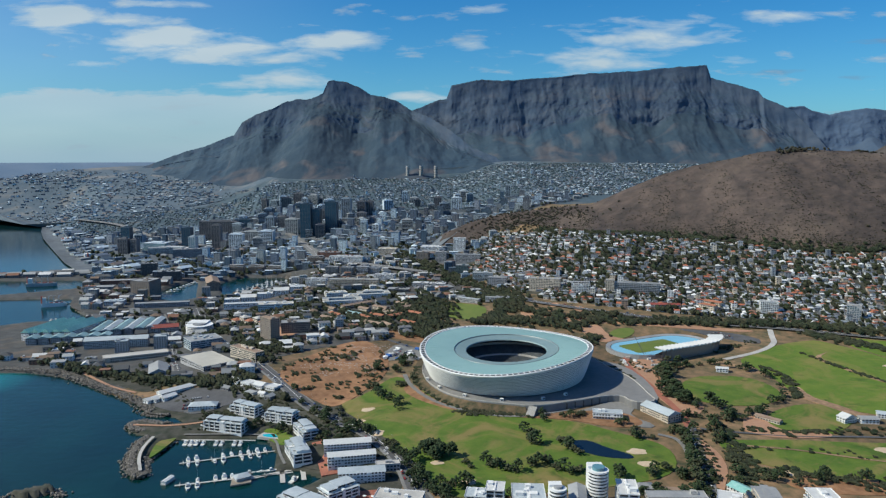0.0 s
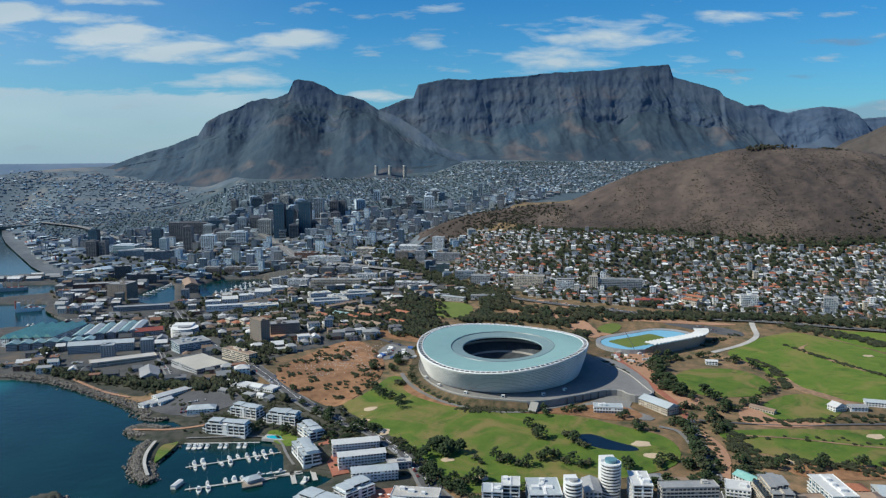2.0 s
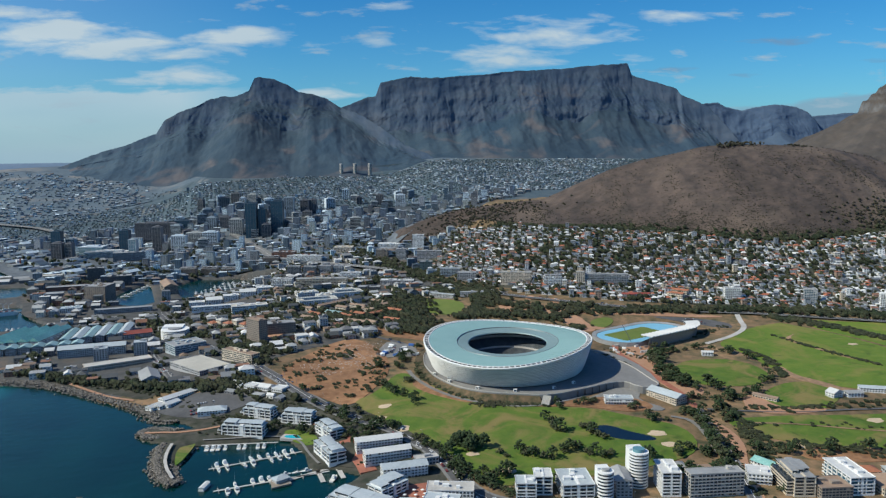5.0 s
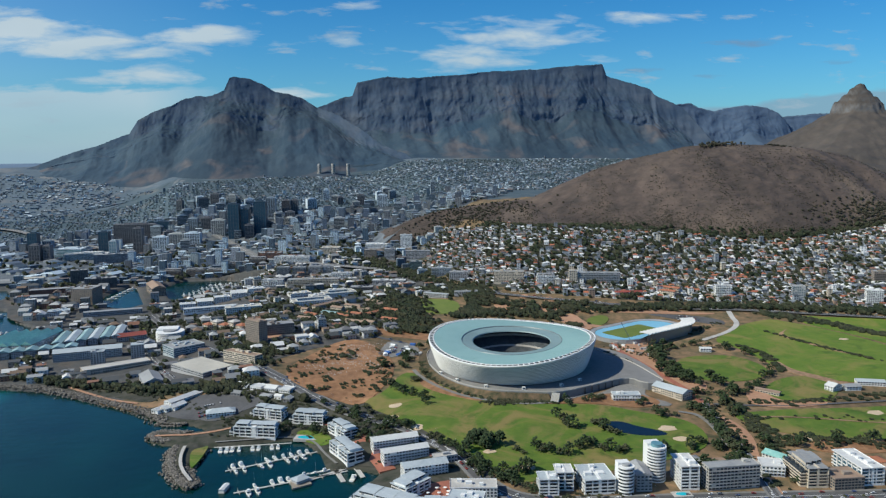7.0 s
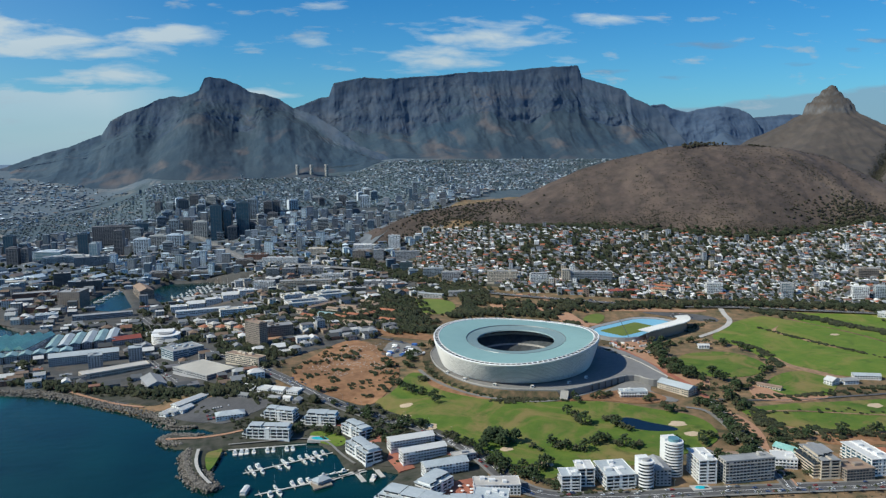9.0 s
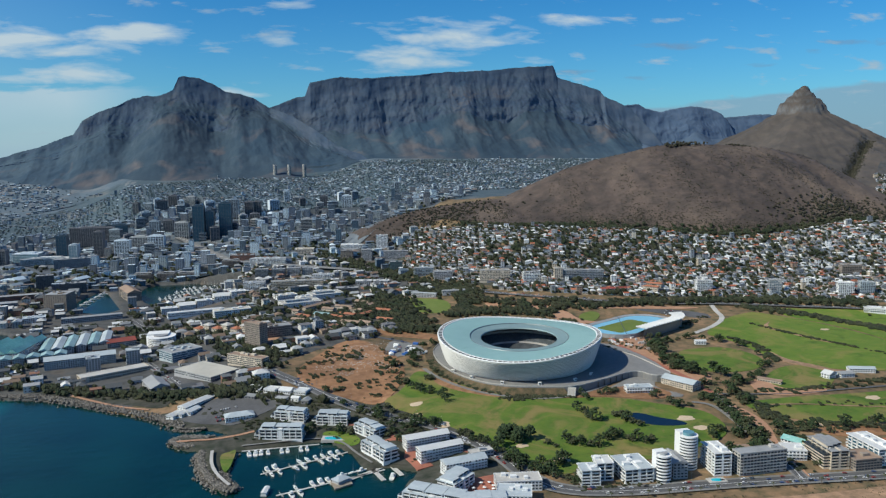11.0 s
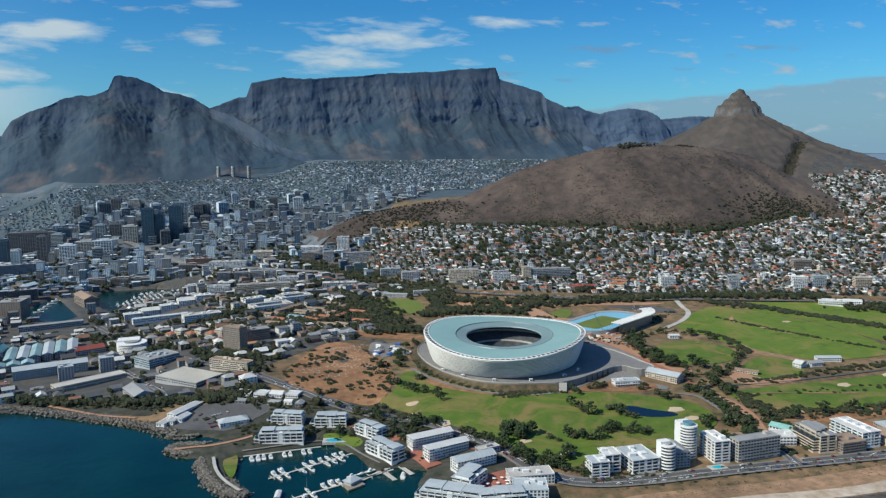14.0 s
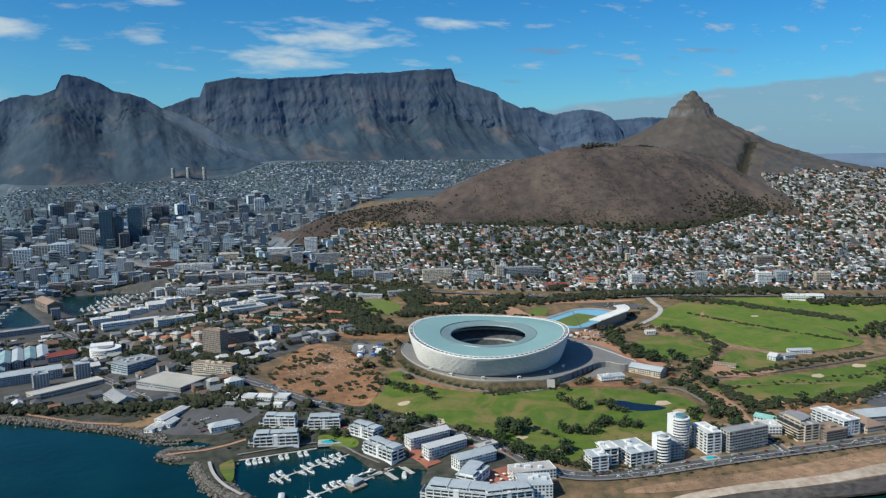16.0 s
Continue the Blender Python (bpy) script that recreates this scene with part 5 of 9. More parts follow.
                if s == "f":
                    slab.box(-w / 2 + e, -d / 2 - 1.5, k * fh - 0.2, w / 2 - e, -d / 2 - 0.01, k * fh).box(-w / 2 + e, -d / 2 - 1.5, k * fh, w / 2 - e, -d / 2 - 1.35, k * fh + 0.75)
                if s == "l":
                    slab.box(-w / 2 - 1.5, -d / 2 + e, k * fh - 0.2, -w / 2 - 0.01, d / 2 - e, k * fh).box(-w / 2 - 1.5, -d / 2 + e, k * fh, -w / 2 - 1.35, d / 2 - e, k * fh + 0.75)
                if s == "r":
                    slab.box(w / 2 + 0.01, -d / 2 + e, k * fh - 0.2, w / 2 + 1.5, d / 2 - e, k * fh).box(w / 2 + 1.35, -d / 2 + e, k * fh, w / 2 + 1.5, d / 2 - e, k * fh + 0.75)
            part("balcony", slab, wall, ob)
    if top == "flat":
        top_part = part("roof", Build().box(-w / 2 - 0.2, -d / 2 - 0.2, h, w / 2 + 0.2, d / 2 + 0.2, h + 0.35), roof, ob)
        rim = Build()
        for a in ((-w / 2 - 0.2, -d / 2 - 0.2, w / 2 + 0.2, -d / 2 + 0.1), (-w / 2 - 0.2, d / 2 - 0.1, w / 2 + 0.2, d / 2 + 0.2), (-w / 2 - 0.2, -d / 2 + 0.1, -w / 2 + 0.1, d / 2 - 0.1), (w / 2 - 0.1, -d / 2 + 0.1, w / 2 + 0.2, d / 2 - 0.1)):
            rim.box(a[0], a[1], h + 0.35, a[2], a[3], h + 1.0)
        part("parapet", rim, wall, ob)
        if plant:
            for k in range(1 + int(w * d / 350)):
                px, py = rng.uniform(-w * 0.33, w * 0.33), rng.uniform(-d * 0.33, d * 0.33)
                sx, sy, sz = rng.uniform(1.5, 3.6), rng.uniform(1.5, 3.2), rng.uniform(1.4, 3.0)
                part("plant_room", Build().box(px - sx, py - sy, h + 0.36, px + sx, py + sy, h + 0.35 + sz), wall, top_part)
    elif top in ("gable_x", "gable_y"):
        part("roof", Build().gable(-w / 2, -d / 2, w / 2, d / 2, h, pitch * (d if top == "gable_x" else w), over=0.8, along_x=top == "gable_x"), roof, ob)
    elif top == "hip":
        part("roof", Build().hip(-w / 2, -d / 2, w / 2, d / 2, h, 0.24 * min(w, d), over=0.8), roof, ob)
    elif top == "terrace":
        part("roof", Build().box(-w / 2, -d / 2, h, w / 2, d / 2, h + 0.4), roof, ob)
        for j, (a, b_) in enumerate(((-0.44, -0.17), (-0.13, 0.15), (0.19, 0.45))):
            y0, y1, up = -d * rng.uniform(0.18, 0.36), d * rng.uniform(0.28, 0.45), h + rng.uniform(2.6, 3.7)
            pent = part("penthouse", Build().box(w * a, y0, h + 0.4, w * b_, y1, up), wall, ob)
            part("penthouse_roof", Build().gable(w * a, y0, w * b_, y1, up, 0.5, over=0.8), roof, pent, "low pitched metal roof")
            part("penthouse_glazing", Build().box(w * a + 0.5, y0 - 0.06, h + 0.9, w * b_ - 0.5, y0 + 0.02, up - 0.5), glass, pent)
            part("roof_unit", Build().box(w * (a + 0.06), y0 - 2.2, h + 0.41, w * (a + 0.06) + 1.6, y0 - 0.9, h + 1.6), M_concrete, ob)
    return ob


def round_tower(name, label, x, y, r, h, wall=None, cap=None, group="", category="apartment tower"):
    wall = wall or M_white
    TAKEN.append((x, y, r + 6))
    ob = thing(name, label, category, pose(x, y, float(high(x, y))), group)
    ring = [(r * math.cos(a), r * math.sin(a)) for a in np.linspace(0, 2 * math.pi, 28, endpoint=False)]
    part("glazing", Build().prism([(u * 0.93, v * 0.93) for u, v in ring], -3, h - 1), M_glass, ob, "dark curved glazing")
    n = round(h / 3.1)
    for k in range(n + 1):
        z = k * h / n
        part("balcony_ring", Build().prism(ring, z - 0.9 if k else -3, z + 0.55, bottom=True), wall, ob)
    core = Build().box(-r * 0.95, r * 0.1, -3, r * 0.5, r * 1.15, h + 3)
    part("stair_core", core, wall, ob, "white stair core")
    if cap:
        part("roof_room", Build().prism([(u * 0.6, v * 0.6) for u, v in ring], h + 0.5, h + 3.4), cap, ob, "teal glazed roof room")
    else:
        part("roof_room", Build().prism([(u * 0.5, v * 0.5) for u, v in ring], h + 0.5, h + 2.6), M_greyroof, ob)
    return ob


M_sandroof = mat("sand_coloured_roof", (0.50, 0.47, 0.41), (0.44, 0.42, 0.37), 0.2, 0.8, wide=0.12)
# shore apartments along the coast road
G1 = "apartments along the coast road"
block("apartment_block", "white five-storey apartment block with stepped roof terraces", 30, 668, -8, 19, 19, 15, balcony="fl", group=G1, roof=M_bluegrey, decked=True)
block("apartment_block", "white apartment block wing with roof terraces", 48, 676, -8, 17, 20, 17, balcony="f", group=G1, roof=M_whiteroof, decked=True)
block("apartment_block", "low white apartment block with a broad pale blue roof", 78, 672, -3, 30, 37, 13, roof=M_bluegrey, balcony="f", group=G1, decked=True)
round_tower("apartment_tower", "round pale grey apartment tower with banded balconies", 102, 654, 7.8, 26, M_white, group=G1)
block("apartment_block", "grey apartment block with a sloping ribbed roof", 122, 668, -7, 15, 31, 15, M_grey, M_greyroof, "gable_y", "f", group=G1)
round_tower("apartment_tower", "tall round white tower with a teal glazed top", 142, 676, 9.5, 33, M_white, M_tealglass, group=G1)
block("apartment_block", "tall white apartment slab with a pale roof", 166, 664, -7, 18, 32, 22, roof=M_whiteroof, balcony="f", group=G1, decked=True)
block("apartment_block", "long grey seven-storey apartment slab with dark windows", 206, 650, -1, 52, 14, 22, M_concrete, M_greyroof, "flat", "f", group=G1, ww=2.7, gap=3.6)
block("apartment_block", "grey and white stepped apartment block with a dark roof", 289, 654, -7, 20, 44, 18, M_cream, M_greyroof, "terrace", "fl", group=G1, decked=True)
block("office_block", "low dark-fronted commercial block", 313, 636, -3, 30, 26, 11, M_brownwall, M_brownroof, "flat", "", category="building", ww=2.6)
block("apartment_block", "white modern block with blue glass balconies", 342, 652, -3, 24, 48, 16, M_white, M_whiteroof, "flat", "fl", group=G1, glass=M_blueglass, ww=2.8, decked=True)
block("shop_building", "low brown-roofed building by the road", 374, 640, -4, 26, 34, 7, M_cream, M_brownroof, "hip", "", category="building")
block("shed", "low pale metal shed behind apartments", 408, 655, -12, 40, 26, 7, M_grey, M_bluegrey, "gable_x", "", category="shed")
block("house", "small white house with a tiled roof", 372, 668, -5, 22, 16, 6, M_white, M_terracotta, "hip", "", category="house")
block("apartment_block", "low white apartment building behind the street trees", 262, 672, -20, 22, 22, 9, M_white, M_whiteroof, "flat", "f", group=G1)
block("house", "low white house with grey roof", 215, 690, -8, 26, 16, 6, M_cream, M_brownroof, "hip", "", category="house")
block("house", "small house with a grey roof", 190, 700, 5, 20, 14, 6, M_cream, M_greyroof, "hip", "", category="house")
block("sports_hall", "green-roofed hall beside tennis courts", 283, 694, -63, 26, 15, 6, M_white, M_greenroof, "gable_x", "", category="hall")
for k in range(7):
    block("shore_house", "low white house near the beach road", 470 + 46 * k, 628 - 8 * k + 14 * (k % 2), -8, 26, 18, 8 + 3 * (k % 3), [M_white, M_cream, M_grey][k % 3], [M_greyroof, M_whiteroof, M_terracotta][k % 3], ["flat", "hip"][k % 2], "", category="house", group="houses near the beach road")

# white apartments round the boat basin
G2 = "apartments round the boat basin"
block("apartment_block", "white terraced apartment block facing the boat basin", -255, 876, -16, 50, 18, 10.8, M_white, M_bluegrey, "terrace", "fl", group=G2, decked=True)
block("apartment_block", "white terraced apartment block with pale roof", -242, 920, -25, 38, 18, 9.8, M_white, M_bluegrey, "terrace", "fl", group=G2, decked=True)
block("apartment_block", "white terraced apartment block near the pool", -194, 900, -20, 38, 20, 9.8, M_white, M_bluegrey, "terrace", "fl", group=G2, decked=True)
block("apartment_block", "white apartment block with grey metal roof", -157, 852, -62, 38, 19, 9.8, M_white, M_bluegrey, "terrace", "fl", group=G2, decked=True)
block("apartment_block", "white apartment block on the quay edge", -155, 794, -67, 46, 20, 10.8, M_white, M_bluegrey, "terrace", "fl", group=G2, decked=True)
block("apartment_block", "white block with long pale gabled roof", -103, 800, 10, 50, 15, 11, M_white, M_whiteroof, "gable_x", "f", group=G2)
block("apartment_block", "white block with twin pale roofs and dark windows", -95, 769, 12, 49, 14, 12, M_white, M_whiteroof, "gable_x", "f", group=G2)
block("apartment_block", "white block with pale aqua roof", -80, 726, 9, 45, 16, 11, M_white, M_bluegrey, "gable_x", "f", group=G2)
block("garage", "grey low annexe with a beige roof", -56, 747, 10, 24, 11, 7, M_grey, M_concrete, "flat", "", category="building")
block("hotel_building", "large pale blue-roofed hotel building by the water", -122, 668, -37, 60, 24, 11.8, M_white, M_bluegrey, "terrace", "fl", group=G2, category="hotel", decked=True)
block("hotel_building", "pale blue-roofed hotel wing", -98, 690, 40, 34, 22, 11.8, M_white, M_bluegrey, "terrace", "fl", group=G2, category="hotel", decked=True)
block("hotel_building", "curved hotel wing with pale blue roof", -84, 645, -10, 46, 22, 11.8, M_white, M_bluegrey, "terrace", "f", group=G2, category="hotel", decked=True)
block("white_hall", "white flat-roofed hall with stepped roofs", -52, 650, -20, 32, 26, 12, M_white, M_bluegrey, "flat", "", category="building")
block("white_hall", "white flat-roofed hall with roof plant", -40, 676, -10, 44, 20, 9, M_white, M_concrete, "flat", "", category="building")

# waterfront
G3 = "waterfront buildings"
for k in range(5):
    block("market_shed", "long shed with a sea-green gabled roof", -716 + 17 * k, 1362 + 2 * k, -10, 15, 104, 14, M_white, M_greenroof, "gable_y", "", category="shed", group="green-roofed sheds", pitch=0.42)
for k in range(7):
    block("shopping_gable", "white gabled shop front with grey roof", -700 + 19 * k, 1290 + 4 * k, 8, 17, 22, 11, M_grey, M_tealroof, "gable_y", "", category="shop", group="gabled shop fronts")
for k in range(6):
    block("shopping_hall", "shopping hall with pale blue saw-tooth roof", -620 + 17 * k, 1376 + 7 * k, 6, 15, 84, 11, M_grey, [M_tealroof, M_bluegrey][k % 2], "gable_y", "", category="shop", group="saw-tooth roofed halls")
block("shopping_wing", "long blue-grey building with rows of windows", -548, 1270, 12, 100, 22, 14, M_bluegrey, M_bluegrey, "gable_x", "", category="shop", group=G3)
block("corner_tower", "square blue-grey corner tower", -522, 1228, 12, 20, 20, 21, M_grey, M_bluegrey, "flat", "", category="tower", group="square corner towers")
block("corner_tower", "square blue-grey corner tower with white bands", -470, 1258, 12, 20, 20, 22, M_grey, M_bluegrey, "flat", "", category="tower", group="square corner towers")
block("red_roof_shop", "shop with a dark red roof", -508, 1384, 20, 46, 22, 9, M_grey, M_redship, "gable_x", "", category="shop")
block("flat_shed", "long low building with a pale flat roof", -488, 1196, 26, 96, 24, 7, M_cream, M_concrete, "flat", "", category="shed", plant=False)
round_tower("oval_building", "oval white building with ribbon windows", -440, 1368, 24, 14, M_white, group=G3, category="building")
block("glass_office", "blue glass-fronted office block with white roof edges", -398, 1252, 35, 52, 40, 13, M_bluegrey, M_greyroof, "flat", "", category="office", glass=M_blueglass, ww=2.8)
block("exhibition_hall", "large low hall with a white flat roof", -352, 1126, 42, 50, 80, 6, M_grey, M_sandroof, "flat", "", category="hall", plant=False)
block("grey_shed", "grey gabled warehouse beside a yard", -418, 1104, 20, 26, 50, 6, M_grey, M_greyroof, "gable_y", "", category="shed")
block("club_house", "white-roofed long restaurant hall by the shore", -358, 1008, -40, 13, 52, 5, M_white, M_whiteroof, "gable_y", "", category="hall")
for k in range(3):
    block("marquee", "white tent-roofed pavilion by the sea", -382 + 10 * k, 982 + 2 * k, -35, 11, 20, 4, M_white, M_whiteroof, "gable_y", "", category="pavilion", group="white pavilions")
block("boat_club", "low grey-white sailing club building", -304, 948, 8, 34, 16, 5, M_white, M_bluegrey, "hip", "", category="building")
block("office_tower", "brown concrete slab with rows of windows", -282, 1232, -50, 36, 16, 37, M_brownwall, M_brownroof, "flat", "", category="office", ww=1.6, gap=2.8)
block("office_wing", "brown concrete wing with a flat roof", -250, 1284, 12, 48, 24, 17, M_brownwall, M_greyroof, "flat", "", category="office")
block("office_slab", "pale brown four-storey slab with long window bands", -294, 1130, -42, 66, 15, 14, M_cream, M_brownroof, "flat", "", category="office", ww=2.6)
for k in range(5):
    block("white_shed", "long white waterside warehouse", -455 + 34 * k, 1640 + 7 * k, 12, 32, 24, 11, M_white, M_whiteroof, ["flat", "gable_x"][k % 2], "", category="shed", group="white warehouses")
for k in range(6):
    block("yellow_house", "ochre apartment house with hipped roof", -378 + 16 * k, 1392 - 15 * k + 12 * (k % 2), -48, 16, 16, 10 + 3 * (k % 2), M_cream, [M_terracotta, M_concrete][k % 2], "hip", "", category="house", group="ochre houses")
block("silo_building", "brown grain silo building beside the harbour", -686, 1760, -10, 46, 50, 34, M_brownwall, M_greyroof, "flat", "", category="silo", ww=1.2, gap=4.5)
block("quay_hotel", "brown-roofed hotel on the quay", -560, 1850, 20, 30, 90, 18, M_brownwall, M_brownroof, "gable_y", "", category="hotel")
for k in range(4):
    block("tent_roof", "low white canopy roof over market stalls", -282 + 19 * k, 1028 - 11 * k, -32, 17, 15, 4, M_white, M_whiteroof, ["gable_x", "flat"][k % 2], "", category="canopy", group="market canopies", plant=False)
block("service_hall", "long pale hall with a ribbed metal roof by the stadium", 258, 886, -62, 46, 20, 8, M_cream, M_bluegrey, "gable_x", "", category="hall")
block("club_pavilion", "white two-storey pavilion below the stadium", 194, 880, -10, 34, 14, 7, M_white, M_bluegrey, "flat", "f", category="pavilion")
block("cricket_pavilion", "white cricket pavilion with steep roof", 392, 1056, -15, 16, 9, 5, M_white, M_whiteroof, "gable_x", "", category="pavilion")
block("club_house", "white gabled club house on the golf course", 470, 868, 20, 18, 12, 6, M_white, M_whiteroof, "gable_y", "", category="house")
block("club_house", "white club building with grey roof", 494, 866, -5, 20, 12, 5, M_white, M_greyroof, "gable_x", "", category="house")
block("club_house", "wide white flat-roofed club hall beside the golf course", 806, 1148, -38, 44, 22, 7, M_white, M_whiteroof, "flat", "f", category="hall")
block("club_house", "white gabled club hall with a bright roof by the car park", 842, 1132, -38, 30, 18, 6, M_white, M_whiteroof, "gable_x", "", category="hall")
block("club_house", "long low club building with aqua roof", 530, 878, -20, 34, 12, 5, M_white, M_bluegrey, "gable_x", "", category="house")
block("changing_room", "low orange-brown sports building", 380, 870, -50, 30, 8, 4, M_cream, M_brownroof, "gable_x", "", category="building")
block("sports_stand", "small stand with a grey metal roof beside the field", 50, 1512, -35, 54, 10, 8, M_grey, M_bluegrey, "flat", "", category="stand", plant=False)

# offices, flats and sheds that stand out behind the harbour and along the main road
MIDDLE = [
    ("apartment_block", "dark blue-grey apartment block beside the railway", "apartment block", -267, 1847, -8, 30, 18, 18, M_greyblue, M_greyroof),
    ("apartment_block", "dark blue-grey apartment block beside the railway", "apartment block", -229, 1836, -8, 30, 18, 18, M_greyblue, M_greyroof),
    ("apartment_block", "blue-grey apartment block with white balconies", "apartment block", -193, 1841, -8, 30, 18, 18, M_grey, M_greyroof),
    ("apartment_block", "blue-grey apartment block with white balconies", "apartment block", -162, 1841, -8, 25, 18, 17, M_grey, M_greyroof),
    ("apartment_block", "white stepped apartment block above the yacht basin", "apartment block", -133, 1758, -8, 47, 22, 15, M_white, M_greyroof),
    ("apartment_block", "white apartment block with dark balconies", "apartment block", -284, 1718, -8, 46, 22, 14, M_white, M_greyroof),
    ("office_block", "dark flat-roofed office block under trees", "office", -94, 1618, -8, 48, 26, 9, M_darkwall, M_greyroof),
    ("office_block", "low office block with white and blue roof lights", "office", -49, 1687, -8, 36, 24, 9, M_grey, M_whiteroof),
    ("office_block", "low office block with white and blue roof lights", "office", -12, 1678, -8, 36, 24, 9, M_grey, M_whiteroof),
    ("office_block", "brown office block above the main road", "office", -52, 1979, -8, 32, 20, 20, M_brownwall, M_greyroof),
    ("office_block", "grey office tower above the main road", "office", -5, 1947, -8, 26, 20, 26, M_grey, M_greyroof),
    ("office_block", "white office tower above the main road", "office", 44, 2006, -8, 31, 20, 32, M_white, M_greyroof),
    ("office_block", "long grey office slab above the main road", "office", 63, 1907, -8, 62, 16, 20, M_grey, M_greyroof),
    ("office_block", "teal glass office block above the main road", "office", 46, 1811, -8, 30, 20, 22, M_tealdark, M_greyroof),
    ("apartment_block", "pale blue apartment slab above the main road", "apartment block", 89, 1696, -8, 44, 18, 16, M_bluegrey, M_greyroof),
    ("office_block", "grey office block above the main road", "office", 116, 1623, -8, 40, 22, 16, M_grey, M_greyroof),
    ("station_roof", "long grey platform roof beside the main road", "canopy", 131, 1490, -8, 95, 12, 5, M_grey, M_greyroof),
    ("brick_block", "red-brown brick block behind the harbour", "building", -315, 2134, -8, 63, 30, 14, M_brick, M_greyroof),
    ("brick_block", "low brick warehouse with pale roof", "building", -254, 2043, -8, 66, 26, 10, M_brick, M_bluegrey),
    ("hall", "pale flat-roofed hall behind the harbour", "hall", -152, 2108, -8, 51, 40, 12, M_cream, M_sandroof),
    ("hall", "pale flat-roofed hall behind the harbour", "hall", -28, 2062, -8, 61, 40, 8, M_white, M_whiteroof),
    ("glass_office", "long grey-blue office block beside the docks", "office", -794, 2406, 12, 103, 30, 26, M_greyblue, M_greyroof),
    ("apartment_block", "pale grey office row beside the docks", "apartment block", -898, 2492, 12, 115, 26, 20, M_bluegrey, M_greyroof),
    ("office_tower", "dark glass tower block by the harbour", "office", -781, 2035, 12, 39, 26, 34, M_darkwall, M_greyroof),
    ("office_tower", "dark brown office block by the harbour", "office", -702, 1959, 12, 57, 30, 24, M_darkwall, M_greyroof),
    ("quay_shed", "long grey flat-roofed quay building", "shed", -596, 1614, 12, 110, 18, 9, M_grey, M_greyroof),
    ("white_hall", "white hall beside the harbour quay", "hall", -706, 1636, 12, 41, 26, 9, M_white, M_bluegrey),
    ("quay_shed", "long white quay shed with pale roof", "shed", -389, 1571, 12, 124, 16, 7, M_white, M_whiteroof),
    ("white_hall", "large white windowless hall", "hall", -326, 1482, 12, 67, 26, 13, M_white, M_sandroof),
    ("warehouse", "brown warehouse on the pier", "shed", -804, 1903, 12, 95, 26, 10, M_brick, M_greyroof),
    ("warehouse", "grey dockside warehouse with flat roof", "shed", -818, 1813, 12, 68, 30, 9, M_greyblue, M_greyroof),
    ("warehouse", "pale low shed on the dockside", "shed", -917, 2090, 12, 66, 30, 9, M_cream, M_sandroof),
]
for name_, label_, kind_, bx, by, turn_, bw, bd, bh, wall_, roof_ in MIDDLE:
    block(name_, label_, bx, by, turn_, bw, bd, bh, wall_, roof_, "flat", "f" if kind_ == "apartment block" else "", group="middle-ground buildings", category=kind_, ww=2.6, gap=3.6, plant=kind_ != "shed")
for cx, cy, cw, cd in ((-199, 1508, 76, 40), (-144, 1575, 66, 38)):
    for ox, oy, w_, d_ in ((0, -cd / 2 + 5, cw, 10), (0, cd / 2 - 5, cw, 10), (-cw / 2 + 5, 0, 10, cd - 20.2), (cw / 2 - 5, 0, 10, cd - 20.2)):
        c_, s_ = math.cos(radians(14)), math.sin(radians(14))
        block("courtyard_wing", "white flat-roofed wing round a planted courtyard", cx + ox * c_ - oy * s_, cy + ox * s_ + oy * c_, 14, w_, d_, 9, M_white, M_sandroof, "flat", "", group="courtyard wings", category="building", plant=False, ww=1.6)

OLD_HOUSES = [(-214, 1443), (-197, 1395), (-157, 1490), (-149, 1441), (-120, 1387), (-78, 1484), (-69, 1457), (-51, 1404), (-122, 1325), (-97, 1316), (-88, 1385), (-119, 1452), (-209, 1368), (-141, 1373), (-180, 1470), (-100, 1420), (-60, 1330)]
for k, (hx_, hy_) in enumerate(OLD_HOUSES):
    block("old_house", "long plain house with a red-brown tiled roof among trees", hx_, hy_, [-38, -50, 40, -42][k % 4], 26 + 5 * (k % 3), 11, 6, [M_cream, M_brownwall, M_cream][k % 3], [M_brownroof, M_terracotta, M_brownroof][k % 3], "gable_x", "", category="house", group="old tiled houses")
for k, (hx_, hy_) in enumerate([(-224, 1589), (-180, 1560), (-148, 1602)]):
    block("white_hall", "low white flat-roofed hall behind the yacht basin", hx_, hy_, 20, 44, 26, 7, M_white, M_sandroof, "flat", "", category="hall")
block("market_hall", "low hall with a pale teal metal roof", -163, 1402, -40, 34, 14, 5, M_white, M_tealroof, "gable_x", "", category="hall")

# three round towers at the mountain's foot
for tx in (-183, -113, -37):
    ob = thing("round_tower_block", "pale cylindrical apartment tower at the mountain's foot", "tower", pose(tx * 0.97, 3900, float(plain(tx, 3900))), "three cylindrical towers")
    ring = [(9 * math.cos(a), 9 * math.sin(a)) for a in np.linspace(0, 2 * math.pi, 20, endpoint=False)]
    part("shaft", Build().prism(ring, -8, 62), M_concrete, ob)
    for k in range(16):
        part("window_ring", Build().prism([(u * 1.01, v * 1.01) for u, v in ring], k * 3.5 + 1, k * 3.5 + 2.2), M_glass, ob)

# ---- city towers ----
G4 = "city centre towers"
# cooler copies of the near wall colours, with haze painted in
M_hazybrown = mat("hazy_brown_tower_walls", (0.135, 0.135, 0.145), (0.175, 0.172, 0.18), 0.2, 0.8, wide=0.12)
M_hazygrey = mat("hazy_grey_tower_walls", (0.26, 0.31, 0.35), (0.32, 0.37, 0.41), 0.2, 0.8, wide=0.12)
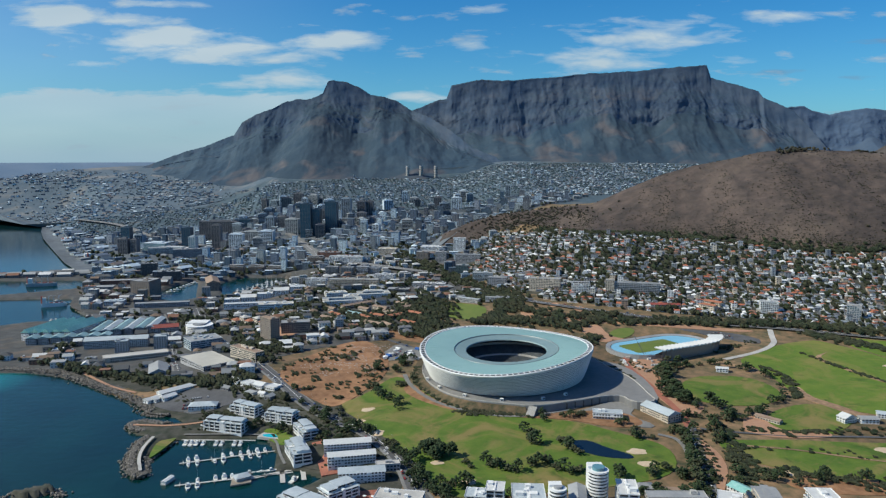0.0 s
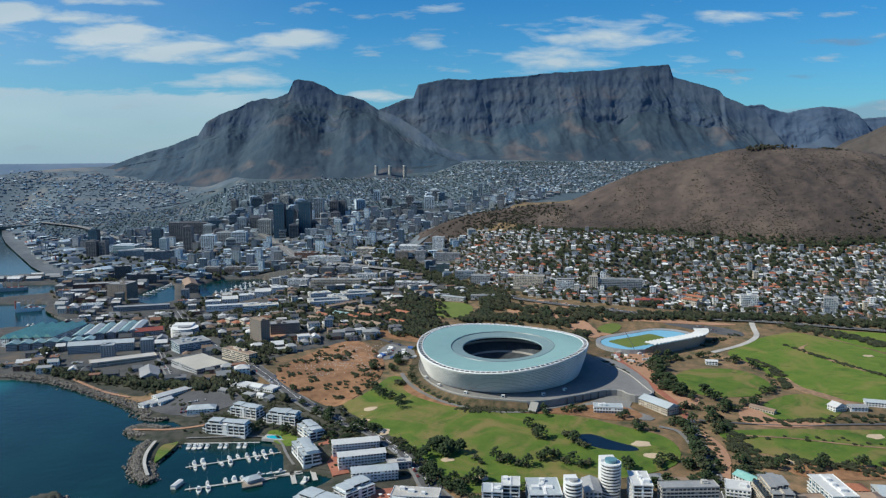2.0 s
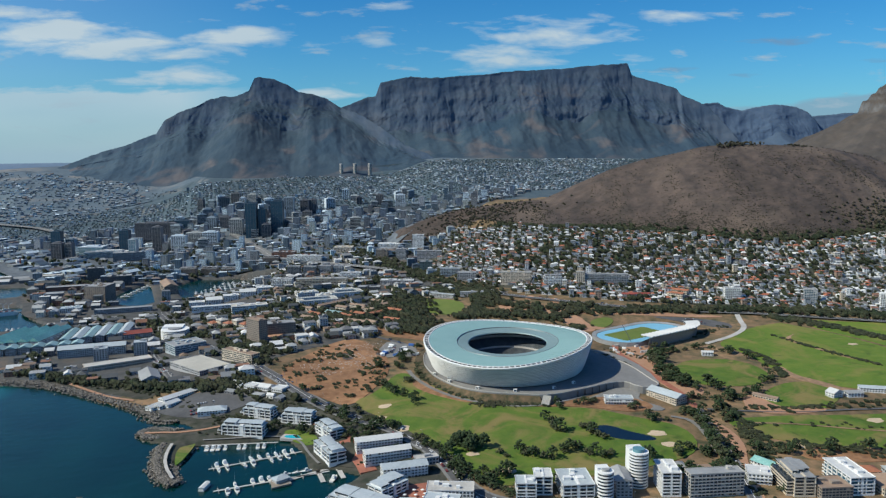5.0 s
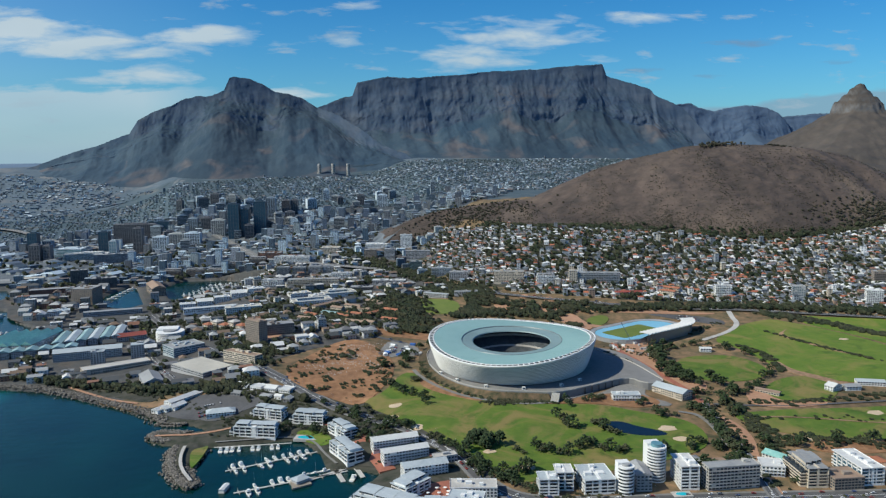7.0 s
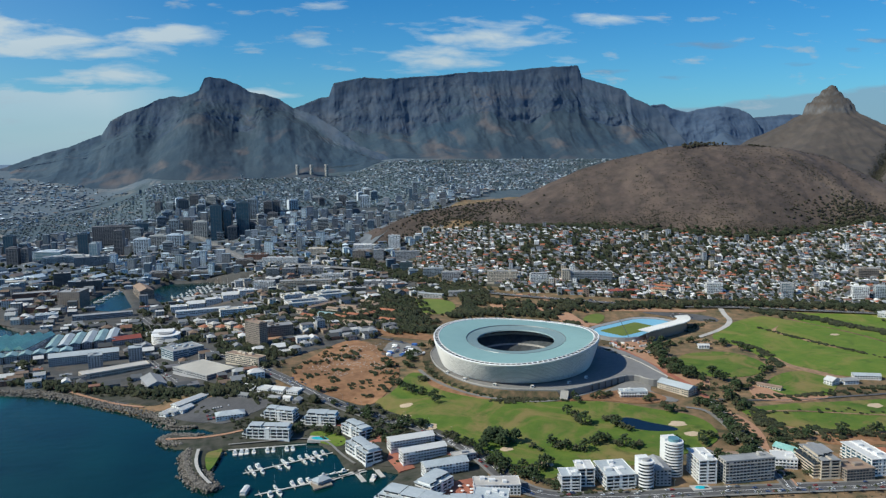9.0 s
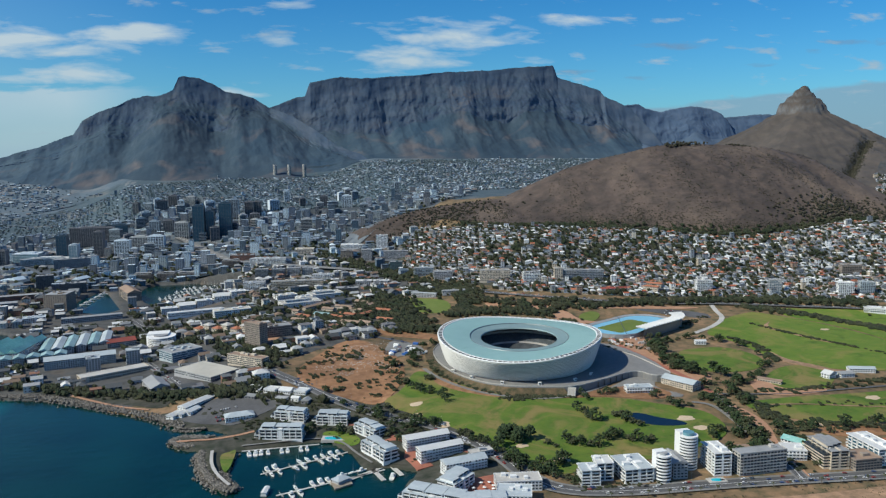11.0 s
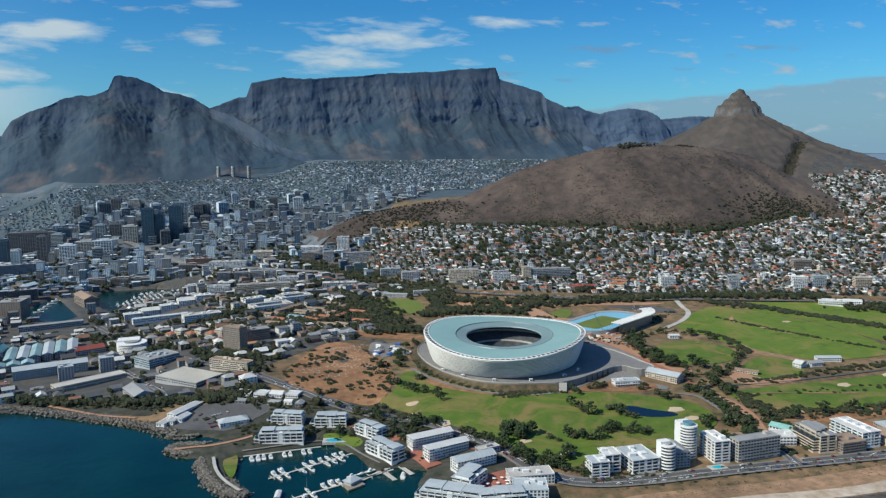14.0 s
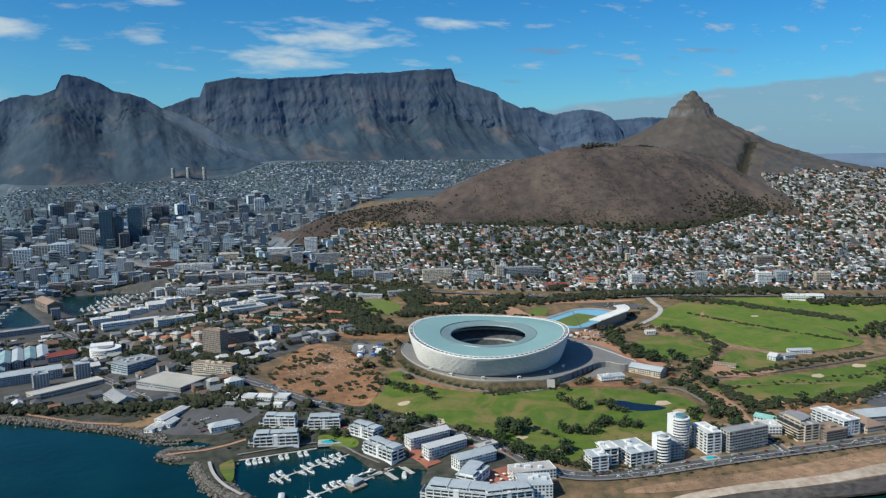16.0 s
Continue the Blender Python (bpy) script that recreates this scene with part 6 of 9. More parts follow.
M_hazywhite = mat("hazy_white_tower_walls", (0.60, 0.67, 0.72), (0.54, 0.60, 0.65), 0.2, 0.8, wide=0.1)
M_hazycream = mat("hazy_cream_tower_walls", (0.40, 0.41, 0.40), (0.46, 0.46, 0.45), 0.2, 0.8, wide=0.1)


def tower(label, x, y, w, d, h, wall, glass, ribs=True, yaw=-6, name="office_tower", plain_body=False):
    TAKEN.append((x, y, 0.5 * max(w, d) + 5))
    ob = thing(name, label, "tower", pose(x, y, float(plain(x, y)), 0, 0, yaw), G4)
    part("glazing", Build().box(-w / 2, -d / 2, -4, w / 2, d / 2, h), glass, ob)
    n = max(3, int(h / 4.2))
    if plain_body:
        bands = Build()
        for k in range(n):
            z = (k + 0.62) * h / n
            bands.box(-w / 2 - 0.3, -d / 2 - 0.3, z, w / 2 + 0.3, d / 2 + 0.3, z + 1.5)
        part("spandrel", bands, wall, ob)["kind"] = "stuff"
    for k in range(0 if plain_body else n):
        z = (k + 0.62) * h / n
        part("spandrel", Build().box(-w / 2 - 0.3, -d / 2 - 0.3, z, w / 2 + 0.3, d / 2 + 0.3, z + 1.5), wall, ob)
    if ribs:
        for k in range(max(2, int(w / 7)) + 1):
            px = -w / 2 + w * k / max(2, int(w / 7))
            part("pier", Build().box(px - 0.7, -d / 2 - 0.6, -4, px + 0.7, d / 2 + 0.6, h + 1), wall, ob)
    lid = part("roof", Build().box(-w / 2 - 0.4, -d / 2 - 0.4, h, w / 2 + 0.4, d / 2 + 0.4, h + 1.4), wall, ob)
    part("plant_room", Build().box(-w * 0.25, -d * 0.25, h + 1.41, w * 0.3, d * 0.25, h + 5), wall, lid)
    return ob


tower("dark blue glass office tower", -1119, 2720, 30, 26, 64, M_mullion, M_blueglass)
tower("grey concrete tower with window bands", -1085, 2750, 28, 24, 34, M_hazygrey, M_glass)
tower("brown brick twin tower, the broader", -1039, 2500, 32, 26, 48, M_hazybrown, M_glass)
tower("brown brick twin tower, narrower", -1004, 2500, 20, 24, 46, M_hazybrown, M_glass)
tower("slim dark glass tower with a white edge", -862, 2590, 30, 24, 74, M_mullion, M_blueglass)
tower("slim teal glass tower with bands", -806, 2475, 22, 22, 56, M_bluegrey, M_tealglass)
tower("low teal glass convention block", -954, 2560, 74, 40, 28, M_hazywhite, M_tealglass, False)
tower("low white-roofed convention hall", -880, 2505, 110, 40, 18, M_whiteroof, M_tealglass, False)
tower("slim brown-grey tower with a stepped crown", -746, 2535, 26, 24, 80, M_hazybrown, M_glass)
tower("broad dark brown slab tower", -812, 2790, 140, 22, 60, M_hazybrown, M_glass)
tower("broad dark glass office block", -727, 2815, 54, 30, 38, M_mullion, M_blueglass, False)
tower("white office slab with window bands", -677, 2522, 44, 24, 42, M_hazywhite, M_glass)
tower("cream stepped hotel with window bands", -632, 2555, 54, 26, 34, M_hazycream, M_glass)
tower("white hotel wing beside the towers", -578, 2522, 46, 26, 33, M_hazywhite, M_glass)
tower("grey concrete office tower in the city", -600, 2680, 30, 24, 43, M_hazygrey, M_glass)
tower("tan brick tower with window bands", -557, 2680, 30, 24, 36, M_hazybrown, M_glass)
tower("cream office tower with window bands", -507, 2590, 42, 26, 48, M_hazycream, M_glass)
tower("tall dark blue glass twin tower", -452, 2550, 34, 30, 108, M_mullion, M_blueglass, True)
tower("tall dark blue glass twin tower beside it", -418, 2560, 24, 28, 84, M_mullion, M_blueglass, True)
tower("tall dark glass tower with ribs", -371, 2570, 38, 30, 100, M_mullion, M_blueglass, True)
tower("grey concrete tower with window bands", -350, 2800, 32, 26, 66, M_hazygrey, M_glass)
tower("brown concrete tower with window bands", -298, 2830, 28, 24, 50, M_hazybrown, M_glass)
tower("brown concrete tower, slimmer", -269, 2850, 24, 22, 48, M_hazybrown, M_glass)
tower("bright white slab tower", 50, 2850, 34, 22, 56, M_hazywhite, M_glass)
tower("grey-brown tower standing above houses", -20, 3010, 28, 22, 38, M_hazybrown, M_glass)
tower("pale slim tower standing above houses", 243, 2880, 16, 16, 44, M_hazygrey, M_glass)
crng = random.Random(5)
for k in range(46):
    tx, ty = crng.uniform(-760, 120), crng.uniform(2420, 3150)
    if ty < 2500 and tx > -300:
        continue
    tower(["mid-rise pale office block", "mid-rise grey office block", "mid-rise brown office block"][k % 3], tx, ty, crng.uniform(20, 38), crng.uniform(16, 26), crng.uniform(18, 40), [M_hazywhite, M_hazygrey, M_hazybrown, M_hazycream][k % 4], M_glass, k % 2 == 0, crng.uniform(-20, 20), "office_block", True)


# ---- the town that nobody could count: joined buildings ----
def oriented(x, y, yaw):
    c, s = math.cos(yaw), math.sin(yaw)
    return lambda u, v: (x + u * c - v * s, y + u * s + v * c)


def town_house(b, x, y, z, w, d, h, yaw, rng, roof):
    at = oriented(x, y, yaw)
    w2, d2 = w / 2, d / 2
    base = [at(-w2, -d2), at(w2, -d2), at(w2, d2), at(-w2, d2)]
    b.add([(u, v, z - 2.5) for u, v in base] + [(u, v, z + h) for u, v in base], [(0, 1, 5, 4), (1, 2, 6, 5), (2, 3, 7, 6), (3, 0, 4, 7), (4, 5, 6, 7)], 0)
    o = 0.5
    e = [at(-w2 - o, -d2 - o), at(w2 + o, -d2 - o), at(w2 + o, d2 + o), at(-w2 - o, d2 + o)]
    if roof == "flat":
        b.add([(u, v, z + h) for u, v in e] + [(u, v, z + h + 0.5) for u, v in e], [(0, 1, 5, 4), (1, 2, 6, 5), (2, 3, 7, 6), (3, 0, 4, 7), (4, 5, 6, 7)], 1)
        if rng.random() < 0.5:
            px, py = rng.uniform(-w2 * 0.5, w2 * 0.5), rng.uniform(-d2 * 0.5, d2 * 0.5)
            q = [at(px - 1.6, py - 1.4), at(px + 1.6, py - 1.4), at(px + 1.6, py + 1.4), at(px - 1.6, py + 1.4)]
            b.add([(u, v, z + h + 0.5) for u, v in q] + [(u, v, z + h + 2.4) for u, v in q], [(0, 1, 5, 4), (1, 2, 6, 5), (2, 3, 7, 6), (3, 0, 4, 7), (4, 5, 6, 7)], 0)
    else:
        rise = 0.26 * min(w, d) + 0.4
        if w >= d:
            k = d2 if roof == "hip" else -o
            r = [at(-w2 + k, 0), at(w2 - k + 0.01, 0)]
            faces = [(0, 1, 5, 4), (1, 2, 5), (2, 3, 4, 5), (3, 0, 4)]
        else:
            k = w2 if roof == "hip" else -o
            r = [at(0, -d2 + k), at(0, d2 - k + 0.01)]
            faces = [(0, 1, 4), (1, 2, 5, 4), (2, 3, 5), (3, 0, 4, 5)]
        b.add([(u, v, z + h) for u, v in e] + [(r[0][0], r[0][1], z + h + rise), (r[1][0], r[1][1], z + h + rise)], faces, 1)
    # windows on the two sides that look to the sea and the sun
    n = max(1, int(h / 3.0))
    for k in range(n):
        z0 = z + k * h / n + 0.9
        z1 = z0 + min(1.5, h / n - 1.1)
        count = max(1, int(w / 4.2))
        for i in range(count):
            c = (i + 0.5) / count * w - w2
            p, q = at(c - 1.0, -d2 - 0.08), at(c + 1.0, -d2 - 0.08)
            b.add([(*p, z0), (*q, z0), (*q, z1), (*p, z1)], [(0, 1, 2, 3)], 2)
        count = max(1, int(d / 4.6))
        for i in range(count):
            c = (i + 0.5) / count * d - d2
            p, q = at(-w2 - 0.08, c + 1.0), at(-w2 - 0.08, c - 1.0)
            b.add([(*p, z0), (*q, z0), (*q, z1), (*p, z1)], [(0, 1, 2, 3)], 2)


MOTORWAYS = ([(-1477, 3274), (-1370, 3223), (-1274, 3134), (-1153, 2972), (-1018, 2855), (-905, 2707), (-814, 2611), (-700, 2540)], [(-520, 2580), (-464, 2489), (-401, 2343), (-345, 2142), (-283, 2019), (-212, 1959), (-133, 1902), (-40, 1840)])
LINES = [smooth_line(q, 10) for q in (COAST_ROAD, MAIN_ROAD, GREEN_ROAD, *MOTORWAYS)]
ROADPTS = np.concatenate(LINES)
KEEP_OUT = [[(-20, 2062), (60, 2040), (150, 2012), (240, 1946), (420, 2100), (330, 2420), (0, 2420), (-20, 2200)], [(-137, 939), (-100, 953), (-66, 1044), (9, 912), (247, 800), (236, 736), (0, 690)],
            [(-29, 1503), (8, 1535), (95, 1480), (90, 1395), (48, 1345), (-5, 1395)],
            [(-238, 1064), (-190, 1154), (-153, 1212), (-50, 1240), (-40, 1100), (-80, 1021), (-115, 945), (-165, 955)],
            [(-342, 961), (-346, 1004), (-317, 1018), (-277, 988), (-275, 945), (-315, 925)],
            [(-388, 1057), (-450, 1138), (-405, 1170), (-360, 1080)]]


def free(x, y, r):
    ok = ~wet(x, y) & (land_edge(x, y) > 9 + r * 0.5)
    for poly in KEEP_OUT:
        ok &= ~inside(poly, x, y)
    taken = np.array(TAKEN)
    gap = np.hypot(x[:, None] - taken[None, :, 0], y[:, None] - taken[None, :, 1]) - taken[None, :, 2]
    ok &= gap.min(1) > r * 0.6
    ok &= np.hypot(x[:, None] - ROADPTS[None, :, 0], y[:, None] - ROADPTS[None, :, 1]).min(1) > 13 + r * 0.6
    return ok


def land_edge(x, y):
    g = np.full(np.shape(x), 1e9)
    for poly in [SEA] + BASINS:
        g = np.minimum(g, edge_distance(poly, x, y))
    return g


def lots(zone, du, dv, turn, seed, blocks=(6, 4), street=9.0, jitter=0.28):
    """Building plots in rows with streets between the blocks."""
    rng = np.random.default_rng(seed)
    xs, ys = zip(*zone)
    cx, cy = sum(xs) / len(xs), sum(ys) / len(ys)
    reach = max(max(xs) - min(xs), max(ys) - min(ys)) * 0.75
    nu, nv = int(reach / du), int(reach / dv)
    i, j = np.meshgrid(np.arange(-nu, nu), np.arange(-nv, nv))
    i, j = i.ravel(), j.ravel()
    u = i * du + np.floor(i / blocks[0]) * street + rng.uniform(-1, 1, i.size) * du * jitter
    v = j * dv + np.floor(j / blocks[1]) * street + rng.uniform(-1, 1, i.size) * dv * jitter
    bend = radians(turn) + 0.25 * (fbm(u / 500 + 5, v / 500 + 5, seed) - 0.5) * 0
    x, y = cx + u * np.cos(bend) - v * np.sin(bend), cy + u * np.sin(bend) + v * np.cos(bend)
    sel = inside(zone, x, y)
    return x[sel], y[sel], rng


TREES_FAR = []


def single_house(x, y, z, w, d, h, yaw, rng, kind):
    b = Build()
    town_house(b, 0, 0, 0, w, d, h, 0, rng, kind)
    ob = thing(rng.choice(["warehouse", "office_building", "town_building"]), rng.choice(["low pale building behind the harbour", "small flat building near the harbour streets", "mixed brick and render building near the docks"]), "building", pose(x, y, z, 0, 0, math.degrees(yaw)), "harbour quarter buildings")
    look_up = {0: ("wall", M_housewall), 1: ("roof", M_houseroof), 2: ("glazing", M_glass)}
    for slot, (nm, m) in look_up.items():
        p = Build()
        for f, s in zip(b.f, b.m):
            if s == slot:
                p.add([b.v[i] for i in f], [tuple(range(len(f)))])
        if p.f:
            piece = part(nm, p, m, ob)
            if slot == 2:
                piece["kind"] = "stuff"


M_housewall = mat("house_walls", ONE, (0.86, 0.85, 0.84), 0.2, 0.85, palette=WHITE)
M_houseroof = mat("house_roofs", ONE, (0.84, 0.83, 0.82), 0.2, 0.8, palette=ROOFS)


def fill_town(name, label, zone, du, dv, turn, seed, size, heights, density, kinds, tree_share, tall=0.0, tall_h=(14, 28), blocks=(6, 4), street=9.0, single=False, top_z=1e9, finish=None, bare=0.0, patchy=0.0):
    x, y, gen = lots(zone, du, dv, turn, seed, blocks, street)
    ok = free(x, y, du * 0.4)
    x, y = x[ok], y[ok]
    z = high(x, y)
    under_top = z < top_z + 46 * (fbm(x / 90, y / 90, 3) - 0.5)
    x, y, z = x[under_top], y[under_top], z[under_top]
    rng = random.Random(seed)
    b = Build()
    patch = fbm(x / 130 + 3, y / 130, seed + 50)
    for px, py, pz, pat in zip(x.tolist(), y.tolist(), z.tolist(), patch.tolist()):
        if rng.random() < tree_share * (0.5 + 1.2 * pat):
            TREES_FAR.append((px + rng.uniform(-0.5, 0.5) * du, py - dv * 0.45, pz, rng.uniform(2.4, 4.4) * (1.0 + du / 55)))
        if rng.random() > density * min(1.25, max(0.1, 0.75 + 0.5 * pat + patchy * (pat - 0.5))):
            if rng.random() >= bare:
                TREES_FAR.append((px, py, pz, rng.uniform(2.6, 5.0) * (1.0 + du / 55)))
            continue
        w, d = du * rng.uniform(*size), dv * rng.uniform(*size)
        h = rng.uniform(*heights)
        kind = rng.choice(kinds)
        if rng.random() < tall:
            h, kind = rng.uniform(*tall_h), "flat"
        if single:
            single_house(px, py, pz, w, d, h, radians(turn), rng, kind)
            continue
        town_house(b, px, py, pz, w, d, h, radians(turn) + rng.choice([0, 0, 0, 0.06, -0.08]), rng, kind)
    if single:
        return None
    return setting(name, b, finish or [M_citywall, M_cityroof, M_glass], label, "buildings", "stuff")


Z_SLOPE = [(185, 1465), (330, 1375), (530, 1325), (660, 1265), (800, 1205), (1050, 1090), (1150, 1250), (1260, 1520), (1214, 1600), (1013, 1580), (886, 1566), (765, 1598), (669, 1682), (555, 1752), (500, 1795), (360, 1812), (229, 1925), (150, 2020), (70, 1960), (40, 1800)]
fill_town("hillside_houses", "crowded white and tiled houses climbing to the brown hill", Z_SLOPE, 12.4, 10.6, -14, 11, (0.60, 0.96), (2.8, 6.0), 0.97, ["hip", "gable", "flat", "flat", "hip"], 0.70, 0.035, (9, 17), (16, 2), 5.0, bare=0.1, patchy=1.3, finish=[M_slopewall, M_sloperoof, M_glass])
Z_SEAPOINT = [(1060, 1085), (1500, 930), (2300, 1100), (2900, 1700), (3000, 2350), (2500, 2450), (2050, 2420), (1800, 2250), (1560, 1980), (1400, 1800), (1270, 1560), (1150, 1260)]
fill_town("coast_suburb_houses", "dense pale houses and flats on the far coast slope", Z_SEAPOINT, 15.5, 13.5, -24, 12, (0.5, 0.86), (3.0, 6), 0.82, ["hip", "flat", "flat", "gable"], 0.6, 0.025, (9, 16), (14, 2), 7.0, top_z=230, finish=[M_slopewall, M_sloperoof, M_glass])
Z_HARBOUR = [(-700, 1190), (-640, 1200), (-690, 1420), (-690, 1500), (-560, 1610), (-480, 1740), (-330, 1850), (-300, 1960), (-120, 2060), (40, 1760), (150, 1480), (-40, 1560), (-60, 1400), (-50, 1250), (-240, 1150), (-270, 1050), (-330, 1030), (-400, 1060)]
fill_town("harbour_quarter", "mixed low offices and warehouses behind the harbour", Z_HARBOUR, 22, 19, 14, 13, (0.55, 0.95), (4.5, 11), 0.78, ["flat", "flat", "hip", "gable"], 1.2, 0.04, (14, 20), (4, 3), 12.0, single=True)
Z_BOWL = [(-560, 2055), (-300, 2045), (-120, 2075), (20, 2060), (120, 2150), (230, 2330), (420, 2560), (520, 2750), (-1050, 3020), (-1250, 2830), (-830, 2340)]
fill_town("city_blocks", "tightly packed city blocks of many heights", Z_BOWL, 25, 21, -8, 14, (0.5, 0.94), (5, 14), 0.84, ["flat", "flat", "flat", "hip"], 0.8, 0.15, (18, 42), (5, 3), 9.0, patchy=1.5, finish=[M_hazywall, M_hazyroof, M_glass])
Z_UPPER = [(-1250, 2870), (-1050, 3040), (520, 2770), (900, 2900), (1500, 3300), (1800, 3820), (1000, 3920), (300, 3960), (-350, 3930), (-650, 3780), (-1150, 3560), (-1650, 3300)]
fill_town("upper_town_houses", "pale small houses spread below the mountains", Z_UPPER, 15, 13, 10, 15, (0.38, 0.68), (2.5, 4.6), 0.50, ["hip", "gable", "flat"], 0.6, 0.012, (9, 20), bare=0.35, patchy=6.0, finish=[M_hazywall, M_hazyroof, M_glass])
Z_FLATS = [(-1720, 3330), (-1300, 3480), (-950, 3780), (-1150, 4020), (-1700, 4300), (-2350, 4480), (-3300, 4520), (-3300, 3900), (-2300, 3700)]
fill_town("far_suburb", "haze-blue low suburb on the far plain", Z_FLATS, 24, 20, 4, 16, (0.35, 0.75), (2.5, 5.5), 0.55, ["gable", "flat", "hip"], 0.35, bare=0.8, patchy=6.0, finish=[M_hazywall, M_hazyroof, M_glass])
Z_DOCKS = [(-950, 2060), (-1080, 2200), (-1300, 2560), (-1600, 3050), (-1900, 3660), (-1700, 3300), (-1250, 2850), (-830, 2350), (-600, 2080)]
fill_town("dock_sheds", "long pale dock sheds and stacked containers", Z_DOCKS, 46, 30, 58, 17, (0.5, 0.9), (5, 9), 0.5, ["gable", "flat"], 0.1, finish=[M_hazywall, M_hazyroof, M_glass])
Z_ISLE = [(-900, 2000), (-960, 2090), (-1250, 2010), (-1600, 1960), (-1600, 1900), (-1170, 1935), (-930, 2000)]
fill_town("pier_sheds", "grey pier sheds on a harbour mole", Z_ISLE, 40, 22, 12, 18, (0.6, 0.95), (6, 9), 0.85, ["gable"], 0.0)
Z_QUAY = [(-880, 1840), (-890, 1990), (-690, 1990), (-690, 1880), (-690, 1740), (-600, 1660), (-570, 1690), (-540, 1740), (-500, 1740), (-690, 1520), (-740, 1560), (-800, 1620), (-830, 1710)]
fill_town("quay_quarter", "brown and grey quayside buildings", Z_QUAY, 26, 22, 5, 19, (0.55, 0.9), (6, 14), 0.7, ["flat", "gable", "hip"], 0.2, 0.1, (16, 24))
Z_PARKSIDE = [(-330, 1010), (-270, 1040), (-210, 985), (-190, 945), (-225, 935), (-262, 960), (-270, 990)]
fill_town("roadside_sheds", "low pale roofs beside the coast road", Z_PARKSIDE, 18, 14, -32, 20, (0.5, 0.85), (3, 5), 0.5, ["flat", "gable"], 0.5)

KEEP_OUT.extend([Z_HARBOUR, Z_BOWL, Z_QUAY, Z_SLOPE, Z_DOCKS, Z_ISLE])
Z_MID = [(-1000, 2000), (-690, 1880), (-300, 1790), (0, 1640), (130, 1560), (150, 2180), (330, 2420), (-560, 2160), (-1000, 2300)]
fill_town("middle_quarter", "haze-blue offices and flats round the yacht basin", Z_MID, 24, 20, 6, 27, (0.55, 0.92), (6, 15), 0.8, ["flat", "flat", "flat", "hip"], 0.7, 0.1, (16, 24), (5, 2), 8.0, finish=[M_hazywall, M_hazyroof, M_glass])

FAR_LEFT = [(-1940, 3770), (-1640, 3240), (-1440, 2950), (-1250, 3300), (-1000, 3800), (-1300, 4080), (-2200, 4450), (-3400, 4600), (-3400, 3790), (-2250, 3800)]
lay("garden_ground_7", FAR_LEFT, M_hazyland, "hazy far plain beside the bay", "ground cover", lift=0.02, spacing=40.0, round_off=1)
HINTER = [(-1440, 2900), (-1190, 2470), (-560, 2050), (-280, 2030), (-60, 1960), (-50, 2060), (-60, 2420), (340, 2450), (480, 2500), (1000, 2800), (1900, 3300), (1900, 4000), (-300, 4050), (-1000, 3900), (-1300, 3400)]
lay("garden_ground_5", HINTER, M_hazygarden, "dark scrub and gardens below the mountains", "ground cover", lift=-0.05, spacing=30.0, round_off=1)
for zone, nm, m, lb in ((Z_BOWL, "street_ground_1", M_hazystreet, "grey city streets and yards"), (Z_HARBOUR, "street_ground_2", M_street, "grey streets behind the harbour"), (Z_DOCKS, "street_ground_3", M_hazystreet, "grey dockside yards"),
                        (Z_UPPER, "garden_ground_1", M_hazygarden, "dark gardens and streets below the mountains"), (Z_SLOPE, "garden_ground_2", M_garden, "dark gardens and streets on the hillside"),
                        (Z_SEAPOINT, "garden_ground_3", M_street, "dark gardens and streets on the coast slope"), (Z_QUAY, "street_ground_4", M_street, "grey quayside paving"), (Z_FLATS, "garden_ground_4", M_hazyland, "suburb gardens paled by haze")):
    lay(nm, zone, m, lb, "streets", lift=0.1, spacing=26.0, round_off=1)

# larger blocks that stand out among the houses
G5 = "large blocks among the houses"
block("apartment_block", "long pale curved apartment slab among trees", 372, 1462, -12, 86, 13, 20, M_grey, M_greyroof, "flat", "f", group=G5)
block("apartment_block", "pale tower block at the slab's end", 322, 1470, -12, 16, 16, 24, M_cream, M_greyroof, "flat", "", group=G5)
block("office_block", "pale brown five-storey office block by the main road", 205, 1530, -14, 62, 20, 22, M_cream, M_greyroof, "flat", "", group=G5)
block("apartment_block", "white stepped apartment block by the main road", 268, 1480, -10, 36, 18, 18, M_white, M_greyroof, "terrace", "f", group=G5)
block("school_hall", "hall with bright orange tiled roofs", 478, 1372, -50, 34, 12, 10, M_cream, M_terracotta, "gable_x", "", category="hall")
block("school_hall", "second hall with bright orange tiled roof", 494, 1388, -50, 34, 12, 10, M_cream, M_terracotta, "gable_x", "", category="hall")
block("long_house", "long low building with a dark red roof", 405, 1385, -6, 52, 12, 6, M_white, M_redship, "gable_x", "", category="building")
block("office_block", "dark glass office block near the park", 700, 1292, -25, 22, 18, 24, M_grey, M_greyroof, "flat", "", group=G5, glass=M_blueglass, ww=2.6)
block("apartment_block", "white apartment block near the park", 575, 1340, -15, 30, 18, 22, M_white, M_greyroof, "flat", "f", group=G5)
block("apartment_block", "white slab beside the common", 812, 1235, -25, 28, 16, 24, M_white, M_whiteroof, "flat", "f", group=G5)
block("apartment_block", "pale blue-grey slab beside the common", 850, 1225, -25, 26, 16, 24, M_bluegrey, M_greyroof, "flat", "f", group=G5)
block("apartment_block", "cream slab beside the common", 925, 1190, -25, 30, 16, 22, M_cream, M_greyroof, "flat", "f", group=G5)
block("apartment_block", "brown slab block on the slope", 905, 1330, -22, 38, 20, 20, M_brownwall, M_greyroof, "flat", "f", group=G5)
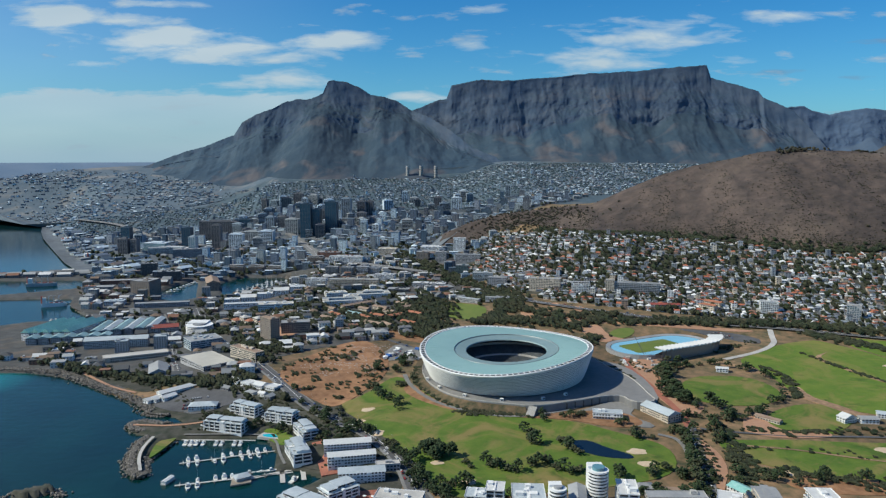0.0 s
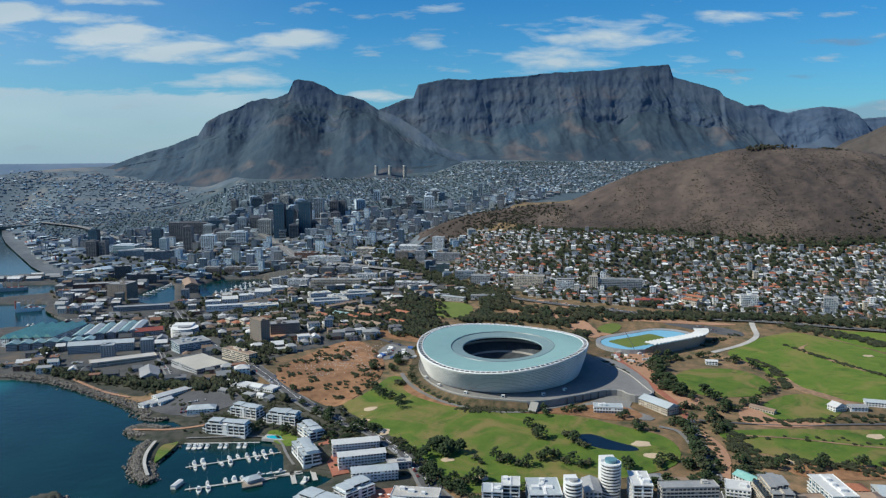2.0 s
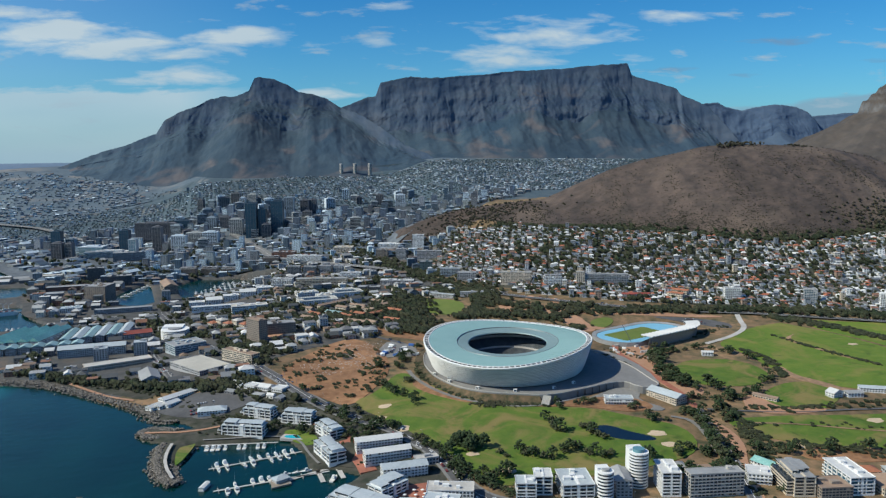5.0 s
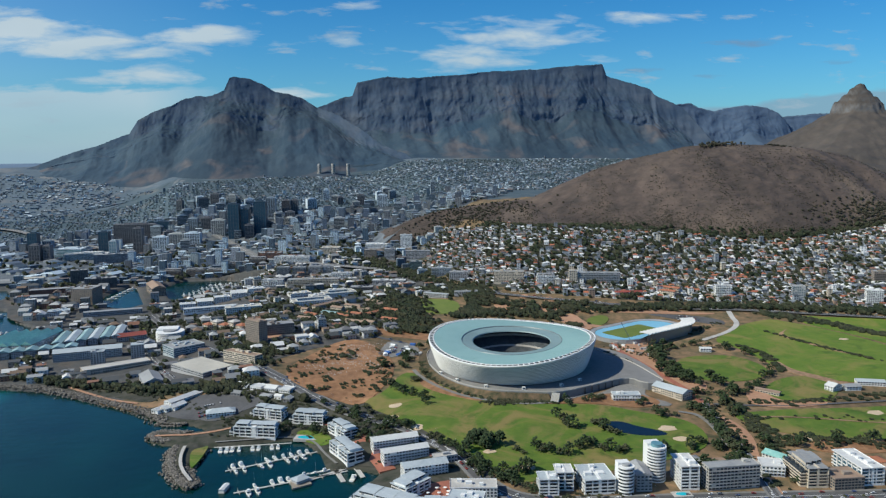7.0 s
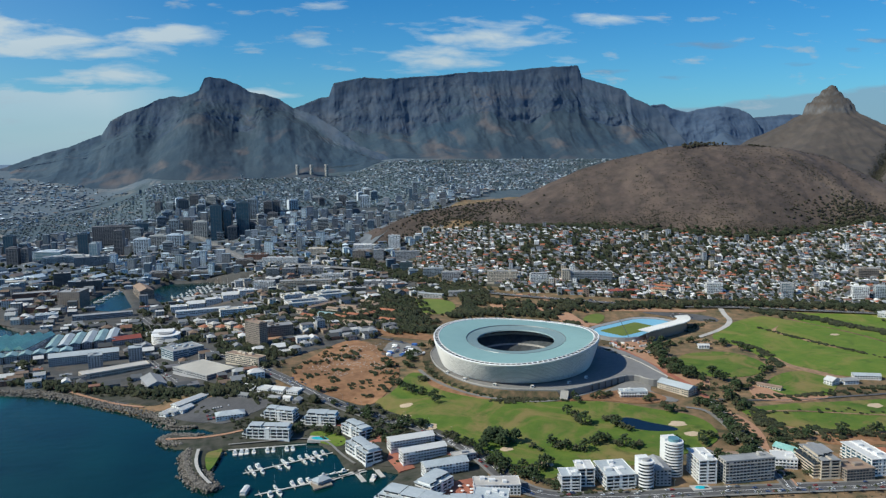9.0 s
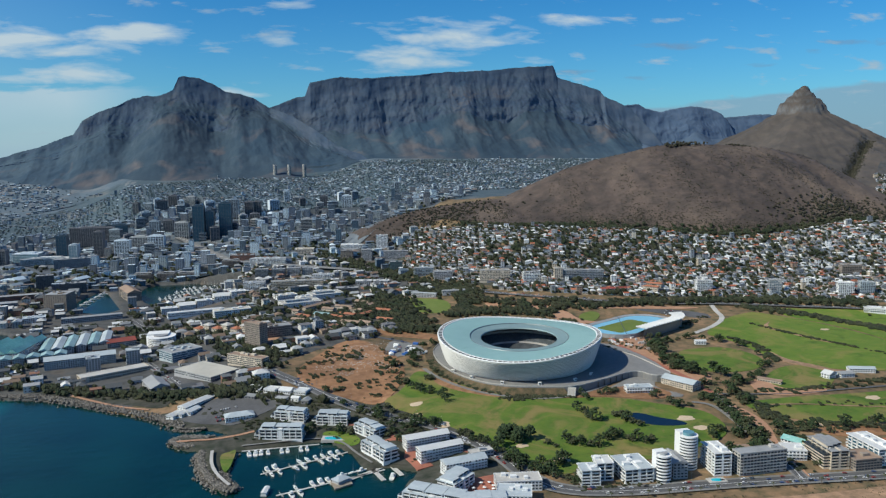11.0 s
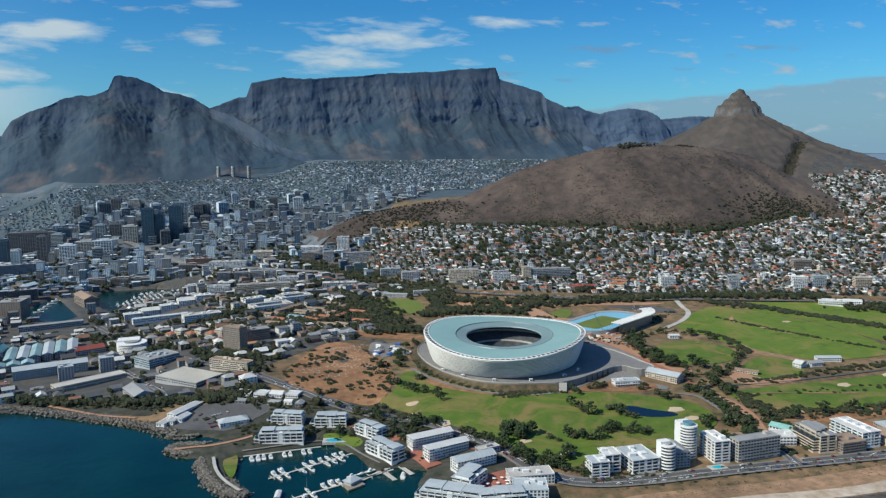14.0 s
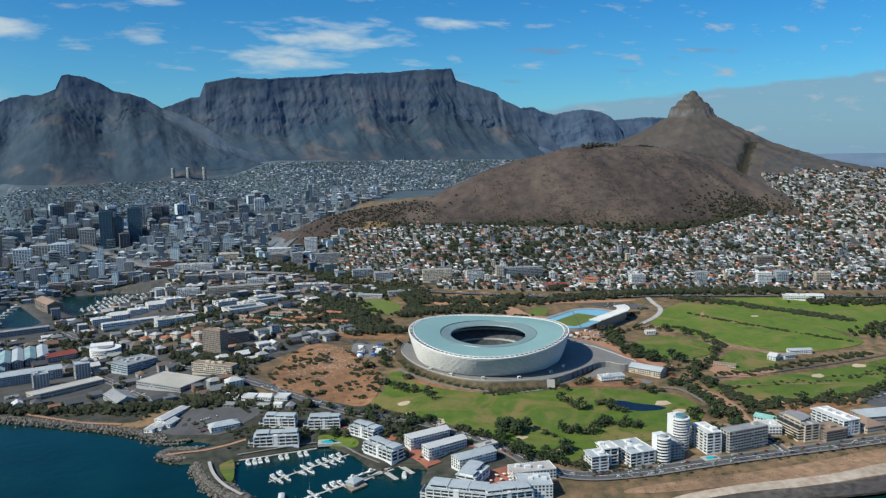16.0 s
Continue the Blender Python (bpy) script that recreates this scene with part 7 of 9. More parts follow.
block("apartment_block", "long brown apartment crescent beside the old harbour", -195, 1668, -4, 110, 18, 20, M_cream, M_greyroof, "flat", "f", group=G5)
block("apartment_block", "long white apartment row beside the yacht basin", -250, 1985, -10, 90, 18, 18, M_white, M_greyroof, "flat", "f", group=G5)
for k in range(5):
    block("basin_apartment", "brown apartment block on the yacht basin's quay", -560 + 54 * k, 2075 + 6 * (k % 2), -4, 44, 20, 20 - 2 * (k % 3), M_brownwall, M_greyroof, "terrace", "f", group="apartments behind the yacht basin", category="apartment block")

# ---- trees ----
ICO = [(0, 0, 1), (0.894, 0, 0.447), (0.276, 0.851, 0.447), (-0.724, 0.526, 0.447), (-0.724, -0.526, 0.447), (0.276, -0.851, 0.447),
       (0.724, 0.526, -0.447), (-0.276, 0.851, -0.447), (-0.894, 0, -0.447), (-0.276, -0.851, -0.447), (0.724, -0.526, -0.447), (0, 0, -1)]
ICO_F = [(0, 1, 2), (0, 2, 3), (0, 3, 4), (0, 4, 5), (0, 5, 1), (1, 6, 2), (2, 7, 3), (3, 8, 4), (4, 9, 5), (5, 10, 1),
         (6, 7, 2), (7, 8, 3), (8, 9, 4), (9, 10, 5), (10, 6, 1), (11, 7, 6), (11, 8, 7), (11, 9, 8), (11, 10, 9), (11, 6, 10)]


def tuft(b, x, y, z, r, rng, flat=0.8, slot=0):
    b.add([(x + r * px * rng.uniform(0.7, 1.25), y + r * py * rng.uniform(0.7, 1.25), z + r * flat * pz * rng.uniform(0.75, 1.2)) for px, py, pz in ICO], ICO_F, slot)


def grow(seed, height, spread, tufts, leaf, trunk=0.32, flat=0.75, low=0.35):
    """A tree: tapered trunk with limbs, crown of many tufts and loose leaf sprays."""
    rng = random.Random(seed)
    t = Build()
    t.tube((0, 0, -1.0), (0.1, 0.05, height * 0.5), trunk, trunk * 0.6, 7)
    for k in range(5):
        a = k * 1.26 + rng.uniform(-0.3, 0.3)
        t.tube((0.08, 0.04, height * rng.uniform(0.25, 0.45)), (spread * 0.55 * math.cos(a), spread * 0.55 * math.sin(a), height * rng.uniform(0.6, 0.8)), trunk * 0.5, trunk * 0.15, 5)
    c = Build()
    for k in range(tufts):
        a, rr = rng.uniform(0, 6.283), spread * math.sqrt(rng.random()) * 0.92
        lobe = 1 + 0.22 * math.sin(3 * a + seed)
        top = height * (low + (1 - low) * rng.uniform(0.25, 1.0) * math.sqrt(max(0.05, 1 - (rr / spread) ** 2)))
        tuft(c, rr * lobe * math.cos(a), rr * lobe * math.sin(a), top, spread * rng.uniform(0.13, 0.27), rng, flat)
    for k in range(int(tufts * 1.6)):
        a, rr = rng.uniform(0, 6.283), spread * math.sqrt(rng.random()) * 1.05
        zz = height * (low * 0.8 + (1.02 - low * 0.8) * rng.random() * math.sqrt(max(0.08, 1 - (rr / spread / 1.06) ** 2)))
        s = spread * 0.06
        p = Vector((rr * math.cos(a), rr * math.sin(a), zz))
        d1, d2 = Vector((rng.uniform(-1, 1), rng.uniform(-1, 1), rng.uniform(-0.5, 0.5))) * s, Vector((rng.uniform(-1, 1), rng.uniform(-1, 1), rng.uniform(-0.5, 0.5))) * s
        c.add([tuple(p - d1), tuple(p + d2), tuple(p + d1), tuple(p - d2)], [(0, 1, 2, 3)])
    return t.mesh("trunk", [M_bark]), c.mesh("crown", [leaf])


SPECIES = [grow(1, 8.0, 4.2, 34, M_leaf), grow(2, 6.5, 3.6, 30, M_leaf), grow(3, 9.5, 4.6, 38, M_leafb), grow(4, 5.0, 3.6, 26, M_leafb, 0.2, 0.8, 0.15), grow(5, 3.2, 3.0, 22, M_leaf, 0.12, 0.8, 0.1), grow(6, 11.0, 5.6, 46, M_leaf, 0.4)]
TREE_LABELS = ["dark green broad-crowned tree beside the grass", "dark rounded tree with dense foliage", "olive-green spreading tree beside a path", "low olive-green bushy tree", "low dark green shrub on dry ground", "large dark green tree with uneven crown"]
trng = random.Random(77)
SHRUBS, BUSHES = [], []


def tree(kind, x, y, scale=1.0, group="park trees"):
    if kind in (3, 4):
        BUSHES.append((x, y))
        if len(BUSHES) > 290:
            SHRUBS.append((x, y, 2.4 * scale))
            return None
    trunk_me, crown_me = SPECIES[kind]
    z = float(high(x, y))
    m = pose(x, y, z, 0, 0, trng.uniform(0, 360)) @ Matrix.Diagonal((scale, scale * trng.uniform(0.9, 1.1), scale * trng.uniform(0.85, 1.1), 1))
    ob = thing("bush" if kind in (3, 4) else "tree", TREE_LABELS[kind], "bush" if kind in (3, 4) else "tree", m, group)
    part("trunk", trunk_me, M_bark, ob)
    part("crown", crown_me, M_leaf, ob)
    return ob



def shrubs(pts, n, spread, size=(1.2, 2.6)):
    a = smooth_line(pts, 3.0)
    for k in range(n):
        p = a[trng.randrange(len(a))]
        SHRUBS.append((float(p[0]) + trng.gauss(0, spread), float(p[1]) + trng.gauss(0, spread), trng.uniform(*size)))


planted = [q for q in zip(outline, bank_out) if not (q[0][0] > 15 and q[0][1] < -20) and q[0][1] < 40]
for k in range(520):
    (ex, ey), (ox, oy, _) = planted[trng.randrange(len(planted))]
    f = trng.uniform(0.15, 1.0)
    SHRUBS.append((SX + ex + (ox - ex) * f + trng.gauss(0, 2), SY + ey + (oy - ey) * f + trng.gauss(0, 2), trng.uniform(1.0, 2.3)))


def clump(x, y, n, spread, kinds=(0, 3, 3), size=(1.1, 1.9), group="park trees"):
    for k in range(n):
        tree(trng.choice(kinds), x + trng.gauss(0, spread), y + trng.gauss(0, spread), trng.uniform(*size), group)


def belt(pts, n, spread, kinds=(0, 1, 2, 3), size=(0.95, 1.6), group="tree belts"):
    a = smooth_line(pts, 3.0)
    for k in range(n):
        p = a[trng.randrange(len(a))]
        x, y = float(p[0]) + trng.gauss(0, spread), float(p[1]) + trng.gauss(0, spread)
        tree(trng.choice(kinds), x, y, trng.uniform(*size), group)


clump(-8, 778, 26, 7.0, (5, 5, 0), (1.05, 1.35), "great fig tree clump")
for cx, cy, n in ((25, 752, 2), (44, 756, 3), (56, 753, 2), (70, 744, 3), (91, 754, 4), (106, 759, 3), (117, 743, 3), (132, 740, 3), (93, 818, 2), (101, 802, 3), (94, 834, 2), (5, 707, 3), (23, 711, 3), (-6, 709, 2), (169, 726, 2)):
    clump(cx, cy, n, 3.5, group="fairway trees")
for cx, cy, n in ((-85, 961, 2), (-75, 948, 2), (-66, 936, 2), (-57, 924, 2), (-53, 904, 1), (-89, 985, 3), (-58, 991, 3), (-41, 1025, 2), (-65, 1057, 3), (-88, 1061, 3), (119, 877, 2), (146, 880, 2), (166, 883, 3), (126, 864, 1)):
    clump(cx, cy, n, 3.5, group="fairway trees")
shrubs([(286, 840), (272, 770), (258, 700), (246, 640)], 130, 5.0, (1.2, 2.6))
shrubs([(318, 840), (310, 780), (302, 720), (286, 660)], 160, 6.0, (1.2, 2.8))
shrubs([(15, 652), (60, 655), (110, 650)], 60, 4.0, (0.9, 1.8))
# dark tree belt between the athletics stand and the round field
belt([(341, 1098), (307, 1038), (284, 975), (288, 938), (313, 913)], 26, 4.0, (0, 2, 3, 5), (0.8, 1.25))
belt([(323, 1067), (365, 1082), (403, 1091)], 10, 3.5, (0, 2, 3), (0.8, 1.2))
belt([(271, 887), (304, 875)], 8, 4.0, (0, 2, 3), (0.9, 1.3))
shrubs([(263, 1096), (286, 1073), (297, 1041)], 46, 9.0, (0.8, 2.0))
shrubs([(387, 1150), (438, 1175), (500, 1213)], 60, 5.0, (1.2, 2.8))
belt([(186, 690), (212, 678), (232, 690)], 12, 5.0, (5, 0), (0.9, 1.2), group="trees behind the apartments")
for cx, cy, n in ((206, 855, 2), (214, 841, 3), (225, 819, 3), (256, 837, 3), (211, 819, 2), (133, 811, 3), (136, 791, 3), (148, 781, 1), (221, 746, 2), (235, 729, 3), (257, 754, 3), (262, 801, 3), (266, 835, 3)):
    clump(cx, cy, n, 4, group="pond and path trees")
belt([(-139, 920), (-103, 867), (-64, 819), (-37, 763), (-16, 702), (30, 682), (60, 690)], 60, 4.0, (0, 3, 3, 3), group="roadside trees")
belt([(-193, 983), (-165, 930), (-136, 872), (-100, 835)], 30, 4.5, (0, 1, 3), group="roadside trees")
shrubs([(14, 895), (60, 888), (100, 890)], 101, 3.5)
belt([(330, 1085), (300, 1030), (290, 985), (296, 945), (316, 912), (345, 905)], 42, 6.0, (0, 2, 5), (1.0, 1.6), "dense trees round the oval")
belt([(342, 1080), (375, 1089), (409, 1075), (444, 1045), (446, 1000), (437, 960), (425, 922), (381, 895)], 22, 5.0, (0, 1, 3), group="dense trees round the oval")
belt([(313, 865), (346, 880), (381, 888)], 20, 5, (0, 1, 3))
belt([(284, 880), (266, 800), (252, 740), (240, 690)], 30, 4.0, (0, 1, 2), group="street trees")
belt([(310, 850), (300, 780), (294, 720), (276, 650)], 34, 4.5, (0, 3, 3), group="street trees")
shrubs([(547, 1143), (562, 1088), (580, 1036), (605, 984), (628, 935), (655, 890)], 150, 2.5)
shrubs([(456, 1072), (466, 1034), (464, 994), (448, 947)], 90, 4.0, (1.5, 3.2))
shrubs([(598, 1245), (655, 1200), (698, 1141), (721, 1080), (753, 1028), (763, 987)], 420, 6.5, (2.2, 4.2))
shrubs([(320, 795), (380, 790), (470, 770), (560, 765), (640, 790)], 60, 6.0)
shrubs([(300, 770), (340, 735), (420, 705), (520, 725), (640, 735)], 240, 8.0, (1.5, 3.4))
belt([(210, 735), (262, 722), (320, 728), (370, 720), (445, 724), (520, 715)], 52, 5.0, (0, 3, 3, 4), group="trees behind the apartments")
shrubs([(340, 840), (410, 833), (470, 838), (540, 838), (620, 835)], 120, 4.5, (1.5, 3.2))
belt([(-45, 790), (-30, 735), (-5, 690), (20, 672)], 26, 4.0, (0, 3, 1), group="roadside trees")
belt([(-280, 905), (-240, 892), (-215, 880), (-180, 868)], 22, 5.0, (0, 3, 4), group="garden trees")
belt([(-140, 845), (-125, 815), (-100, 800)], 12, 4.0, (0, 3), group="garden trees")
shrubs([(-300, 880), (-270, 895), (-350, 1000)], 30, 5.0)
shrubs([(-560, 1150), (-490, 1100), (-430, 1062), (-380, 1035), (-330, 1035), (-280, 1015), (-255, 985)], 420, 9.0, (1.2, 2.8))
shrubs([(-296, 930), (-262, 915), (-222, 935), (-200, 965)], 90, 4.0, (1.2, 2.4))
BARE = [(-238, 1064), (-190, 1154), (-153, 1212), (-117, 1222), (-77, 1120), (-80, 1021), (-115, 945), (-165, 955)]
placed = 0
for k in range(900):
    bx, by = trng.uniform(-230, -80), trng.uniform(945, 1215)
    if placed < 170 and inside(BARE, bx, by) and float(fbm(np.array([bx / 45.0]), np.array([by / 45.0]), 21)[0]) > 0.47:
        tree(trng.choice((3, 4, 4, 4)), bx, by, trng.uniform(0.5, 1.4), "bushes on bare ground")
        placed += 1
belt([(60, 1140), (-20, 1170), (-55, 1110), (-62, 1060)], 26, 6, (0, 1, 3), group="trees behind the stadium")

# ---- woods and scrub nobody could count ----
frng = random.Random(9)
woods = Build()
far_crowns = Build()
BELTS_FAR = [([(816, 1178), (713, 1228), (627, 1268), (530, 1300), (420, 1312), (362, 1306), (255, 1322)], 420, 11), ([(230, 1290), (160, 1330), (80, 1345)], 150, 16), ([(250, 1240), (215, 1180), (140, 1200), (60, 1220), (-20, 1260)], 130, 10),
             ([(-218, 1616), (-135, 1600), (-69, 1540), (-46, 1444), (-52, 1307), (-30, 1250)], 330, 24), ([(-111, 1299), (-145, 1393), (-186, 1402), (-220, 1330)], 150, 24), ([(-25, 1590), (33, 1596), (100, 1540), (140, 1460)], 240, 16),
             ([(-115, 2060), (-57, 1900), (7, 1790), (81, 1620), (150, 1480)], 200, 14), ([(110, 1430), (100, 1370), (60, 1335)], 80, 9), ([(820, 1120), (980, 1040), (1150, 940)], 150, 18), ([(-330, 1300), (-300, 1180), (-260, 1100)], 90, 14),
             ([(-540, 1560), (-480, 1420), (-400, 1290)], 60, 10), ([(700, 905), (820, 940), (950, 880)], 90, 14),
             ([(229, 1935), (360, 1822), (500, 1806), (555, 1764), (669, 1694), (765, 1612), (886, 1580), (1013, 1592), (1214, 1610)], 420, 10), ([(-610, 1165), (-540, 1125), (-470, 1090), (-420, 1070), (-380, 1040), (-300, 1040)], 150, 9),
             ([(300, 1345), (200, 1350), (150, 1400), (60, 1560)], 160, 12), ([(-260, 1040), (-300, 1020), (-330, 1025)], 40, 7),
             ([(-430, 1500), (-350, 1440), (-260, 1520), (-180, 1450)], 150, 38), ([(-300, 1620), (-200, 1640), (-120, 1700), (-40, 1740)], 170, 22), ([(-420, 1330), (-340, 1350), (-260, 1400)], 90, 22), ([(-500, 1600), (-430, 1690), (-300, 1800)], 70, 16), ([(60, 1720), (20, 1850), (-60, 1960)], 120, 14), ([(-215, 1340), (-150, 1400), (-104, 1402), (-45, 1480)], 110, 20), ([(-45, 1575), (-7, 1508), (-10, 1389), (-2, 1280), (-48, 1259)], 160, 18), ([(-330, 1215), (-275, 1190), (-240, 1150)], 60, 12)]
for pts, n, spread in BELTS_FAR:
    a = smooth_line(pts, 4.0)
    for k in range(int(n * 1.6)):
        p = a[frng.randrange(len(a))]
        TREES_FAR.append((float(p[0]) + frng.gauss(0, spread), float(p[1]) + frng.gauss(0, spread * 0.7), None, frng.uniform(2.8, 5.2)))
MARINA = [(-290, 868), (-215, 866), (-186, 850), (-150, 770), (-75, 740), (-52, 720), (-44, 790), (-85, 858), (-140, 895), (-190, 960), (-235, 1010), (-275, 940)]
near_taken = [q for q in TAKEN if q[0] < -20 and q[1] < 1020]
for k in range(900):
    x, y = frng.uniform(-290, -44), frng.uniform(720, 1010)
    if inside(MARINA, x, y) and all(math.hypot(x - q[0], y - q[1]) > q[2] * 0.72 for q in near_taken):
        SHRUBS.append((x, y, frng.uniform(0.8, 2.0)))
pts = np.array([(q[0], q[1]) for q in TREES_FAR])
zs = high(pts[:, 0], pts[:, 1])
dry = ~wet(pts[:, 0], pts[:, 1]) & (np.hypot((pts[:, 0] - SX) / 140, (pts[:, 1] - SY) / 152) > 1)
for (x, y, _, r), z, ok in zip(TREES_FAR, zs.tolist(), dry.tolist()):
    if not ok:
        continue
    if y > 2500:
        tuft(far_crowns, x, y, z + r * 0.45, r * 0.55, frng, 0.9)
        continue
    tuft(woods, x, y, z + r * 1.0, r * 0.85, frng, 1.0)
    if y < 2300:
        tuft(woods, x + r * 0.6, y - r * 0.3, z + r * 0.8, r * 0.6, frng, 0.9)
        tuft(woods, x - r * 0.5, y + r * 0.2, z + r * 1.35, r * 0.55, frng, 0.9)
for (x, y, r), z in zip(SHRUBS, high([q[0] for q in SHRUBS], [q[1] for q in SHRUBS]).tolist()):
    tuft(woods, x, y, z + r * 0.5, r, frng, 0.85)
    tuft(woods, x + r * 0.7, y - r * 0.4, z + r * 0.45, r * 0.7, frng, 0.85)
    tuft(woods, x - r * 0.6, y + r * 0.3, z + r * 0.8, r * 0.6, frng, 0.85)
setting("town_trees", woods, M_wood_far, "dark green street and garden trees among the houses", "trees", "stuff")
setting("far_town_trees", far_crowns, M_hazyleaf, "trees in haze-blue green among the far houses", "trees", "stuff")
scrub = Build()
sx_, sy_ = np.random.default_rng(4).uniform((20, 1560), (1400, 2060), (6500, 2)).T
sz_ = hill(sx_, sy_)
okh = (sz_ > plain(sx_, sy_) + 3) & (fbm(sx_ / 90, sy_ / 90, 33) > 0.46)
for x, y, z in zip(sx_[okh].tolist(), sy_[okh].tolist(), sz_[okh].tolist()):
    r = frng.uniform(0.7, 1.9)
    tuft(scrub, x, y, z + r * 0.3, r, frng, 0.7)
for k in range(90):
    x = frng.gauss(905, 34)
    y = frng.gauss(1990, 8)
    r = frng.uniform(2.5, 4.2)
    tuft(scrub, x, y, float(hill(x, y)) + r * 1.5, r, frng, 0.8)
for k in range(60):
    x, y, r = frng.gauss(1080, 22), frng.gauss(1985, 8), frng.uniform(2, 3.2)
    tuft(scrub, x, y, float(hill(x, y)) + r, r, frng, 0.8)
spots = []
for k in range(500):
    spots.append((frng.gauss(1130, 75), frng.gauss(1640, 28), frng.uniform(2, 4), 0.6, 0.8))
for k in range(900):
    spots.append((frng.gauss(190, 90), frng.gauss(2030, 40), frng.uniform(1.5, 3.5), 0.6, 0.8))
gully = smooth_line(GULLY, 4.0)
for k in range(2600):
    p = gully[frng.randrange(len(gully))]
    spots.append((float(p[0]) + frng.gauss(0, 10), float(p[1]) + frng.gauss(0, 10), frng.uniform(1.2, 2.6), 0.4, 0.7))
for k in range(7000):
    x = frng.uniform(240, 1260)
    fy = float(np.interp(x, FOOT_X, FOOT_Y))
    spots.append((x, fy + 6 + abs(frng.gauss(0, 26 + 16 * math.sin(x / 90))), frng.uniform(0.8, 1.9), 0.2, 0.55))
for x0, y0, x1, y1, n in ((700, 1950, 640, 1720, 260), (830, 1930, 800, 1640, 300), (960, 1900, 1000, 1640, 260), (1120, 1900, 1150, 1650, 260), (560, 1950, 520, 1830, 160), (380, 1990, 330, 1880, 220)):
    for k in range(n):
        f = frng.random()
        spots.append((x0 + (x1 - x0) * f + frng.gauss(0, 14), y0 + (y1 - y0) * f + frng.gauss(0, 14), frng.uniform(0.7, 1.8), 0.3, 0.7))
for (x, y, r, lift, flat_), z in zip(spots, high([q[0] for q in spots], [q[1] for q in spots]).tolist()):
    tuft(scrub, x, y, z + r * lift, r, frng, flat_)
setting("hill_scrub", scrub, M_hillscrub, "dark bushes dotted over the brown hill", "scrub", "stuff")

# ---- rock armour along the shore ----
rocks = Build()
rrng = random.Random(3)
for pts, n, spread, up in (([(-760, 1145), (-627, 1140), (-577, 1122), (-542, 1102), (-496, 1064), (-453, 1032), (-419, 1003), (-394, 976), (-372, 948)], 2300, 8.0, 3.6),
                           ([(-311, 768), (-318, 800), (-338, 840), (-340, 862), (-352, 872)], 10, 2.0, 2.0),
                           ([(-303, 752), (-322, 760), (-336, 790), (-344, 830), (-346, 858)], 1300, 6.0, 2.6), ([(-306, 757), (-316, 790), (-315, 815), (-308, 845)], 420, 3.5, 2.2),
                           ([(-356, 878), (-372, 890), (-380, 905), (-366, 914), (-336, 903)], 700, 6.0, 2.8), ([(-345, 935), (-366, 936), (-380, 946)], 160, 4.0, 2.4),
                           ([(-420, 708), (-385, 722), (-365, 706)], 260, 6.0, 2.4), ([(520, 490), (300, 532), (150, 555), (60, 585)], 420, 7.0, 1.5)):
    a = smooth_line(pts, 2.0)
    for k in range(n):
        p = a[rrng.randrange(len(a))]
        s = rrng.uniform(0.7, 2.0)
        off = rrng.gauss(0, spread * 0.6)
        x, y = float(p[0]) + off * 0.6 + rrng.gauss(0, 1.5), float(p[1]) + off * 0.8
        zz = float(plain(x, y)) if not bool(wet(np.array([x]), np.array([y]))[0]) else rrng.uniform(-0.6, 0.9)
        tuft(rocks, x, y, min(zz, up) + s * 0.2, s, rrng, 0.75)
debris = Build()
for k in range(520):
    cx, cy = rrng.choice([(-118, 1085), (-112, 1120), (-140, 1130), (-105, 1060), (-150, 1090), (-125, 1160), (-170, 1120), (-100, 1180), (-140, 1180), (-160, 1050), (-190, 1080)])
    x, y, r = rrng.gauss(cx, 11), rrng.gauss(cy, 9), rrng.uniform(0.3, 1.1)
    tuft(debris, x, y, float(plain(x, y)) + 0.4, r, rrng, 0.5)
setting("rubble", debris, M_concrete, "pale broken rubble on the red soil", "rubble", "stuff")
setting("rock_armour", rocks, M_boulder, "grey boulders heaped along the sea wall", "rocks", "stuff")
lay("bare_ground_11", [(150, 1395), (215, 1345), (330, 1318), (520, 1275), (520, 1262), (330, 1300), (200, 1325), (140, 1370)], M_orange, "orange soil verge of the main road", "bare ground", lift=0.4)
for k, (nm, poly, m, lb, ct) in enumerate((
        ("bare_ground_33", [(139, 1396), (158, 1405), (169, 1386), (149, 1364)], M_orange, "orange soil island beside the road junction", "bare ground"),
        ("bare_ground_34", [(245, 1406), (262, 1391), (251, 1370), (235, 1381)], M_orange, "orange soil bank beside the main road", "bare ground"),
        ("bare_ground_35", [(204, 1437), (219, 1432), (213, 1408), (197, 1413)], M_orange, "small orange soil bank beside the road", "bare ground"),
        ("bare_ground_36", [(217, 1338), (232, 1342), (240, 1308), (267, 1280), (264, 1240), (238, 1279), (222, 1294)], M_orange, "orange track of bare soil through dark shrubs", "bare ground"),
        ("bare_ground_37", [(904, 1196), (978, 1180), (954, 1159), (909, 1174)], M_sand, "dry tan field beside the houses", "field"),
        ("car_park_17", [(862, 1158), (893, 1130), (865, 1092), (838, 1108)], M_asphalt, "grey car park beside the white club hall", "car park"))):
    lay(nm, poly, m, lb, ct, lift=0.52 + 0.01 * k)
lay("bare_ground_12", [(250, 1300), (262, 1235), (300, 1215), (300, 1228), (275, 1250), (268, 1305)], M_orange, "orange gravel track by the roundabout", "bare ground", lift=0.5)
lay("bare_ground_13", [(-130, 1300), (-60, 1290), (-20, 1240), (30, 1195), (0, 1180), (-60, 1225), (-120, 1260)], M_dirt, "dry brown soil under trees", "bare ground", lift=0.2)
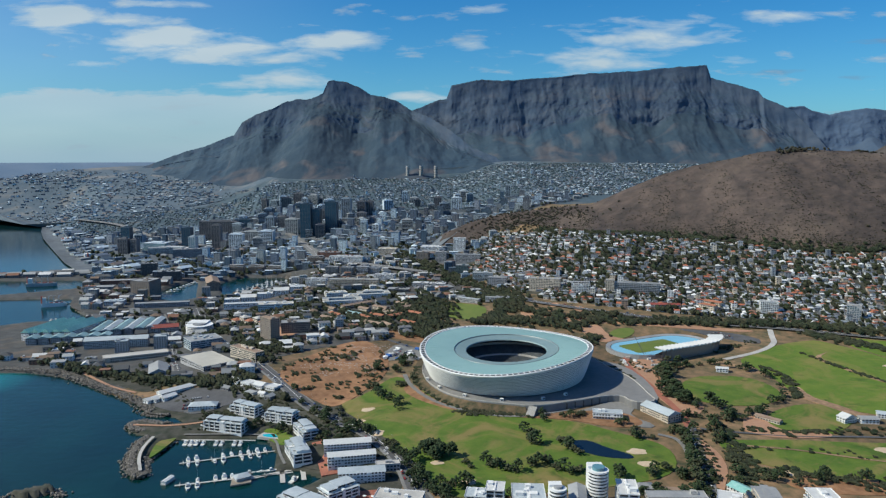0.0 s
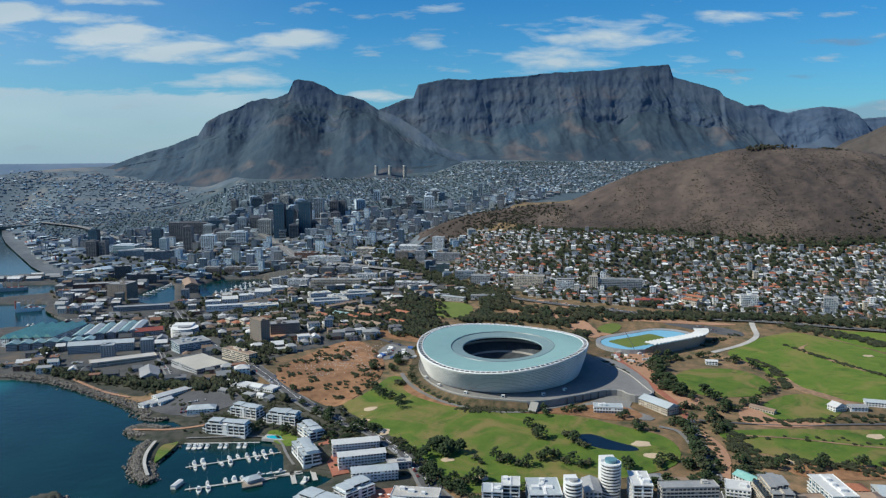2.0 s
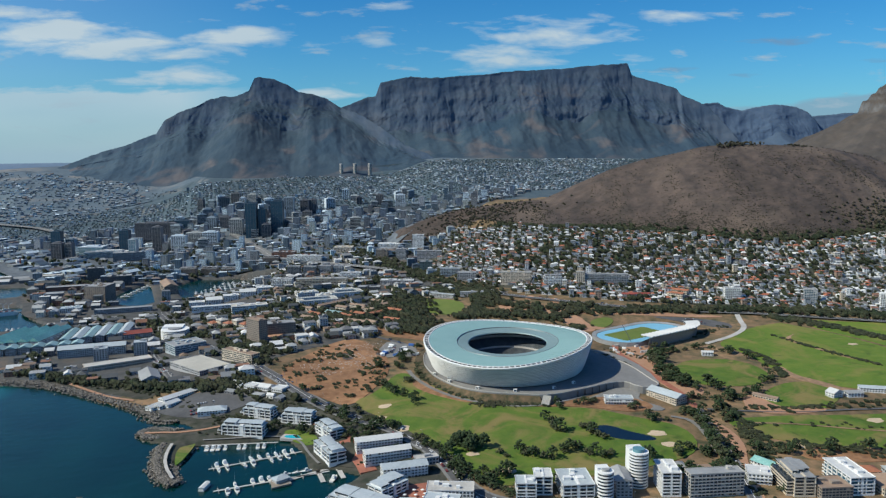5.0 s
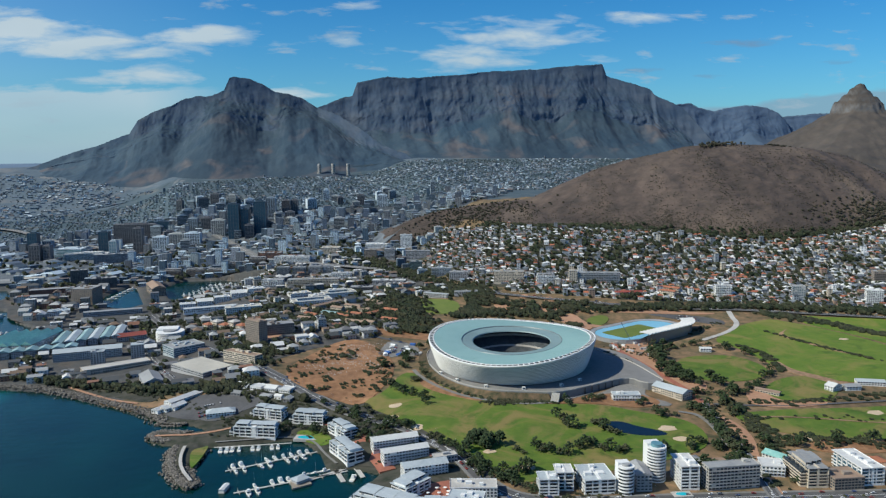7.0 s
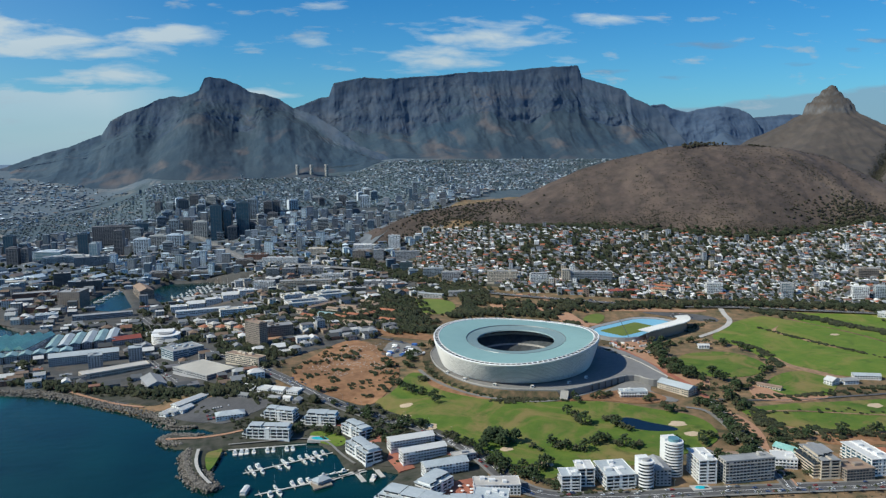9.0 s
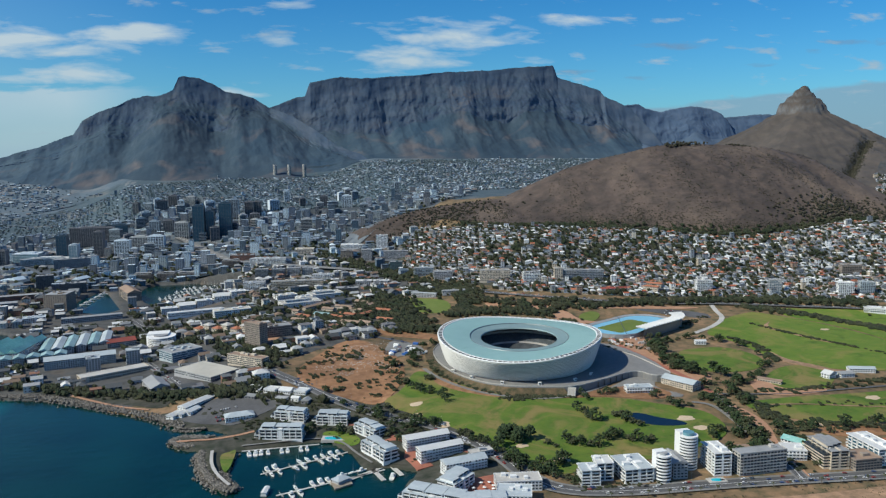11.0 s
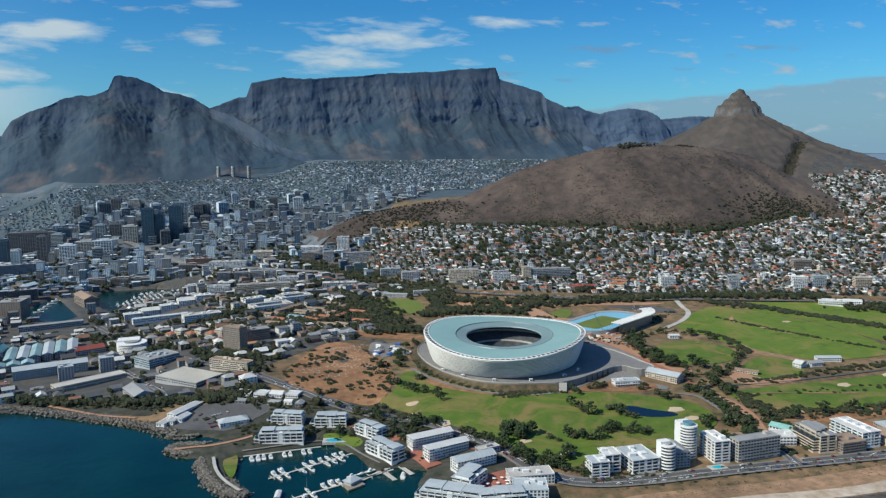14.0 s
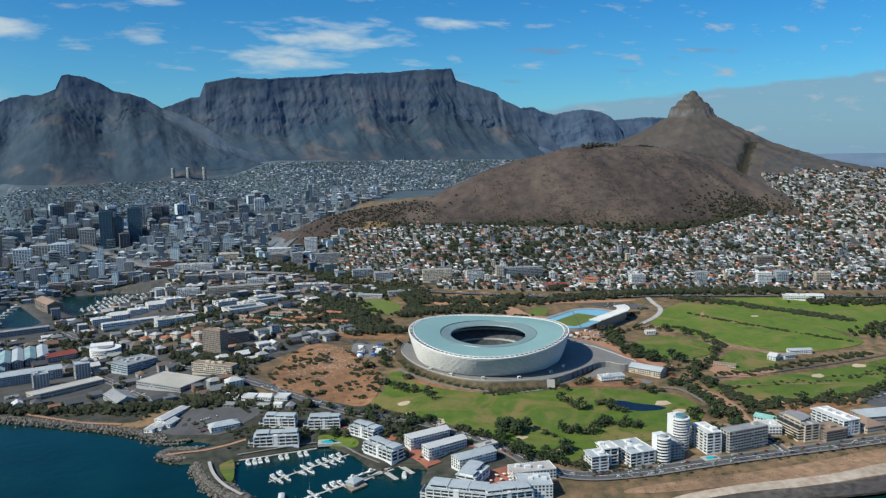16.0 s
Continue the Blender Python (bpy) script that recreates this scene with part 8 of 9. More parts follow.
lay("bare_ground_14", [(-330, 1320), (-260, 1350), (-230, 1310), (-260, 1230), (-310, 1260)], M_orange, "orange soil yard behind the offices", "bare ground", lift=0.3)

lay("plaza_4", [(226, 1110), (262, 1080), (277, 1000), (270, 925), (240, 915), (222, 955), (228, 1030)], M_podium, "grey paved ramp plaza beside the stadium", "plaza", lift=1.2, round_off=1)
lay("car_park_6", [(-300, 938), (-262, 958), (-230, 1000), (-262, 1042), (-318, 1024), (-352, 1010), (-380, 985), (-372, 960), (-340, 942)], M_asphalt, "worn grey asphalt forecourt by the shore", "car park", lift=0.2)
lay("bare_ground_16", [(-640, 1172), (-560, 1126), (-500, 1076), (-440, 1042), (-400, 1010), (-388, 1040), (-430, 1075), (-500, 1125), (-560, 1170), (-600, 1195)], M_garden, "dark scrub bank behind the sea wall", "bare ground", lift=0.2)
lay("plaza_5", [(129, 881), (162, 899), (224, 943), (236, 915), (221, 885), (246, 855), (234, 846), (163, 872)], M_paving, "grey paved forecourt below the retaining wall", "plaza", lift=0.45, round_off=1)
lay("lawn_13", [(-205, 880), (-180, 868), (-168, 842), (-176, 826), (-190, 838), (-212, 868)], M_grass, "green garden lawn beside the pool", "lawn", lift=0.6)
lay("garden_ground_6", [(-300, 868), (-215, 866), (-186, 850), (-172, 805), (-150, 770), (-115, 756), (-75, 740), (-52, 720), (-44, 790), (-85, 858), (-140, 895), (-190, 960), (-235, 1010), (-275, 940)], M_garden, "shaded gardens between the apartments", "garden", lift=0.2)
road("path_6", [(-300, 862), (-255, 863), (-212, 864), (-190, 848), (-178, 806), (-166, 776)], 3, "grey concrete quay walk along the basin", M_paving, lift=0.9, lines=False)
road("path_7", [(-205, 905), (-165, 880), (-138, 840), (-118, 800), (-85, 790), (-62, 760)], 6, "red brick lane between the apartments", M_brickpave, lift=0.7, lines=False)
belt([(-205, 915), (-165, 885), (-140, 850), (-70, 780)], 26, 5.0, (0, 3, 4), (0.7, 1.2), "garden trees")


# ---- boat basin: jetties and boats ----
def jetty(label, p, q, width, fingers, side_len=9.0):
    p, q = Vector(p), Vector(q)
    d = q - p
    ob = thing("jetty", label, "jetty", pose(p.x, p.y, 0, 0, 0, math.degrees(math.atan2(d.y, d.x))), "floating jetties")
    n = d.length
    part("deck", Build().box(0, -width / 2, 0.35, n, width / 2, 0.9), M_concrete, ob, "pale walkway deck")
    for k in range(fingers):
        x = n * (k + 0.7) / fingers
        for s in (-1, 1):
            part("finger", Build().box(x - 0.35, min(0, s) * side_len + (width / 2 if s > 0 else 0) * 1, 0.36, x + 0.35, max(0, s) * side_len - (width / 2 if s < 0 else 0), 0.85), M_concrete, ob)
            part("mooring_post", Build().tube((x, s * side_len, -3), (x, s * side_len, 2.6), 0.25, sides=6), M_wood, ob)
    return ob


def boat_meshes(length, beam, cabin, mast, flybridge=False):
    h = Build()
    st = [(-0.5, 0.42, 0.9), (-0.2, 0.5, 0.95), (0.15, 0.47, 1.05), (0.36, 0.28, 1.2), (0.5, 0.02, 1.4)]
    v = []
    for s, b_, z in st:
        x = s * length
        v += [(x, -b_ * beam, z), (x, -b_ * beam * 0.7, -0.4), (x, b_ * beam * 0.7, -0.4), (x, b_ * beam, z)]
    f = [(0, 3, 2, 1)]
    for k in range(len(st) - 1):
        a = 4 * k
        f += [(a, a + 1, a + 5, a + 4), (a + 1, a + 2, a + 6, a + 5), (a + 2, a + 3, a + 7, a + 6)]
    h.add(v, f)
    deck_ = Build()
    for k in range(len(st) - 1):
        a = 4 * k
        deck_.add([v[a], v[a + 3], v[a + 7], v[a + 4]], [(0, 3, 2, 1)])
    c = Build()
    w = beam * 0.34
    x0, x1 = -0.18 * length, 0.2 * length
    c.add([(x0, -w, 0.95), (x1, -w, 1.0), (x1, w, 1.0), (x0, w, 0.95), (x0, -w * 0.9, 0.95 + cabin), (x1 - cabin, -w * 0.85, 1 + cabin), (x1 - cabin, w * 0.85, 1 + cabin), (x0, w * 0.9, 0.95 + cabin)],
          [(0, 1, 5, 4), (1, 2, 6, 5), (2, 3, 7, 6), (3, 0, 4, 7), (4, 5, 6, 7)])
    if flybridge:
        c.box(x0 * 0.8, -w * 0.7, 0.96 + cabin, x1 * 0.3, w * 0.7, 1.9 + cabin)
    wn_ = Build().add([(x1 - cabin * 0.2, -w * 0.9, 1.05 + cabin * 0.35), (x1 - cabin * 0.2, w * 0.9, 1.05 + cabin * 0.35), (x1 - cabin * 0.8 + 0.06, w * 0.86, 1 + cabin * 0.85), (x1 - cabin * 0.8 + 0.06, -w * 0.86, 1 + cabin * 0.85)], [(0, 1, 2, 3)])
    for s in (-1, 1):
        wn_.add([(x0 + 0.3, s * (w + 0.03), 1.0 + cabin * 0.4), (x1 - cabin * 0.6, s * (w + 0.03), 1.0 + cabin * 0.4), (x1 - cabin, s * w * 0.95, 1 + cabin * 0.8), (x0 + 0.3, s * w * 0.97, 1 + cabin * 0.8)], [(0, 1, 2, 3)])
    m = Build().tube((0.05 * length, 0, 1), (0.05 * length, 0, 1 + mast), 0.09, 0.05, 5).tube((0.05 * length, 0, 2.4), (-0.32 * length, 0, 2.3), 0.07, 0.06, 5) if mast else None
    return h.mesh("hull", [M_hull]), deck_.mesh("deck", [M_deck]), c.mesh("cabin", [M_white]), wn_.mesh("cabin_glazing", [M_glass]), (m.mesh("mast", [M_rail]) if m else None)


YACHT, CRUISER, CATAMARAN = boat_meshes(11, 3.6, 0.9, 13), boat_meshes(12, 4.2, 1.7, 0, True), boat_meshes(14, 6.5, 1.5, 15)
brng = random.Random(8)


def boat(meshes, x, y, yaw, scale=1.0, group="boats in the basin"):
    hull, deck_, cab, win, mast = meshes
    label = "white sailing yacht with a bare mast, moored" if mast else "white motor cruiser moored at a jetty"
    ob = thing("yacht" if mast else "motor_boat", label, "boat", pose(x, y, 0, 0, 0, yaw) @ Matrix.Scale(scale, 4), group)
    for nm, me in (("hull", hull), ("deck", deck_), ("mast", mast)):
        if me:
            part(nm, me, M_hull, ob)
    part("cabin_glazing", win, M_glass, part("cabin", cab, M_white, ob), "dark cabin glass")
    return ob


def moor(p, q, n, off, scale=(0.8, 1.2), both=True, kinds=None, group="boats in the basin"):
    p, q = Vector(p), Vector(q)
    d = (q - p).normalized()
    nrm = Vector((-d.y, d.x))
    ang = math.degrees(math.atan2(nrm.y, nrm.x))
    for k in range(n):
        c = p + (q - p) * ((k + 0.5) / n)
        for s in ((-1, 1) if both else (1,)):
            if brng.random() < 0.2:
                continue
            o = c + nrm * s * off + d * brng.uniform(-0.8, 0.8)
            boat(brng.choice(kinds or [YACHT, CRUISER, CRUISER, CATAMARAN]), o.x, o.y, ang + (180 if s < 0 else 0) + brng.uniform(-4, 4), brng.uniform(*scale), group)


jetty("long pale floating jetty with finger berths", (-185, 821), (-280, 785), 2.4, 7, 6.0)
jetty("long pale floating jetty at the basin's mouth", (-155, 763), (-266, 730), 2.6, 7, 6.0)
jetty("broad wooden pier along the quay", (-203, 742), (-134, 784), 4.5, 0)
jetty("short wooden pier beside the quay", (-167, 767), (-160, 737), 5.0, 0)
jetty("short wooden pier with a boat lift", (-147, 773), (-140, 744), 5.0, 0)
jetty("long pale quay walkway along the apartments", (-300, 854), (-215, 852), 2.4, 0)
moor((-190, 818), (-276, 787), 10, 7.6, (0.95, 1.35), True, [CRUISER, CRUISER, YACHT])
moor((-208, 747), (-258, 733), 6, 7.6, (0.95, 1.35), True, [CRUISER, CRUISER, YACHT])
moor((-296, 850), (-226, 849), 10, -7.0, (0.9, 1.3), False, [CRUISER, YACHT, CRUISER])
boat(CRUISER, -150, 744, 70, 1.3)
boat(CRUISER, -178, 768, 15, 1.0)
boat(YACHT, -188, 765, 15, 0.9)
boat(CRUISER, -199, 762, 15, 0.9)
barge = thing("floating_dock", "long pale floating shed at the jetty's end", "pontoon", pose(-276, 740, 0, 0, 0, 75))
part("hull", Build().box(-8, -3, -0.5, 8, 3, 1.0), M_concrete, barge)
part("shed", Build().box(-7.5, -2.5, 1.0, 7.5, 2.5, 3.6).gable(-7.5, -2.5, 7.5, 2.5, 3.6, 0.9), M_whiteroof, barge)
pier_house = thing("pier_house", "grey pier restaurant on a triangular deck over the water", "pavilion", pose(-203, 742, 0, 0, 0, 35))
part("deck", Build().prism([(-14, -8), (6, -12), (14, 10), (-6, 8)], 0.4, 2.0), M_wood, pier_house)
part("walls", Build().box(-6, -4, 2, 8, 6, 5.4), M_grey, pier_house)
part("roof", Build().hip(-6, -4, 8, 6, 5.4, 2.4, over=1.4), M_bluegrey, pier_house)
for k in range(6):
    a, b_ = (-14 + 4 * k, -8 + 0.2 * k), 0
    part("pile", Build().tube((-12 + 4.4 * k, -7 + 2.2 * k, -4), (-12 + 4.4 * k, -7 + 2.2 * k, 0.4), 0.35, sides=6), M_wood, pier_house)
for px, py, w, d, yaw, g in ((-198, 857, 11, 5, -16, 0), (152, 640, 6, 3.5, -5, 1), (560, 600, 10, 5, 0, 0)):
    pz = float(high(px, py)) + 1.2
    pool = thing("swimming_pool", "turquoise swimming pool with a pale paved rim", "pool", pose(px, py, pz, 0, 0, yaw), "swimming pools")
    part("rim", Build().prism([(-w - 3, -d - 2), (w + 3, -d - 2), (w + 3, d + 2), (-w - 3, d + 2)], -3, 0), M_concrete, pool)
    part("water", Build().prism([(w * math.cos(a), d * math.sin(a)) for a in np.linspace(0, 2 * math.pi, 20, endpoint=False)], -1, 0.08), M_pool, pool)

# ---- yacht basin in the old harbour ----
for k in range(4):
    jetty("narrow harbour jetty between moored yachts", (-500 + 14 * k, 1830 + 42 * k), (-400 + 16 * k, 1850 + 42 * k), 2.4, 0)
    moor((-500 + 14 * k, 1830 + 42 * k), (-400 + 16 * k, 1850 + 42 * k), 9, 8.5, (0.95, 1.35), True, [YACHT, CRUISER, CATAMARAN], "yachts in the old harbour")
moor((-660, 1800), (-640, 1960), 5, -8, (1.2, 1.8), False, [CRUISER], "working boats at the quay")
moor((-880, 1705), (-760, 1600), 6, 9, (1.0, 1.6), False, [CRUISER, YACHT], "working boats at the quay")
moor((-800, 1490), (-730, 1490), 7, 8, (0.9, 1.4), False, [CRUISER, YACHT], "working boats at the quay")
for cx, cy in ((-372, 1838), (-345, 1905)):
    tent = thing("blue_marquee", "bright blue canvas marquee on the quay", "marquee", pose(cx, cy - 18, 5, 0, 0, 12), "blue marquees")
    part("canvas", Build().box(-14, -7, 0, 14, 7, 4).hip(-14, -7, 14, 7, 4, 4), M_canvas, tent)


def ship(label, x, y, yaw, length, hull_mat):
    ob = thing("cargo_ship", label, "ship", pose(x, y, 0, 0, 0, yaw), "ships in the docks")
    b_ = length * 0.085
    shape = [(-0.5 * length, -b_), (0.38 * length, -b_), (0.5 * length, 0), (0.38 * length, b_), (-0.5 * length, b_)]
    part("hull", Build().prism(shape, -2, 8), hull_mat, ob)
    part("bridge", Build().box(-0.44 * length, -b_ * 0.9, 8, -0.3 * length, b_ * 0.9, 20), M_white, ob, "white bridge house")
    part("funnel", Build().tube((-0.46 * length, 0, 8), (-0.46 * length, 0, 24), 2.2, 1.8, 10), M_redship, ob)
    for k in range(3):
        x0 = -0.2 * length + k * 0.2 * length
        part("crane", Build().tube((x0, 0, 8), (x0, 0, 24), 0.9, 0.7, 6).tube((x0, 0, 22), (x0 + 0.14 * length, 0, 26), 0.5, 0.3, 5), M_rail, ob)
        part("hatch", Build().box(x0 + 3, -b_ * 0.7, 8, x0 + 0.16 * length, b_ * 0.7, 9.6), M_redship, ob)


ship("rust-red cargo ship at the dock wall", -1130, 2420, 122, 120, M_redship)
ship("dark cargo ship at the dock wall", -1420, 2890, 122, 150, M_greyroof)
ship("grey harbour vessel beside a mole", -1000, 1900, 14, 70, M_grey)
ship("rust-red trawler alongside the quay", -700, 1800, 75, 46, M_redship)
ship("white harbour ferry in the basin", -840, 1640, 20, 50, M_white)
for k in range(5):
    gx, gy = -1230 - 70 * k, 2500 + 115 * k
    gantry = thing("dock_crane", "tall steel dock crane beside a ship", "crane", pose(gx + 44, gy + 26, 5, 0, 0, 122), "dock cranes")
    for sx in (-7, 7):
        for sy in (-7, 7):
            part("leg", Build().tube((sx, sy, 0), (sx * 0.7, sy * 0.7, 30), 0.8, 0.7, 5), M_steel, gantry)
    part("cab", Build().box(-6, -5, 30, 6, 5, 36), M_steel, gantry)
    part("jib", Build().tube((0, 0, 36), (0, 34, 52), 0.8, 0.4, 5), M_steel, gantry)

# ---- vehicles ----
def car_meshes(length, width, height, van=False):
    b = Build()
    w = width / 2
    prof = [(-0.5, 0.35), (-0.5, 0.62), (-0.47, 0.68), (0.25, 0.66), (0.47, 0.58), (0.5, 0.35)]
    v = [(s * length, sd * w, z * height) for sd in (-1, 1) for s, z in prof]
    c = len(prof)
    b.add(v, [tuple(range(c))[::-1], tuple(range(c, 2 * c))] + [(i, (i + 1) % c, c + (i + 1) % c, c + i) for i in range(c)])
    b.add([(-0.4 * length, -w * 0.8, height * 0.99), (0.08 * length, -w * 0.8, height), (0.08 * length, w * 0.8, height), (-0.4 * length, w * 0.8, height * 0.99)], [(0, 1, 2, 3)])
    g = Build()
    lo = [(-0.46, 0.67), (0.24, 0.66)] if not van else [(-0.48, 0.67), (0.4, 0.66)]
    hi = [(-0.4, 0.985), (0.08, 0.985)] if not van else [(-0.47, 0.985), (0.3, 0.985)]
    ring_l = [(lo[0][0] * length, -w * 0.95), (lo[1][0] * length, -w * 0.95), (lo[1][0] * length, w * 0.95), (lo[0][0] * length, w * 0.95)]
    ring_h = [(hi[0][0] * length, -w * 0.8), (hi[1][0] * length, -w * 0.8), (hi[1][0] * length, w * 0.8), (hi[0][0] * length, w * 0.8)]
    g.add([(x, y, lo[0][1] * height) for x, y in ring_l] + [(x, y, hi[0][1] * height) for x, y in ring_h], [(i, (i + 1) % 4, 4 + (i + 1) % 4, 4 + i) for i in range(4)])
    wh = Build()
    for sx in (-0.31, 0.31):
        for sy in (-1, 1):
            wh.tube((sx * length, sy * (w - 0.2), 0.33), (sx * length, sy * (w + 0.02), 0.33), 0.33, 0.33, 8)
    return b.mesh("body", [M_carpaint]), g.mesh("windows", [M_glass]), wh.mesh("running_gear", [M_tyre])


CAR, VAN = car_meshes(4.4, 1.8, 1.5), car_meshes(5.2, 2.0, 2.1, True)
vrng = random.Random(21)


def vehicle(x, y, yaw, lift=0.6, group="cars on the coast road"):
    van = vrng.random() < 0.15
    body, glass, wheel = VAN if van else CAR
    ob = thing("van" if van else "car", "small van on grey asphalt" if van else "small car on grey asphalt", "van" if van else "car", pose(x, y, float(high(x, y)) + lift, 0, 0, yaw), group)
    part("glazing", glass, M_glass, part("body", body, M_carpaint, ob), "dark car glass")
    part("running_gear", wheel, M_tyre, ob, "dark tyres")


line = smooth_line(COAST_ROAD, 4.0)
line = line[(line[:, 1] < 1120) & (line[:, 0] < 560)]
for k in range(105):
    i = vrng.randrange(len(line) - 1)
    p, d = line[i], line[i + 1] - line[i]
    d = d / (np.hypot(*d) + 1e-9)
    lane = vrng.choice((-6.3, -2.4, 2.4, 6.3, 6.3))
    vehicle(float(p[0] - d[1] * lane), float(p[1] + d[0] * lane), math.degrees(math.atan2(d[1], d[0])) + (180 if lane > 0 else 0), 0.62)
for ox, oy, ang, rows_, n in ((-330, 948, 12, 2, 12), (-330, 978, 12, 1, 8), (-418, 1120, 35, 2, 8), (440, 1245, -15, 3, 12), (-62, 1128, 75, 2, 9), (470, 690, 10, 2, 9)):
    a = radians(ang)
    for r in range(rows_):
        for k in range(n):
            if vrng.random() < 0.25:
                continue
            u, v = k * 3.1, r * 11.0
            vehicle(ox + u * math.cos(a) - v * math.sin(a), oy + u * math.sin(a) + v * math.cos(a), ang + 90, 0.4, "parked cars")

# building site crane beside the athletics track
crane = thing("lattice_crane", "dark lattice crane leaning over a building site", "crane", pose(300, 1118, float(plain(300, 1118))))
part("tracks", Build().box(-4, -3, 0, 4, 3, 1.6), M_steel, crane)
part("cab", Build().box(-3, -2, 1.6, 3, 2, 4.6), M_orange, crane)
part("boom", Build().tube((0, 0, 3), (-16, 4, 34), 0.55, 0.35, 4), M_steel, crane)
part("stay", Build().tube((2.5, 0, 4.5), (-15.5, 4, 33.6), 0.12, 0.12, 4), M_steel, crane)
for k in range(26):
    x, y = vrng.uniform(262, 330), vrng.uniform(1040, 1125)
    s = vrng.uniform(1.5, 3.5)
    hut = thing("site_container", "white site container on orange soil", "container", pose(x, y, float(plain(x, y)) + 0.3, 0, 0, vrng.uniform(0, 180)), "site containers")
    part("body", Build().box(-3, -1.2, 0, 3, 1.2, 2.6), vrng.choice([M_white, M_grey, M_brownwall, M_concrete]), hut)
for k in range(11):
    x, y = -88 + 5.2 * k + vrng.uniform(-4, 4), 1118 + 6.5 * (k % 5) * 2 + vrng.uniform(-4, 4)
    w_, d_, h_ = vrng.uniform(2.5, 5.5), vrng.uniform(2.0, 3.5), vrng.uniform(2.2, 3.2)
    tent = thing("storage_tent", ["white canvas storage tent on gravel", "blue tarpaulin shelter on gravel"][k % 4 == 1], "tent", pose(x, y, float(high(x, y)) + 0.3, 0, 0, vrng.uniform(0, 180)), "tents on the gravel")
    part("canvas", Build().box(-w_, -d_, 0, w_, d_, h_ * 0.7).gable(-w_, -d_, w_, d_, h_ * 0.7, h_ * 0.4, over=0.15), M_canvas if k % 4 == 1 else M_white, tent)
for pts_, n_, lanes in ((MAIN_ROAD, 70, (-7, -3, 3, 7)), ([(-364, 1043), (-442, 1231), (-511, 1402), (-568, 1529)], 26, (-2.5, 2.5)), ([(-390, 1290), (-330, 1200), (-270, 1180), (-200, 1250), (-120, 1260), (-50, 1180)], 18, (-2, 2)), (GREEN_ROAD, 8, (-2.2, 2.2))):
    way = smooth_line(pts_, 4.0)
    for k in range(n_):
        i = vrng.randrange(len(way) - 1)
        p, d = way[i], way[i + 1] - way[i]
        d = d / (np.hypot(*d) + 1e-9)
        lane = vrng.choice(lanes)
        vehicle(float(p[0] - d[1] * lane), float(p[1] + d[0] * lane), math.degrees(math.atan2(d[1], d[0])) + (180 if lane > 0 else 0), 0.62, "cars on the streets")
# street lamps along the coast road
lamp_pole, lamp_arm, lamp_head = Build().tube((0, 0, 0), (0, 0, 9), 0.14, 0.08, 6).mesh("pole", [M_steel]), Build().tube((0, 0, 9), (1.8, 0, 9.4), 0.06, 0.05, 5).mesh("arm", [M_steel]), Build().box(1.5, -0.15, 9.25, 2.3, 0.15, 9.45).mesh("lamp_head", [M_rail])
for i in range(0, len(line) - 1, 9):
    p, d = line[i], line[i + 1] - line[i]
    d = d / (np.hypot(*d) + 1e-9)
    x, y = float(p[0] + d[1] * 9.2), float(p[1] - d[0] * 9.2)
    lamp = thing("street_lamp", "grey steel street lamp on the pavement", "street lamp", pose(x, y, float(high(x, y)) + 0.7, 0, 0, math.degrees(math.atan2(d[0], -d[1]))), "street lamps")
    part("pole", lamp_pole, M_steel, lamp)
    part("lamp_head", lamp_head, M_steel, part("arm", lamp_arm, M_steel, lamp))


# ---- palms and parked cars along the shore road ----
def palm_meshes(seed):
    rng = random.Random(seed)
    t = Build().tube((0, 0, -0.5), (0.15, 0.1, 5.6), 0.28, 0.18, 6)
    c = Build()
    for k in range(13):
        a, rise = k * 0.483 + rng.uniform(-0.1, 0.1), rng.uniform(0.3, 1.1)
        ca, sa = math.cos(a), math.sin(a)
        r1, r2, wide = rng.uniform(1.0, 1.4), rng.uniform(2.1, 2.8), rng.uniform(0.35, 0.5)
        c.add([(0.15 - sa * 0.1, 0.1 + ca * 0.1, 5.6), (0.15 + sa * 0.1, 0.1 - ca * 0.1, 5.6), (ca * r1 + sa * wide, sa * r1 - ca * wide, 5.6 + rise), (ca * r1 - sa * wide, sa * r1 + ca * wide, 5.6 + rise),
               (ca * r2 + sa * 0.08, sa * r2 - ca * 0.08, 5.0 + rise * 0.3), (ca * r2 - sa * 0.08, sa * r2 + ca * 0.08, 5.0 + rise * 0.3)], [(0, 1, 2, 3), (3, 2, 4, 5)])
    return t.mesh("trunk", [M_bark]), c.mesh("crown", [M_leafb])


